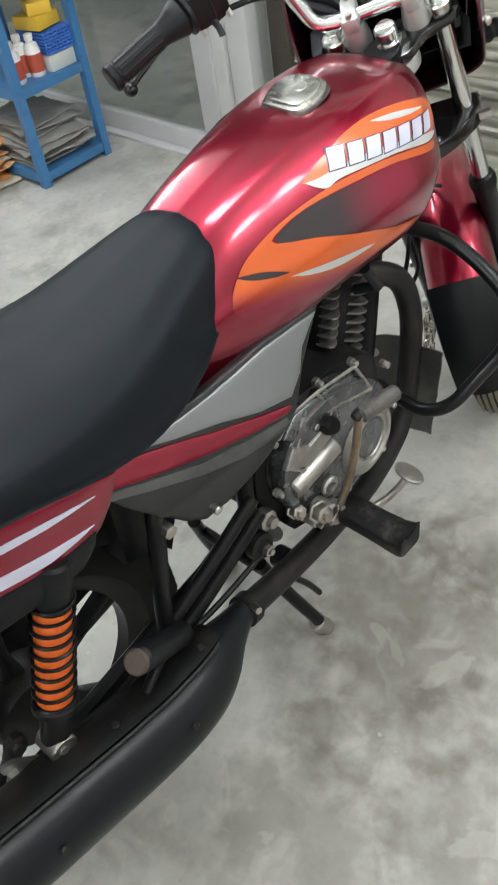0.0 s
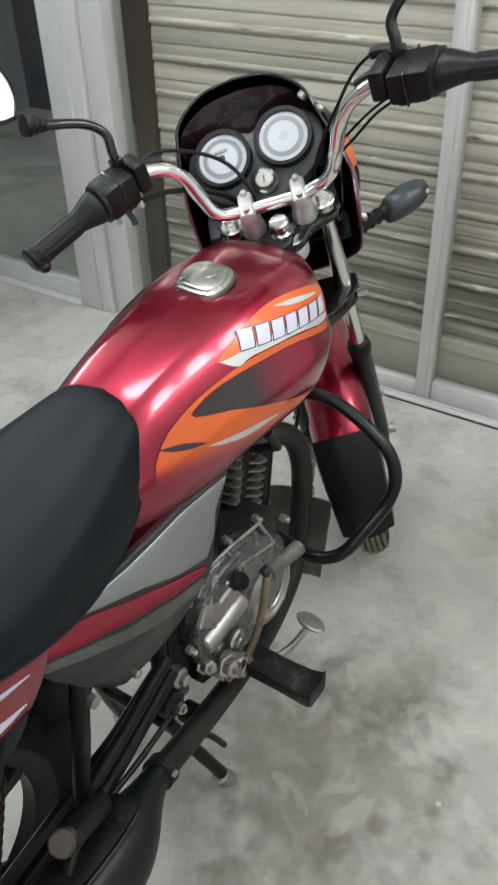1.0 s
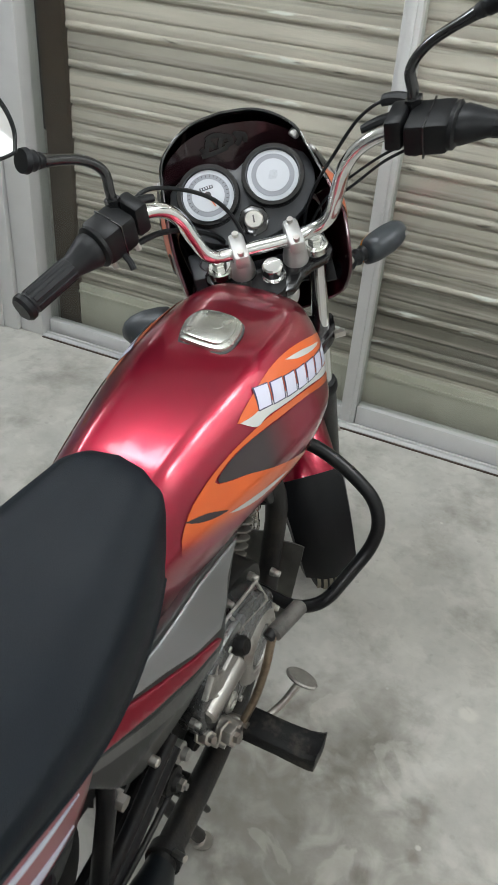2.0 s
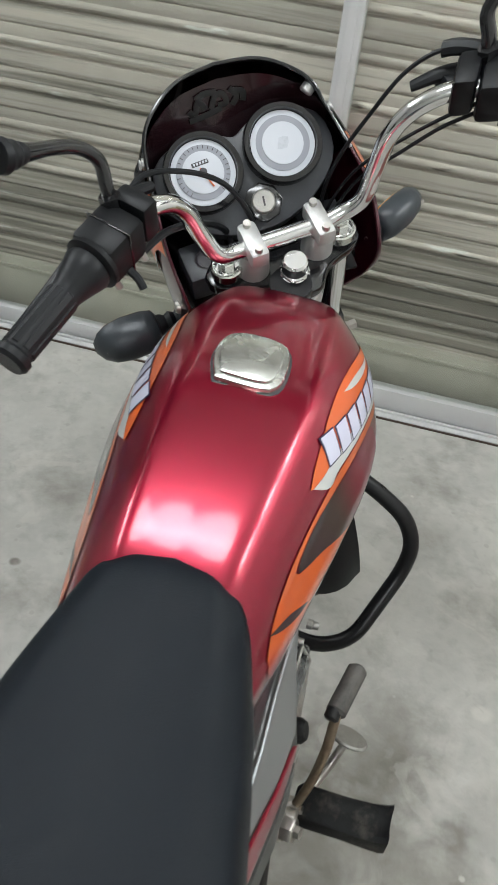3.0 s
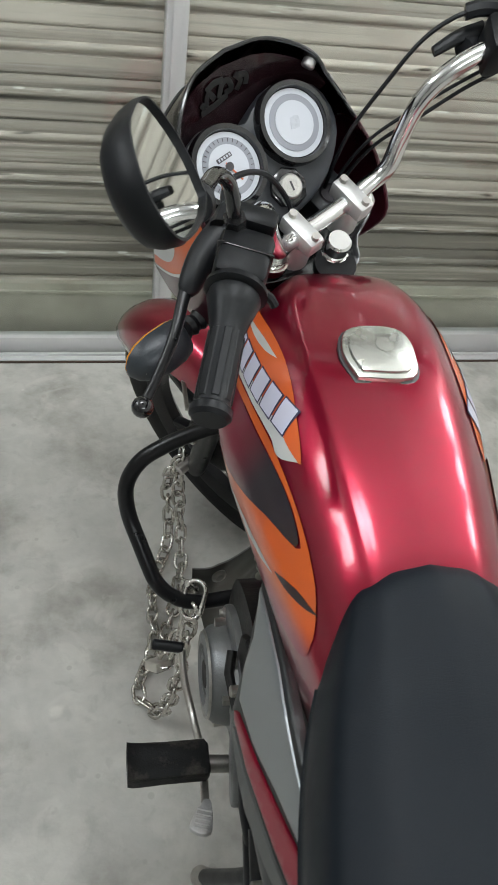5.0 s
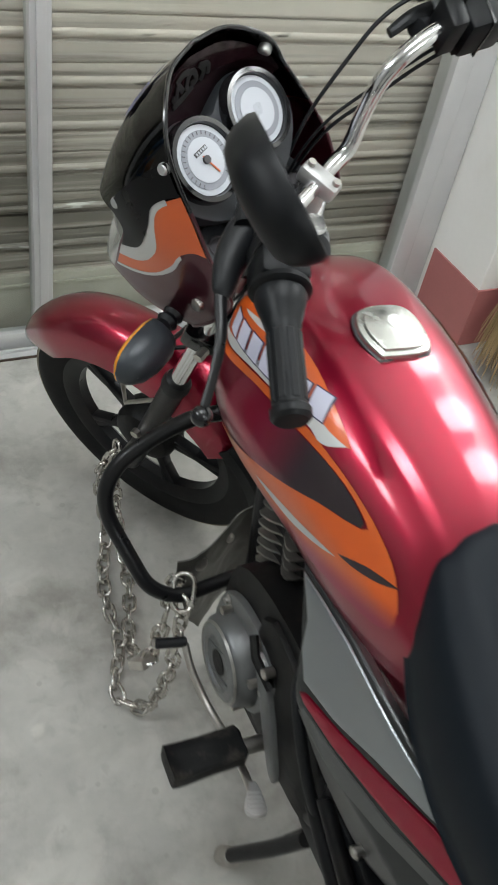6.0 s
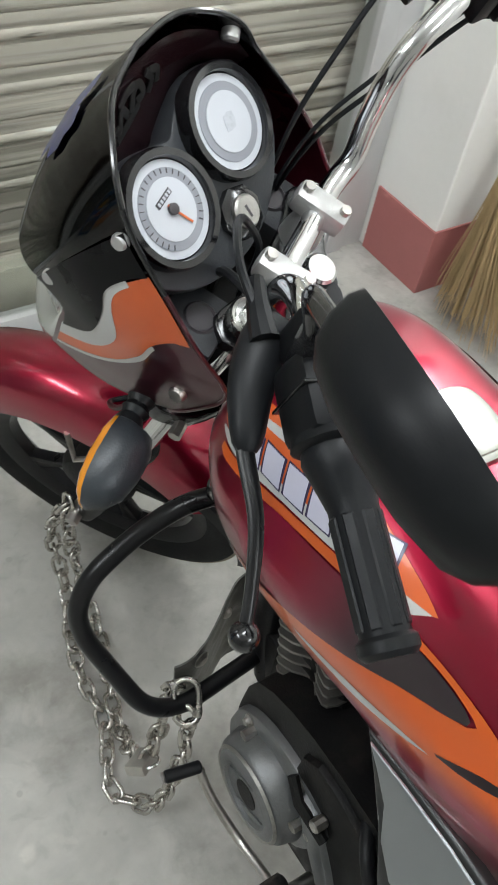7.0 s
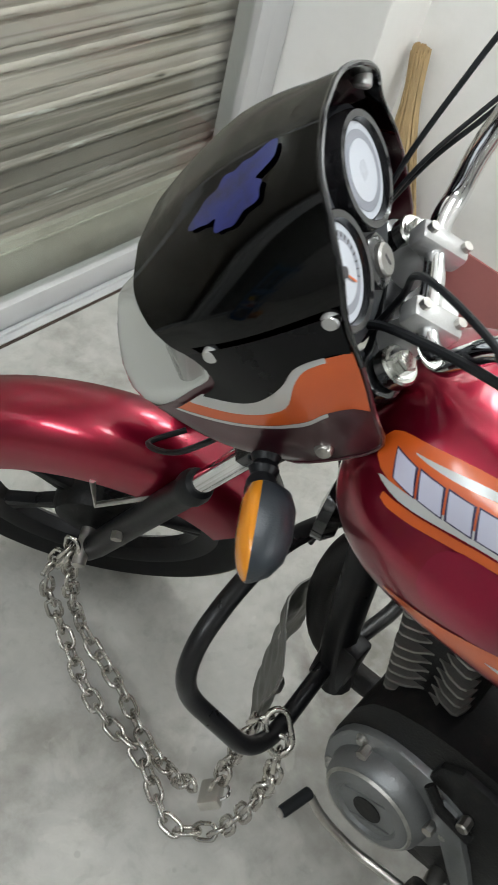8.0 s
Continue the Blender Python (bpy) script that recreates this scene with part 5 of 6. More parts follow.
dash = spart("dashboard", plate([(-0.118, -0.02), (-0.112, 0.03), (-0.06, 0.056), (-0.02, 0.045), (0.0, 0.036), (0.02, 0.045), (0.06, 0.056), (0.112, 0.03), (0.118, -0.02), (0.085, -0.06), (0.03, -0.085), (-0.03, -0.085), (-0.085, -0.06)], 0.03, lambda a, b, d: dash_pt(a, b, d - 0.034), 3, 0.004), PANELG, None, "grey plastic dashboard")
for k, x in ((0, -0.054), (1, 0.054)):
    m = Matrix.Translation(dash_pt(x, 0.004, 0)) @ frame_on(DN)
    dial = spart("speedometer" if k == 0 else "fuel_gauge", lathe([(0.0, -0.02), (0.050, -0.02), (0.0515, 0.006), (0.0495, 0.012), (0.0435, 0.012), (0.0415, 0.004), (0.0, 0.004)], m, 40), GLOSS, dash, "round dial in a black bezel")
    spart("outer_face", lathe([(0.0, 0.0045), (0.0412, 0.0045), (0.0412, 0.006), (0.0, 0.006)], m, 40), DIALW, dial, "white dial face")
    spart("grey_ring", lathe([(0.0265, 0.0062), (0.0345, 0.0062), (0.0345, 0.0068), (0.0265, 0.0068)], m, 40, True), DIALG, dial, "grey dial ring")
    spart("inner_face", lathe([(0.0, 0.0066), (0.0265, 0.0066), (0.0265, 0.0076), (0.0, 0.0076)], m, 40), DIALW, dial)
    marks = bmesh.new()
    for i in range(25):
        add_box(marks, (0.0295, -0.0004, 0.0068), (0.0338, 0.0004, 0.0074), 0, m @ Matrix.Rotation(radians(-50 + i * 280 / 24), 4, "Z"))
    if k == 0:
        spart("scale_marks", marks, DIALD, dial)
    else:
        marks.free()
        spart("face_emblem", plate([(-0.008, -0.006), (0.004, -0.007), (0.008, 0.006), (-0.004, 0.007)], 0.0003, lambda a, b, d: m @ Vector((a, b, 0.0077 + d)), 2), EMBLEM, dial, "faint grey emblem shape")
    if k == 0:
        up = frame_on(DN).inverted() @ DY
        ang = math.atan2(up.y, up.x)
        mm = m @ Matrix.Rotation(ang, 4, "Z")
        spart("counter", box((0.009, -0.011, 0.0077), (0.0145, 0.011, 0.0084), 0.0003, mm), DIALD, dial, "mileage counter with unreadable digits")
        bars = bmesh.new()
        for i in range(5):
            add_box(bars, (0.0102, -0.0095 + i * 0.004, 0.0085), (0.0134, -0.0072 + i * 0.004, 0.0088), 0, mm)
        spart("digits", bars, DIALW, dial)
        nd = bmesh.new()
        add_box(nd, (-0.022, -0.0009, 0.0085), (0.006, 0.0009, 0.0095), 0, mm @ Matrix.Rotation(0.3, 4, "Z"))
        spart("needle", nd, NEEDLE, dial)
        spart("needle_hub", lathe([(0, 0.0078), (0.0052, 0.0078), (0.005, 0.011), (0, 0.0115)], m, 16), DIALD, dial)
for bx in (-0.092, 0.072):
    bk = spart("cowl_bracket", box((bx - 0.032, 0.045, -0.075), (bx + 0.032, 0.105, -0.03), 0.006), PANELG, dash, "grey plastic bracket")
    spart("bracket_hole", lathe([(0, 0.0), (0.013, 0.0), (0.015, 0.002), (0.017, 0.0)], Matrix.Translation((bx, 0.072, -0.0298)), 18), DIALD, bk)
# black sheet added to darken the open inside of the cowl
spart("recess_black_sheet", plate([(-0.125, 0.03), (-0.11, 0.14), (0.09, 0.14), (0.11, 0.03), (0.06, 0.045), (-0.06, 0.045)], 0.004, lambda a, b, d: (a, b, d - 0.10), 2), BLACKST, dash)
km = Matrix.Translation(dash_pt(0.004, -0.056, 0)) @ frame_on(DN)
ign = spart("ignition_switch", lathe([(0.024, -0.006), (0.0255, 0.004), (0.022, 0.006), (0, 0.006)], km, 8), GLOSS, dash, "ignition switch")
spart("ignition_barrel", lathe([(0, 0.006), (0.0155, 0.006), (0.0155, 0.010), (0.0135, 0.012), (0, 0.012)], km, 24), CASTING, ign)
spart("key_slot", box((-0.0012, -0.006, 0.0121), (0.0012, 0.006, 0.0126), 0, km), DIALD, ign)

# headlamp cowl: from the open rear rim (s = 0) to the lamp's edge (s = 1); a runs from the bottom to the top of one side
RIM = [(0, 0.0, 0.06, -0.185), (0.12, 0.07, 0.055, -0.178), (0.25, 0.112, 0.047, -0.155), (0.37, 0.120, 0.022, -0.095), (0.47, 0.122, 0.016, -0.042), (0.55, 0.127, 0.062, 0.004), (0.60, 0.125, 0.100, 0.040),
       (0.65, 0.119, 0.146, 0.076), (0.72, 0.110, 0.173, 0.104), (0.82, 0.082, 0.199, 0.120), (0.91, 0.048, 0.218, 0.126), (1.0, 0.0, 0.225, 0.128)]
EDGE = [(0, 0.0, 0.205, -0.218), (0.12, 0.055, 0.198, -0.211), (0.25, 0.096, 0.188, -0.192), (0.37, 0.110, 0.184, -0.152), (0.47, 0.116, 0.184, -0.108), (0.55, 0.119, 0.184, -0.070),
        (0.64, 0.114, 0.204, -0.062), (0.72, 0.104, 0.225, -0.074), (0.82, 0.083, 0.247, -0.087), (0.91, 0.050, 0.264, -0.096), (1.0, 0.0, 0.271, -0.100)]
SPLIT = 0.61


def cpart(name, bm, material, parent=None, label="", smooth=35):
    """A part of the cowl, which sits a little to one side."""
    for v in bm.verts:
        low = min(1, max(0, (0.09 - v.co.z) / 0.08))
        v.co.x += -0.016 + (0.20 * v.co.x * low if v.co.x > 0 else 0)
    return spart(name, bm, material, parent, label, smooth)



def cowl_pt(s, a):
    r, e = lerp_table(RIM, a), lerp_table(EDGE, a)
    q = math.sin(math.pi * min(s, 1))
    x, f, u = [p * (1 - s) + k * s for p, k in zip(r, e)]
    return x * (1 + 0.10 * q), f + 0.014 * q * max(0, a - 0.5) * 2, u + 0.012 * q * (a - 0.4)


def cowl_sheet(a0, a1, thick=0.0025, ns=18, na=26, both=True):
    bm = bmesh.new()
    grid = []
    for i in range(ns + 1):
        row = [cowl_pt(i / ns, a0 + (a1 - a0) * j / na) for j in range(na + 1)]
        other = [(-x, f, u) for x, f, u in row]
        row = row + other[::-1][1:] if a1 > 0.99 else row[::-1] + other[1:]
        grid.append([bm.verts.new(p) for p in row])
    for A, B in zip(grid, grid[1:]):
        for j in range(len(A) - 1):
            bm.faces.new((A[j], A[j + 1], B[j + 1], B[j]))
    bmesh.ops.recalc_face_normals(bm, faces=bm.faces)
    bmesh.ops.solidify(bm, geom=bm.faces, thickness=thick)
    return bm


cowl = cpart("headlamp_cowl", cowl_sheet(0.0, SPLIT - 0.004), MAROON, None, "maroon headlamp cowl with orange decals", 50)
visor = cpart("visor", cowl_sheet(SPLIT, 1.0), SMOKE, cowl, "smoked black visor", 50)
rimpts = [cowl_pt(0, SPLIT + (1 - SPLIT) * k / 18) for k in range(19)]
cpart("visor_rim", tube(rimpts + [(-x, f, u) for x, f, u in rimpts[::-1][1:]], 0.0026, 8), GLOSS, cowl, "worn visor rim")
lowpts = [cowl_pt(0, SPLIT * k / 22) for k in range(23)]
cpart("cowl_rim", tube([(-x, f, u) for x, f, u in lowpts[::-1]] + lowpts[1:], 0.0024, 8), MAROON, cowl, "dark red cowl rim")


def cowl_patch(side, a_low, a_high, s0, s1, lift, ns=18, na=8):
    bm = bmesh.new()
    g = []
    for i in range(ns + 1):
        s = s0 + (s1 - s0) * i / ns
        row = []
        for j in range(na + 1):
            x, f, u = cowl_pt(s, a_low(s) + (a_high(s) - a_low(s)) * j / na)
            row.append(bm.verts.new((side * (x + lift), f + lift * 0.3, u + lift * 0.2)))
        g.append(row)
    for A, B in zip(g, g[1:]):
        for j in range(na):
            bm.faces.new((A[j], A[j + 1], B[j + 1], B[j]))
    return bm


SKIRT = [(0.0, 0.625), (0.12, 0.628), (0.34, 0.622), (0.46, 0.600), (0.62, 0.565), (0.78, 0.520), (0.95, 0.490)]
GREYLOW = [(0.0, 0.622), (0.28, 0.618), (0.40, 0.598), (0.50, 0.553), (0.60, 0.522), (0.78, 0.470), (0.95, 0.440)]
FLAMELOW = [(0.0, 0.555), (0.12, 0.560), (0.28, 0.548), (0.40, 0.522), (0.50, 0.500), (0.70, 0.440), (0.95, 0.385)]


def on_table(table):
    return lambda q: lerp_table(table, q)[0]


for side in (1, -1):
    skirt, grey_low, flame_low = on_table(SKIRT), on_table(GREYLOW), on_table(FLAMELOW)
    cpart("cowl_decal", cowl_patch(side, flame_low, lambda q: grey_low(q) + 0.004, 0.01, 0.96, 0.0030, 30), ORANGE, cowl, "orange decal", 60)
    cpart("cowl_stripe", cowl_patch(side, grey_low, lambda q: skirt(q) + 0.004, 0.16, 0.96, 0.0036, 30), SILVER, cowl, "silver decal edge", 60)
    cpart("cowl_stripe", cowl_patch(side, lambda q: flame_low(q) - 0.014 * min(1, q * 2), flame_low, 0.26, 0.96, 0.0034, 24), SILVER, cowl, "silver decal edge", 60)
    cpart("visor_skirt", cowl_patch(side, skirt, lambda q: 0.672 + 0.01 * q, 0.012, 0.95, 0.0046, 30), SKIRTM, cowl, "black visor skirt", 60)
    for s, a, r in ((0.07, 0.665, 0.0075), (0.80, 0.665, 0.0075), (0.22, 0.42, 0.009)):
        x, f, u = cowl_pt(s, a)
        cpart("cowl_screw", lathe([(0, 0.004), (r * 0.8, 0.003), (r, 0), (r, -0.004)], Matrix.Translation((side * (x + 0.003), f, u)) @ frame_on((side, 0.2, 0.15)), 14), CLAMPA if a > 0.5 else STEEL, cowl)
# lamp lens: a dome that closes the front
mid = Vector((0, 0.222, -0.160))
half = [Vector(cowl_pt(1.0, j / 24)) for j in range(25)]
front_ring = half + [Vector((-p.x, p.y, p.z)) for p in half[::-1][1:-1]]


def dome(k, ahead):
    return [mid + (p - mid) * k + (Vector((0, 0.62 * ahead, -0.35 * ahead)) * (1 - 0.9 * max(0, min(1, (p.z + 0.205) / 0.105)) ** 1.5) if ahead > 0 else Vector((0, ahead, 0))) for p in front_ring]


cpart("headlamp_lens", loft([dome(0.985, -0.012), dome(0.99, 0.0), dome(0.96, 0.016), dome(0.88, 0.030), dome(0.72, 0.042), dome(0.45, 0.051), dome(0.15, 0.055)]), LENS, cowl, "clear plastic headlamp lens", 60)
cpart("lamp_bowl", loft([dome(0.97, -0.016), dome(0.90, -0.05), dome(0.70, -0.085), dome(0.4, -0.10), dome(0.1, -0.105)]), PLASTIC, cowl, "black headlamp bowl", 60)
bm = bmesh.new()
rowsv = []
for i in range(9):
    row = []
    for j in range(13):
        a = 0.66 + 0.34 * j / 12
        r, e = cowl_pt(0.04 + 0.05 * i / 8, a), dash_pt(0, 0.03, -0.03)
        k = i / 8
        row.append((r[0] * (1 - 0.12 * k), r[1] * (1 - k) + (0.165 + 0.02 * a) * k, r[2] * (1 - k) + (0.010 + 0.03 * (a - 0.66)) * k))
    rowsv.append([bm.verts.new(p) for p in row + [(-x, f, u) for x, f, u in row[::-1][1:]]])
for A, B in zip(rowsv[1:], rowsv[2:]):
    for j in range(len(A) - 1):
        bm.faces.new((A[j], A[j + 1], B[j + 1], B[j]))
cpart("inner_screw", rod((0.100, 0.176, 0.090), (0.112, 0.182, 0.097), 0.0085, 12, 0.002), CLAMPA, cowl)
cpart("visor_liner", bm, LINERM, cowl, "matt black visor liner", 60)


def liner_pt(k, a):
    r = cowl_pt(0.04 + 0.05 * k, a)
    return Vector((r[0] * (1 - 0.12 * k), r[1] * (1 - k) + (0.165 + 0.02 * a) * k, r[2] * (1 - k) + (0.010 + 0.03 * (a - 0.66)) * k))


# worn sticker strokes, with no meaning, inside the visor
bm = bmesh.new()
for st in ([(-0.75, 0.0), (-0.6, -0.45), (-0.45, 0.35), (-0.25, -0.3)], [(-0.5, 0.55), (-0.2, 0.7), (0.1, 0.5)], [(-0.1, -0.45), (0.05, 0.25), (0.28, 0.3), (0.35, -0.3), (0.12, -0.4)], [(0.5, 0.55), (0.66, 0.0), (0.5, -0.55)],
           [(-0.8, -0.65), (-0.3, -0.7), (0.2, -0.6)], [(0.6, 0.4), (0.85, 0.2), (0.8, -0.4)]):
    pts = []
    for v in smooth_path([(a, b, 0) for a, b in st], 5):
        av = 0.985 + 0.085 * v.x
        p = liner_pt(0.34 - 0.17 * v.y, av if av <= 1 else 2 - av)
        pts.append(Vector((-p.x if av <= 1 else p.x, p.y - 0.002, p.z + 0.001)))
    add_tube(bm, pts, 0.0042, 6, flat=0.25, up=(0, -0.9, 0.4))
cpart("visor_sticker", bm, BLACKST, cowl, "worn black sticker strokes")
bm = bmesh.new()


def sticker_pt(q, k):
    r = k * (1 + 0.22 * math.sin(3 * q + 0.5) + 0.13 * math.sin(5 * q + 1) + 0.07 * math.sin(11 * q))
    s, a = 0.36 + 0.17 * r * math.cos(q), 0.935 + 0.042 * r * math.sin(q) - 0.015 * r * math.cos(q)
    x, f, u = cowl_pt(s, a if a <= 1 else 2 - a)
    x = x if a <= 1 else -x
    return bm.verts.new((-x - 0.0014, f + 0.0020, u + 0.0022))


ringsb = [[sticker_pt(math.tau * i / 60, k) for i in range(60)] for k in (0.05, 0.35, 0.68, 1.0)]
for A, B in zip(ringsb, ringsb[1:]):
    for i in range(60):
        bm.faces.new((A[i], A[(i + 1) % 60], B[(i + 1) % 60], B[i]))
bm.faces.new(ringsb[0])
cpart("blue_sticker", bm, BLUEST, cowl, "torn blue sticker", 60)

# turn signals
for side in (1, -1):
    root, tip = Vector((side * 0.112, 0.076, -0.148)), Vector((side * 0.266 - (0.030 if side > 0 else 0), 0.073 + (0.056 if side > 0 else 0), -0.146 - (0.030 if side > 0 else 0)))
    dr = (tip - root).normalized()
    sig = spart("turn_signal", lathe([(0, 0)] + [(0.0155 - 0.0035 * (k % 2), 0.007 * k) for k in range(9)] + [(0.016, 0.066), (0.016, (tip - root).length * 0.45), (0, (tip - root).length * 0.45)], at(root, tip - root), 18), RUBBER, None, "grey turn signal with amber lens")
    back = Vector((0, -1, 0.5))
    back = (back - dr * back.dot(dr)).normalized()
    hi = dr.cross(back)

    def oval(t, kb, kh, sgn):
        c = root.lerp(tip, t)
        return [c + sgn * back * kb * math.sin(math.pi * q / 12) + hi * kh * math.cos(math.pi * q / 12) for q in range(13)]
    fat = 0.85 if side > 0 else 1.0
    prof = [(t, kb * fat, kh * fat) for t, kb, kh in [(0.40, 0.020, 0.020), (0.43, 0.031, 0.028), (0.53, 0.037, 0.032), (0.72, 0.037, 0.033), (0.86, 0.032, 0.029), (0.95, 0.022, 0.021), (1.01, 0.007, 0.008)]]
    spart("shell", loft([oval(t, kb, kh, 1) for t, kb, kh in prof]), SIGGREY, sig, "grey plastic shell", 60)
    spart("lens", loft([oval(t, kb * 0.45, kh * 0.97, -1) for t, kb, kh in prof]), AMBER, sig, "amber lens", 60)
    spart("lens_screw", rod(root.lerp(tip, 0.9) + back * 0.020, root.lerp(tip, 0.9) + back * 0.025, 0.004, 8), STEEL, sig)

# crash guard with its flap
GUARD = [(0.02, -0.01, 0.66), (0.10, 0.015, 0.655), (0.168, 0.018, 0.625), (0.230, 0.012, 0.585), (0.252, 0.004, 0.54), (0.247, -0.008, 0.49), (0.20, -0.085, 0.395), (0.15, -0.095, 0.365), (0.015, -0.08, 0.37)]
for side in (1, -1):
    part("crash_guard", tube(rounded_path([(side * x, y, z) for x, y, z in GUARD], 0.05, 6), 0.0125, 14), SATIN, bike, "black tubular crash guard")
    part("guard_bolt", rod((side * 0.02, -0.01, 0.675), (side * 0.045, -0.01, 0.675), 0.009, 6), STEEL, bike)


def on_flap(a, b, d):
    q = min(1.0, max(0.0, (a + 0.12) / 0.14))
    dent = noise.noise(Vector((a * 17, b * 17, 3.1))) * 0.008 + noise.noise(Vector((a * 48, b * 48, 7.7))) * 0.003
    return (a, -0.062 + 0.080 * q * q * (3 - 2 * q) + dent + d, b + 0.005 * noise.noise(Vector((a * 30, 0, 1.3))))


fl = part("mud_flap", plate([(-0.142, 0.375), (-0.144, 0.413), (-0.10, 0.412), (-0.03, 0.404), (0.118, 0.410), (0.102, 0.195), (0.0, 0.188), (-0.07, 0.175), (-0.11, 0.25)], 0.003, on_flap, 0, 0, 0.013), FLAPM, bike, "dented dull sheet-metal mud flap before the engine")
for a, b, r in ((-0.098, 0.386, 0.0105), (-0.022, 0.366, 0.008)):
    foot = Vector(on_flap(a, b, 0))
    part("flap_bolt", lathe([(0, 0.007), (r * 0.7, 0.006), (r, 0.003), (r * 1.25, 0.002), (r * 1.25, -0.001), (0, -0.001)], at(foot, Vector((0.25, -0.9, 0.1)).normalized()), 10), STEEL, fl)

# engine
EM = Matrix.Translation((0, -0.21, 0.53)) @ pose(0, 0, 0, -12)
cyl = part("cylinder", box((-0.055, -0.055, -0.03), (0.055, 0.055, 0.15), 0.012, EM), ENGBLK, bike, "finned black engine cylinder")
for k in range(9):
    z = 0.0 + k * 0.0165
    w = 0.070 if k < 6 else 0.066
    lobes = [(w, 0.028), (w * 0.86, 0.052), (-w * 0.86, 0.052), (-w, 0.028), (-w * 0.8, 0.006), (-w * 0.8, -0.006), (-w, -0.028), (-w * 0.86, -0.052), (w * 0.86, -0.052), (w, -0.028), (w * 0.68, -0.006), (w * 0.68, 0.006)]
    part("cooling_fin", plate(lobes, 0.0036, lambda a, b, d: EM @ Vector((a, b, z + d)), 4, 0.001), FINM, cyl)
part("rocker_cover", lathe([(0, 0.185), (0.035, 0.183), (0.055, 0.17), (0.06, 0.15), (0.06, 0.14)], EM, 24), ENGBLK, cyl)
part("spark_plug_cap", tube([EM @ Vector((0.06, 0.02, 0.11)), EM @ Vector((0.095, 0.03, 0.125)), EM @ Vector((0.10, -0.02, 0.17))], 0.009, 10), RUBBER, cyl)
case = part("crankcase", plate([(-0.15, 0.42), (-0.17, 0.52), (-0.27, 0.565), (-0.42, 0.56), (-0.475, 0.48), (-0.46, 0.37), (-0.38, 0.315), (-0.22, 0.30), (-0.16, 0.34)], 0.20, lambda a, b, d: (d - 0.10, a, b), 3, 0.01), ENGBLK, bike, "oily black engine crankcase")
rc = part("clutch_cover", plate([(-0.19, 0.40), (-0.195, 0.485), (-0.25, 0.545), (-0.345, 0.565), (-0.42, 0.545), (-0.455, 0.47), (-0.43, 0.385), (-0.36, 0.345), (-0.25, 0.335)], 0.042, lambda a, b, d: (0.098 + d, a, b), 3, 0.008), ENGINE, bike, "cast engine side cover")
cc = Vector((0.126, -0.246, 0.412))
CD = Vector((1, 0.05, 0.06)).normalized()
part("clutch_boss", lathe([(0.074, -0.03), (0.072, 0.008), (0.066, 0.018), (0.058, 0.023), (0.050, 0.024), (0.046, 0.020), (0.040, 0.020), (0.038, 0.016), (0, 0.016)], at(cc, CD), 44), CASTING, rc, "dull cast boss")
part("clutch_badge", lathe([(0.036, 0.0165), (0.0355, 0.0185), (0, 0.0192)], at(cc, CD), 30), ENGINE, rc)
part("casting_tube", rod((0.136, -0.438, 0.448), (0.139, -0.335, 0.470), 0.019, 16, 0.004), CASTING, rc)
part("casting_tube", rod((0.132, -0.40, 0.425), (0.136, -0.33, 0.437), 0.012, 14, 0.003), ENGINE, rc)


def raised(outline, depth, material, name):
    """A bevelled raised field on the cover."""
    return part(name, plate(outline, depth, lambda a, b, d: (0.136 + d - 0.35 * max(0, b - 0.53), a, b), 0, 0.0035), material, rc)


raised([(-0.345, 0.572), (-0.275, 0.566), (-0.245, 0.520), (-0.325, 0.535)], 0.007, ENGINE, "raised_field")
raised([(-0.440, 0.553), (-0.405, 0.572), (-0.352, 0.572), (-0.33, 0.532), (-0.40, 0.520)], 0.006, ENGINE, "raised_field")
raised([(-0.452, 0.505), (-0.43, 0.535), (-0.395, 0.514), (-0.345, 0.526), (-0.33, 0.500), (-0.40, 0.475)], 0.010, CASTING, "raised_field")
# edge highlights of the cast facets, built in as paler rods
for ya, za, yb, zb in ((-0.352, 0.578, -0.262, 0.570), (-0.330, 0.540, -0.238, 0.516), (-0.262, 0.570, -0.238, 0.516), (-0.352, 0.578, -0.328, 0.534), (-0.449, 0.560, -0.41, 0.578), (-0.41, 0.578, -0.352, 0.578),
                       (-0.422, 0.522, -0.396, 0.560), (-0.396, 0.560, -0.334, 0.540), (-0.356, 0.502, -0.334, 0.54), (-0.45, 0.51, -0.402, 0.463)):
    xa, xb = 0.142 - 0.35 * max(0, za - 0.53), 0.142 - 0.35 * max(0, zb - 0.53)
    part("bright_edge_rib", rod((xa, ya, za), (xb, yb, zb), 0.003, 8, 0.001), CASTING, rc)
for ya, za in ((-0.455, 0.555), (-0.412, 0.582), (-0.335, 0.582), (-0.255, 0.570), (-0.19, 0.53), (-0.17, 0.43), (-0.20, 0.35), (-0.30, 0.335), (-0.40, 0.37), (-0.462, 0.46), (-0.325, 0.548), (-0.372, 0.532)):
    xa = 0.138 - 0.35 * max(0, za - 0.53)
    part("cover_bolt", lathe([(0, 0.005), (0.0045, 0.005), (0.0055, 0.003), (0.0055, -0.003), (0.007, -0.004), (0.007, -0.012)], at((xa, ya, za), (1, 0, 0)), 10), CASTING, rc)
part("oil_ring", lathe([(0.008, 0.0), (0.017, 0.0), (0.019, 0.006), (0.016, 0.010), (0.010, 0.010), (0.008, 0.004)], at((0.14, -0.357, 0.394), (1, 0, 0)), 20, True), CASTING, rc)
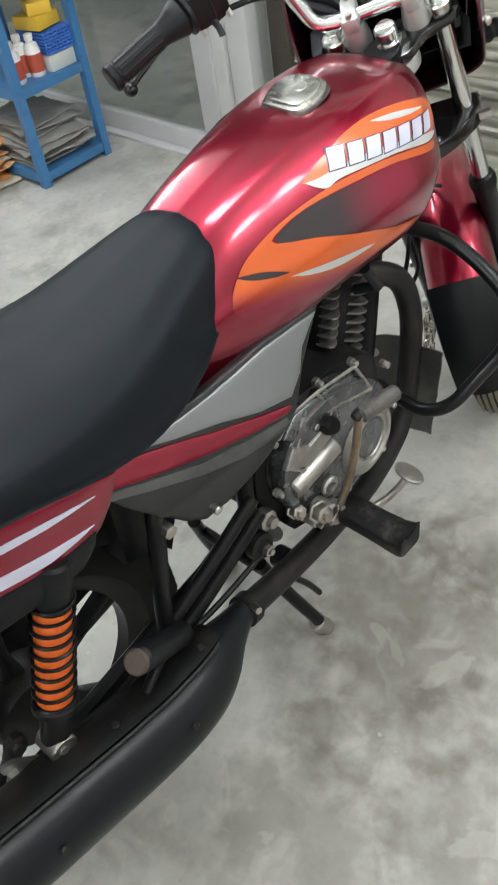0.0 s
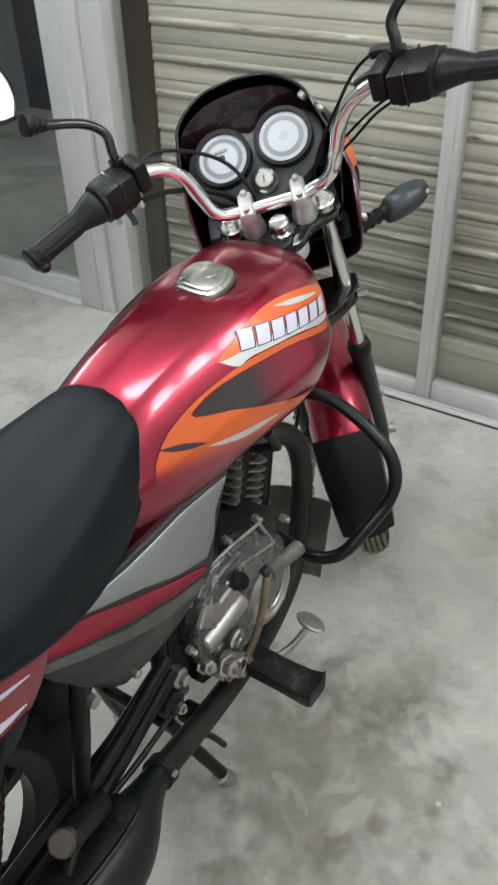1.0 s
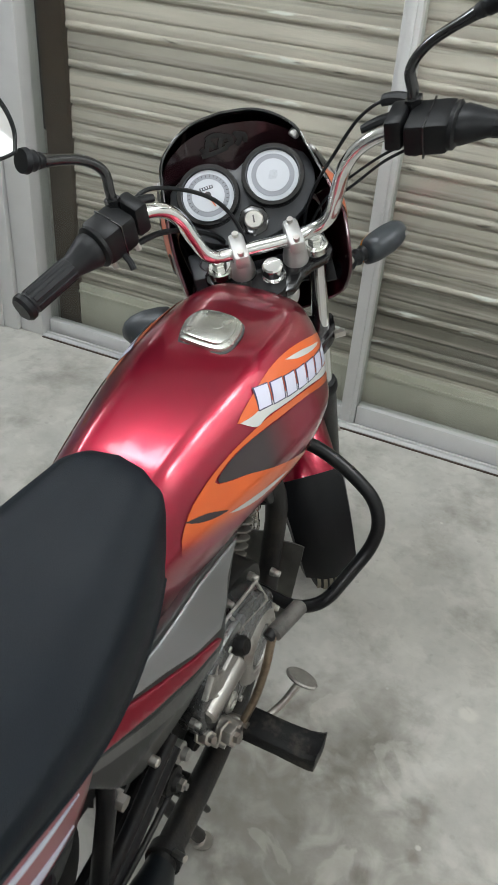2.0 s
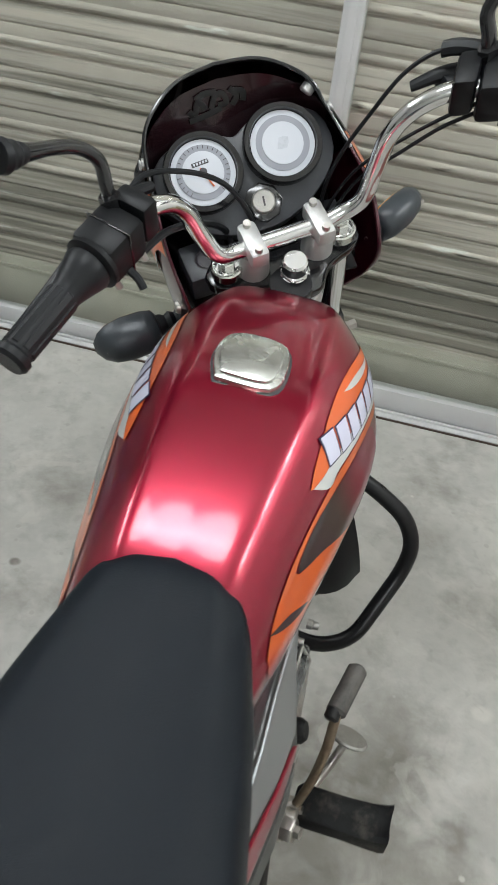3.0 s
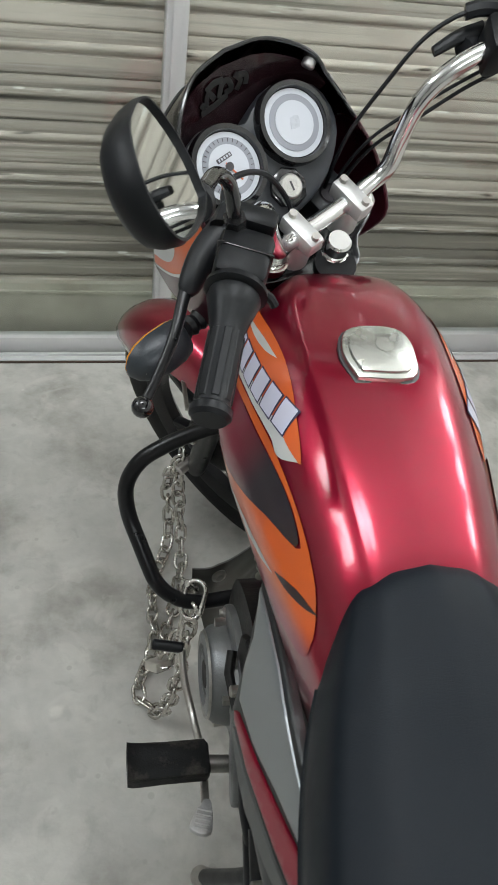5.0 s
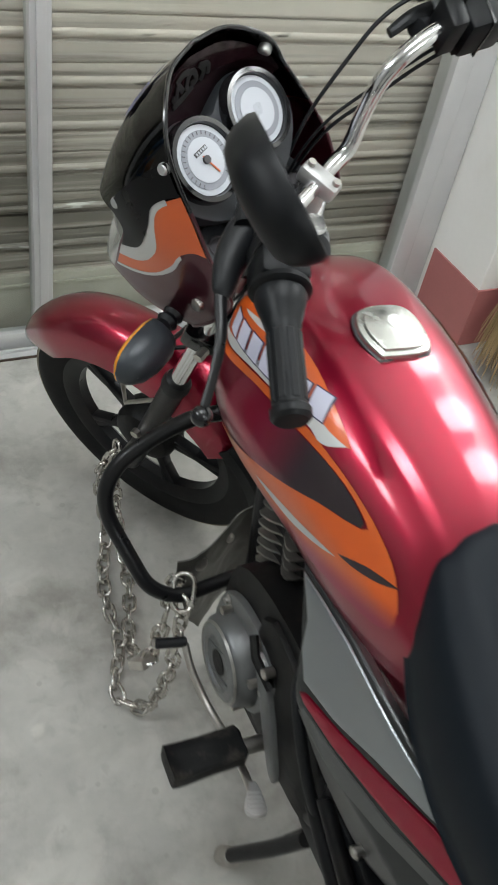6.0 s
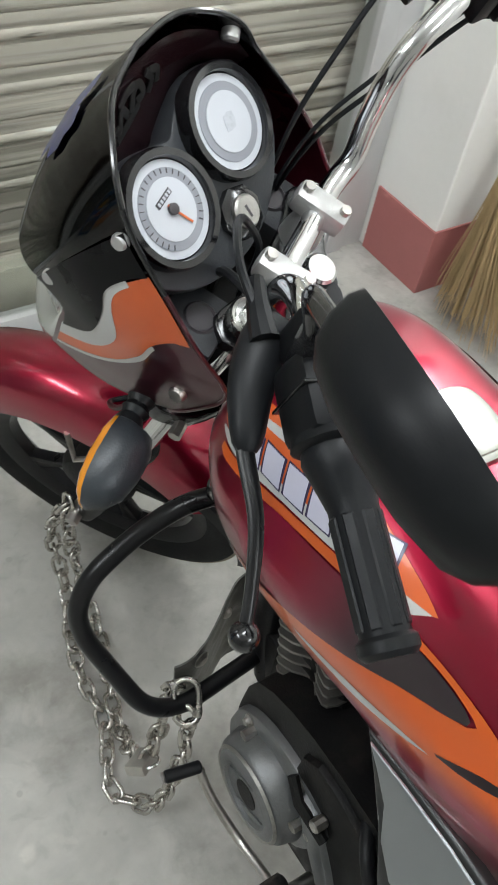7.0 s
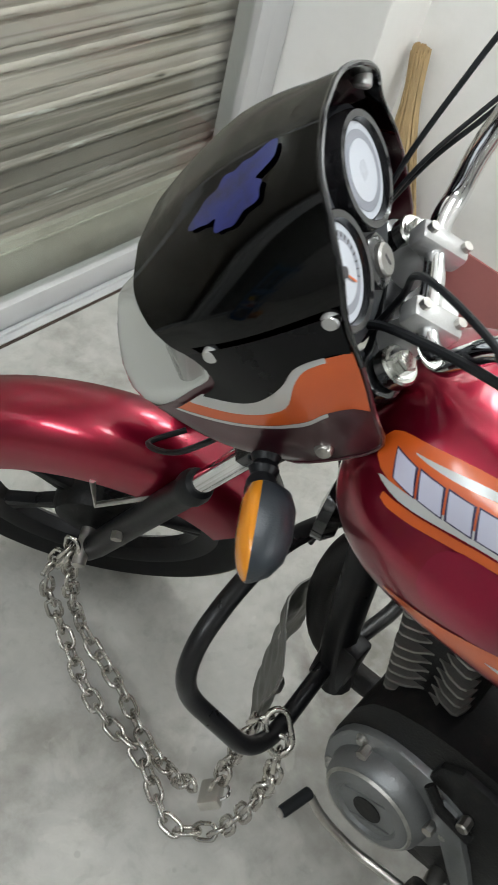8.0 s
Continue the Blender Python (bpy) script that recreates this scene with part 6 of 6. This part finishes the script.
part("oil_filler", lathe([(0, 0), (0.016, 0), (0.016, 0.02), (0.012, 0.026), (0, 0.026)], at((0.135, -0.352, 0.520), (1, 0, 0.4)), 10), ENGBLK, rc)
part("lower_casting", plate([(-0.19, 0.385), (-0.16, 0.37), (-0.17, 0.335), (-0.30, 0.30), (-0.42, 0.325), (-0.42, 0.36), (-0.33, 0.345), (-0.26, 0.35)], 0.022, lambda a, b, d: (0.098 + d, a, b), 2, 0.005), ENGBLK, rc)
# left side: magneto cover and sprocket cover
lc = part("sprocket_cover", plate([(-0.28, 0.34), (-0.27, 0.53), (-0.36, 0.545), (-0.44, 0.50), (-0.50, 0.43), (-0.50, 0.36), (-0.42, 0.33)], 0.022, lambda a, b, d: (-0.088 - d, a, b), 3, 0.006), ENGBLK, bike, "oily black sprocket cover")
mg = at((-0.100, -0.241, 0.393), (-1, 0, 0))
mag = part("magneto_cover", lathe([(0.074, 0), (0.074, 0.014), (0.069, 0.034), (0.060, 0.043), (0.044, 0.046), (0.040, 0.042), (0.0, 0.042)], mg, 44), MAGNETO, bike, "round grey magneto cover")
part("magneto_recess", lathe([(0.020, 0.0422), (0.020, 0.0432), (0, 0.0434)], mg, 28), ENGBLK, mag)
part("case_shoulder", plate([(-0.150, 0.395), (-0.165, 0.455), (-0.215, 0.492), (-0.30, 0.497), (-0.345, 0.470), (-0.335, 0.40), (-0.30, 0.335), (-0.21, 0.315), (-0.165, 0.335)], 0.026, lambda a, b, d: (-0.086 - d, a, b), 3, 0.006), MAGNETO, bike, "grey cast engine side")
for yy, zz in ((-0.185, 0.462), (-0.285, 0.487), (-0.325, 0.43), (-0.17, 0.36)):
    part("case_bolt", lathe([(0, 0.008), (0.005, 0.008), (0.006, 0.004), (0.0085, 0.002), (0.0085, 0)], at((-0.112, yy, zz), (-1, 0, 0)), 10), CASTING, mag)
for off in (-0.024, 0.024):
    part("magneto_rib", box((-0.03, off - 0.0012, 0.041), (0.03, off + 0.0012, 0.044), 0.0008, mg @ Matrix.Rotation(0.5, 4, "Z"), 1), MAGNETO, mag)
part("magneto_lip", lathe([(0.058, 0.0425), (0.061, 0.0445), (0.064, 0.041)], mg, 44), CASTING, mag)
for q in (0.5, 2.2, 4.0, 5.3):
    part("cover_bolt", rod(mg @ Vector((0.076 * math.cos(q), 0.076 * math.sin(q), 0.004)), mg @ Vector((0.076 * math.cos(q), 0.076 * math.sin(q), 0.028)), 0.0075, 6), STEEL, mag)
part("cover_strap", plate([(-0.285, 0.475), (-0.32, 0.485), (-0.41, 0.345), (-0.395, 0.33), (-0.36, 0.37)], 0.016, lambda a, b, d: (-0.104 - d, a, b), 2, 0.005), MAGNETO, lc, "grey casting strap")
part("strap_bolt", rod((-0.11, -0.33, 0.49), (-0.128, -0.33, 0.49), 0.008, 10, 0.002), STEEL, lc)
part("cable_lever", tube([(-0.118, -0.345, 0.47), (-0.124, -0.30, 0.485), (-0.118, -0.275, 0.50)], 0.007, 8), ENGBLK, lc)
tubes("breather_hose", [(-0.09, -0.36, 0.55), (-0.12, -0.40, 0.54), (-0.125, -0.47, 0.47), (-0.11, -0.52, 0.40)], 0.008, RUBBER)
part("carburettor", box((-0.05, -0.42, 0.58), (0.05, -0.30, 0.68), 0.015), ENGBLK, bike, "black carburettor")
part("air_box", box((-0.085, -0.62, 0.50), (0.085, -0.43, 0.68), 0.02), PLASTIC, bike, "black air box")
part("battery_tray", box((-0.09, -0.72, 0.50), (0.09, -0.62, 0.66), 0.015), PLASTIC, bike)
part("engine_bracket", box((-0.02, -0.115, 0.33), (0.02, -0.06, 0.44), 0.006), FRAMEB, bike)
part("horn", lathe([(0, 0), (0.03, 0.0), (0.042, 0.012), (0.042, 0.025), (0.0, 0.03)], at((-0.05, -0.02, 0.70), (-0.3, 1, 0)), 24), GLOSS, bike)

# exhaust
tubes("exhaust_header", [(0.02, -0.14, 0.62), (0.04, -0.09, 0.615), (0.055, -0.035, 0.575), (0.06, -0.005, 0.49), (0.06, -0.005, 0.38), (0.075, -0.05, 0.27), (0.10, -0.18, 0.235), (0.13, -0.34, 0.268), (0.145, -0.47, 0.292), (0.16, -0.595, 0.325), (0.168, -0.635, 0.325)], 0.021, HEADER, "dull brown-black exhaust header pipe", 6, 16)
MUF = [(-0.60, 0.160, 0.325, 0.022), (-0.63, 0.167, 0.324, 0.030), (-0.67, 0.177, 0.320, 0.045), (-0.72, 0.186, 0.318, 0.055), (-0.80, 0.191, 0.324, 0.059), (-0.95, 0.194, 0.354, 0.060), (-1.12, 0.198, 0.396, 0.060), (-1.25, 0.20, 0.430, 0.054), (-1.30, 0.20, 0.442, 0.03)]
MUFT = [(-y, x, z, r) for y, x, z, r in MUF]
muf_rows = [(0.60 + 0.70 * k / 44, *lerp_table(MUFT, 0.60 + 0.70 * k / 44)) for k in range(45)]
muf = part("muffler", loft([[Vector((x + r * math.cos(q * math.tau / 32), -y, z + 1.06 * r * math.sin(q * math.tau / 32))) for q in range(32)] for y, x, z, r in muf_rows]), EXHAUST, bike, "long black exhaust muffler", 60)


def muf_shell(t, lift, q):
    x, z, r = lerp_table(MUFT, t)
    return Vector((x + (r + lift) * math.cos(q), -t, z + (1.06 * r + lift) * math.sin(q)))


sh = []
for k in range(29):
    t = 0.665 + 0.56 * k / 28
    angs = [radians(155 - 78 * j / 14) for j in range(15)]
    sh.append([muf_shell(t, 0.007, q) for q in angs] + [muf_shell(t, 0.002, q) for q in angs[::-1]])
part("heat_shield", loft(sh), ENGBLK, muf, "matt black muffler heat shield", 45)
part("shield_seam", tube([muf_shell(0.675 + 0.55 * k / 28, 0.0035, radians(73)) for k in range(29)], 0.0038, 8), BLACKST, muf, "black seam of the heat shield")
for t, q in ((0.70, 90), (0.86, 92), (1.08, 90), (1.0, 22), (0.78, 26)):
    c0, d = muf_shell(t, 0.004 if q > 50 else -0.001, radians(q)), Vector((math.cos(radians(q)), 0, math.sin(radians(q))))
    part("shield_bolt", rod(c0, c0 + d * 0.007, 0.006, 8, 0.0015), HEADER, muf)
part("muffler_clamp", lathe([(0.021, -0.012), (0.027, -0.010), (0.027, 0.010), (0.021, 0.012)], at((0.158, -0.585, 0.322), (0.11, -0.95, 0.24)), 24), HEADER, muf)
part("clamp_bolt", rod((0.172, -0.585, 0.345), (0.192, -0.590, 0.352), 0.006, 6), STEEL, muf)
tubes("muffler_bracket", [(0.14, -0.70, 0.385), (0.165, -0.76, 0.40), (0.18, -0.80, 0.39)], 0.008, FRAMEB, "black muffler bracket", parent=muf)

# controls by the feet
for side in (1, -1):
    y0 = -0.355
    k, curl = (1.0, 1.0) if side > 0 else (0.86, 0.15)
    secs = []
    for x, hw, low, high, lip in ((0.17, 0.020, -0.014, 0.012, 0), (0.176, 0.025, -0.017, 0.016, 0), (0.24, 0.025, -0.017, 0.015, 0), (0.275, 0.026, -0.018, 0.015, 0.002), (0.293, 0.026, -0.018, 0.017, 0.007), (0.300, 0.025, -0.016, 0.020, 0.012)):
        lip *= curl
        ring = [(-hw, low + 0.006), (-hw + 0.007, low), (hw - 0.007, low), (hw, low + 0.006), (hw, high - 0.004 + lip), (hw - 0.006, high + lip), (hw * 0.3, high - 0.002), (-hw * 0.3, high - 0.003), (-hw + 0.006, high + lip * 0.4), (-hw, high - 0.004 + lip * 0.4)]
        secs.append([Vector((side * x * k, y0 + a, 0.36 + c)) for a, c in ring])
    fp = part("footpeg", loft(secs), PEGRUB, bike, "black rubber footpeg with worn end", 50)
    part("peg_bracket", rod((side * 0.06, y0, 0.335), (side * 0.175, y0, 0.352), 0.012, 12), STEEL, fp)
kick = tubes("kick_lever", [(0.172, -0.366, 0.372), (0.184, -0.356, 0.43), (0.19, -0.345, 0.49), (0.19, -0.335, 0.54), (0.189, -0.325, 0.552)], 0.0066, RUSTY, "dull steel kick-start lever")
part("kick_boss", rod((0.14, -0.392, 0.378), (0.178, -0.392, 0.378), 0.018, 12, 0.004), STEEL, kick)
for place, d, r, h in (((0.158, -0.405, 0.385), (1, -0.2, 0.3), 0.017, 0.03), ((0.162, -0.372, 0.365), (1, 0.1, 0.5), 0.012, 0.024), ((0.13, -0.43, 0.392), (1, -0.3, 0.5), 0.013, 0.03), ((0.12, -0.398, 0.345), (1, 0, -0.1), 0.011, 0.04)):
    part("linkage_nut", lathe([(0, h), (r * 0.5, h), (r * 0.55, h * 0.75), (r * 0.9, h * 0.72), (r, h * 0.64), (r, h * 0.2), (r * 1.2, h * 0.15), (r * 1.2, 0), (0, 0)], at(place, d), 6), STEEL, kick)
part("kick_clamp", box((-0.012, -0.018, -0.012), (0.012, 0.018, 0.012), 0.004, Matrix.Translation((0.168, -0.375, 0.362)) @ pose(0, 0, 0, 30)), STEEL, kick)
part("kick_pedal", rod((0.188, -0.330, 0.548), (0.205, -0.258, 0.556), 0.0132, 16, 0.004), WORN, kick, "grey worn rubber kick pedal")
part("kick_stub", rod((0.184, -0.338, 0.545), (0.188, -0.322, 0.552), 0.010, 12, 0.003), HEADER, kick)
bp = tubes("brake_pedal", [(0.16, -0.38, 0.335), (0.185, -0.32, 0.325), (0.205, -0.28, 0.335), (0.222, -0.25, 0.37)], 0.0065, STEEL, "steel brake pedal with round pad")
part("pedal_pad", lathe([(0, -0.004), (0.024, -0.004), (0.026, 0.0), (0.024, 0.003), (0, 0.004)], at((0.224, -0.247, 0.38), (0.1, 0.35, 1)) @ Matrix.Diagonal((1.15, 0.8, 1, 1)), 24), CASTING, bp)
gl = tubes("gear_lever", [(-0.158, -0.425, 0.352), (-0.152, -0.37, 0.335), (-0.15, -0.31, 0.315), (-0.155, -0.26, 0.31), (-0.165, -0.21, 0.335), (-0.168, -0.178, 0.362)], 0.006, STEEL, "thin steel heel-and-toe gear lever")
part("toe_cap", rod((-0.2125, -0.166, 0.364), (-0.216, -0.165, 0.364), 0.0075, 12, 0.0015), STEEL, gl)
part("toe_rubber", rod((-0.165, -0.176, 0.364), (-0.212, -0.166, 0.364), 0.0085, 12, 0.002), RUBBER, gl)
HEEL = Matrix.Translation((-0.163, -0.436, 0.362)) @ pose(0, 0, 0, -14, 0, -18)
pad = part("heel_pad", plate([(-0.004, 0.026), (0.006, 0.026), (0.014, -0.008), (0.013, -0.022), (0, -0.027), (-0.013, -0.022), (-0.014, -0.008)], 0.006, lambda a, b, d: HEEL @ Vector((a, b, d)), 3, 0.002), CLAMPA, gl)
for k in range(5):
    part("pad_rib", box((-0.010, -0.021 + k * 0.007, 0.0055), (0.010, -0.018 + k * 0.007, 0.0075), 0.0008, HEEL, 1), CLAMPA, pad)

# brake linkage behind the right cover and at the hub
def knob(name, place, r, h, material, seg=14):
    return part(name, lathe([(0, h), (r * 0.55, h), (r * 0.62, h * 0.7), (r, h * 0.62), (r, 0), (0, 0)], at(place, (1, 0, 0.1)), seg), material, bike)


knob("brake_pivot", (0.105, -0.48, 0.405), 0.017, 0.03, CASTING)
knob("brake_pivot", (0.11, -0.504, 0.366), 0.024, 0.026, HEADER)
knob("brake_pivot_bolt", (0.134, -0.504, 0.369), 0.010, 0.014, STEEL, 6)
knob("stand_pivot", (0.10, -0.45, 0.275), 0.02, 0.03, HEADER)
tubes("brake_rod", [(0.125, -0.51, 0.352), (0.132, -0.64, 0.345), (0.135, -0.80, 0.362), (0.138, -0.985, 0.392)], 0.0048, HEADER, "thin steel brake rod")
knob("rod_nut", (0.132, -0.985, 0.392), 0.013, 0.022, CASTING, 6)
knob("shock_bolt", (0.158, -0.927, 0.421), 0.012, 0.018, CASTING, 6)
knob("hub_nut", (0.118, -0.963, 0.432), 0.015, 0.02, HEADER, 8)
part("brake_arm", plate([(-0.94, 0.33), (-0.925, 0.34), (-0.975, 0.41), (-0.995, 0.405)], 0.008, lambda a, b, d: (0.122 + d, a, b), 2, 0.002), CASTING, bike, "steel brake arm")
tubes("stand_spring", [(0.12, -0.46, 0.25), (0.132, -0.42, 0.19), (0.138, -0.395, 0.14)], 0.006, HEADER)

# cables and hoses
def cable(pts, r=0.0032, material=RUBBER, name="cable"):
    bm = tube(smooth_path(pts, 7), r, 8)
    return spart(name, bm, material)


cable([(-0.185, 0.045, 0.158), (-0.15, 0.075, 0.15), (-0.09, 0.09, 0.11), (-0.05, 0.085, 0.07), (-0.03, 0.06, 0.02), (-0.035, 0.05, -0.05)], 0.0034)
cable([(-0.19, -0.02, 0.145), (-0.15, 0.02, 0.115), (-0.10, 0.06, 0.06), (-0.06, 0.08, 0.0), (-0.05, 0.07, -0.08)], 0.0045)
cable([(0.200, 0.034, 0.186), (0.176, 0.058, 0.181), (0.150, 0.078, 0.150), (0.120, 0.086, 0.100), (0.092, 0.090, 0.050), (0.074, 0.086, 0.005), (0.066, 0.08, -0.06)], 0.0027)
cable([(0.195, -0.012, 0.146), (0.166, 0.010, 0.120), (0.136, 0.034, 0.078), (0.108, 0.058, 0.036), (0.086, 0.068, -0.01), (0.07, 0.07, -0.07)], 0.0024)
cable([(0.195, -0.004, 0.150), (0.164, 0.018, 0.124), (0.132, 0.044, 0.084), (0.103, 0.066, 0.042), (0.080, 0.074, -0.006), (0.055, 0.07, -0.07)], 0.0022)
cable([(0.21, 0.024, 0.187), (0.190, 0.046, 0.187), (0.177, 0.057, 0.183)], 0.0085)
cable([(-0.06, 0.06, -0.24), (-0.065, 0.085, -0.36), (-0.03, 0.10, -0.44), (0.0, 0.06, -0.42)], 0.004)
tubes("wiring", [(0.04, -0.02, 0.80), (0.05, -0.01, 0.70), (0.035, 0.02, 0.60), (0.02, 0.03, 0.52)], 0.004, RUBBER)
tubes("wiring", [(0.02, -0.01, 0.80), (0.03, 0.015, 0.66), (0.05, 0.03, 0.57), (0.02, 0.05, 0.50)], 0.004, RUBBER)

# the whole machine leans and turns a little on its stand
LEANM = Matrix(((0.9999, 0.00933, 0.01049, -0.0106), (-0.00953, 0.99976, 0.01985, -0.0254), (-0.0103, -0.01995, 0.99975, -0.0012), (0, 0, 0, 1)))
bike.matrix_world = LEANM @ Matrix.Translation(BASE["motorcycle"])

# ---- chain and padlock ----
chain = thing("security_chain", (-0.18, 0.05, 0), "heavy steel security chain hung on fork and guard", "chain")


def link_mesh(name, length, width, r):
    pts = []
    h = length / 2 - width / 2
    for k in range(9):
        a = -math.pi / 2 + math.pi * k / 8
        pts.append((h + math.cos(a) * width / 2, math.sin(a) * width / 2, 0))
    for k in range(9):
        a = math.pi / 2 + math.pi * k / 8
        pts.append((-h + math.cos(a) * width / 2, math.sin(a) * width / 2, 0))
    return finish(name, tube(pts, r, 7, True, up=(0, 0, 1)), CHAINM, 60)


LINK = link_mesh("link", 0.042, 0.0245, 0.0039)
BIG = link_mesh("big_link", 0.062, 0.033, 0.0046)


def lay_chain(pts, pitch, spin=0.0):
    P = smooth_path(pts, 24)
    d = [0.0]
    for a, b in zip(P, P[1:]):
        d.append(d[-1] + (b - a).length)
    n = int(d[-1] / pitch)
    rr = random.Random(len(pts))

    def on(s):
        for i in range(len(d) - 1):
            if d[i + 1] >= s:
                return P[i].lerp(P[i + 1], (s - d[i]) / max(1e-9, d[i + 1] - d[i]))
        return P[-1]
    for k in range(n):
        a, b = on(k * pitch), on((k + 1) * pitch)
        x = (b - a).normalized()
        side = Vector((0, 0, 1)).cross(x)
        side = side.normalized() if side.length > 0.1 else Vector((1, 0, 0))
        up = x.cross(side)
        q = (math.pi / 2 if k % 2 else 0.0) + 0.6 + spin + rr.uniform(-0.25, 0.25)
        yv = side * math.cos(q) + up * math.sin(q)
        zv = x.cross(yv)
        m = Matrix((x, yv, zv)).transposed().to_4x4()
        m.translation = (a + b) / 2
        low = 0.0123 * abs(yv.z) + 0.0041
        m.translation.z = max(m.translation.z, low)
        ob = new("link", LINK)
        ob.parent = chain
        ob.matrix_basis = Matrix.Translation(-BASE[chain.name]) @ m


lay_chain([(-0.118, 0.335, 0.262), (-0.140, 0.362, 0.17), (-0.135, 0.345, 0.07), (-0.140, 0.300, 0.02), (-0.168, 0.227, 0.012), (-0.186, 0.134, 0.012), (-0.183, 0.060, 0.012), (-0.208, -0.005, 0.012), (-0.228, -0.060, 0.012), (-0.20, -0.095, 0.014), (-0.185, -0.122, 0.05), (-0.168, -0.138, 0.17), (-0.159, -0.138, 0.30), (-0.152, -0.116, 0.38)], 0.0315)
lay_chain([(-0.118, 0.330, 0.285), (-0.122, 0.325, 0.18), (-0.112, 0.308, 0.07), (-0.112, 0.262, 0.014), (-0.132, 0.155, 0.012), (-0.158, 0.080, 0.014), (-0.170, 0.020, 0.025), (-0.182, -0.03, 0.07), (-0.186, -0.05, 0.115)], 0.0315, 0.8)
lay_chain([(-0.185, -0.085, 0.145), (-0.165, -0.078, 0.21), (-0.155, -0.078, 0.30), (-0.155, -0.082, 0.37), (-0.152, -0.1, 0.405)], 0.0315, 0.3)
long = Vector((0.016, 0.038, 0.039)).normalized()
face = Vector((-0.27, -0.31, 0.91))
wide = face.cross(long).normalized()
m = Matrix((long, wide, long.cross(wide))).transposed().to_4x4()
m.translation = (-0.151, -0.114, 0.381)
ob = new("large_link", BIG)
ob.parent = chain
ob.matrix_basis = Matrix.Translation(-BASE[chain.name]) @ m
lock = thing("padlock", (-0.19, -0.083, 0.14), "small steel and brass padlock on the chain", "padlock")
lm = Matrix.Translation((-0.191, -0.084, 0.152)) @ pose(0, 0, 0, 55, 20, 30)
part("body", box((-0.023, -0.009, -0.017), (0.023, 0.009, 0.017), 0.003, lm), BRASS, lock)
part("body_plate", box((-0.019, -0.0105, -0.013), (0.019, -0.009, 0.013), 0.0006, lm), ENGBLK, lock)
part("shackle", tube([lm @ Vector((0.013 * math.cos(a), 0, 0.016 + 0.014 * math.sin(a))) for a in [math.pi * k / 10 for k in range(11)]], 0.0028, 8), CHROME, lock)

# ---- shutter slats, last ----
shutter = thing("roller_shutter", (0, 1.115, 0.17), "closed galvanised roller shutter with dirty ribbed slats", "shutter", kind="structure")
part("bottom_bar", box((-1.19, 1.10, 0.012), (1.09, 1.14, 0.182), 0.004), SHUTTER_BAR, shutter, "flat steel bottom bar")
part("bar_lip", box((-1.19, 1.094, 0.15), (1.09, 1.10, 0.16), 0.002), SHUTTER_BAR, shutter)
# one slat: a proud rolled bead over an undercut joint, flat web, a low rib, flat web
PROFILE = [(0.009, -0.004), (0.009, 0.0), (0.003, 0.001), (-0.002, 0.003), (-0.0045, 0.008), (-0.0045, 0.014), (-0.002, 0.019), (0.002, 0.022), (0.0, 0.030), (-0.0005, 0.045), (0.0015, 0.0515), (0.0045, 0.0525), (0.0005, 0.054), (-0.0022, 0.060),
           (-0.0020, 0.066), (0.0002, 0.073), (0.001, 0.085), (0.0025, 0.098), (0.007, 0.100), (0.009, 0.1035)]
bm = bmesh.new()
for (ya, za), (yb, zb) in zip(PROFILE, PROFILE[1:]):
    bm.faces.new([bm.verts.new(p) for p in ((-1.185, ya, za), (1.085, ya, za), (1.085, yb, zb), (-1.185, yb, zb))])
bmesh.ops.remove_doubles(bm, verts=bm.verts, dist=1e-6)
bmesh.ops.solidify(bm, geom=bm.faces, thickness=0.0015)
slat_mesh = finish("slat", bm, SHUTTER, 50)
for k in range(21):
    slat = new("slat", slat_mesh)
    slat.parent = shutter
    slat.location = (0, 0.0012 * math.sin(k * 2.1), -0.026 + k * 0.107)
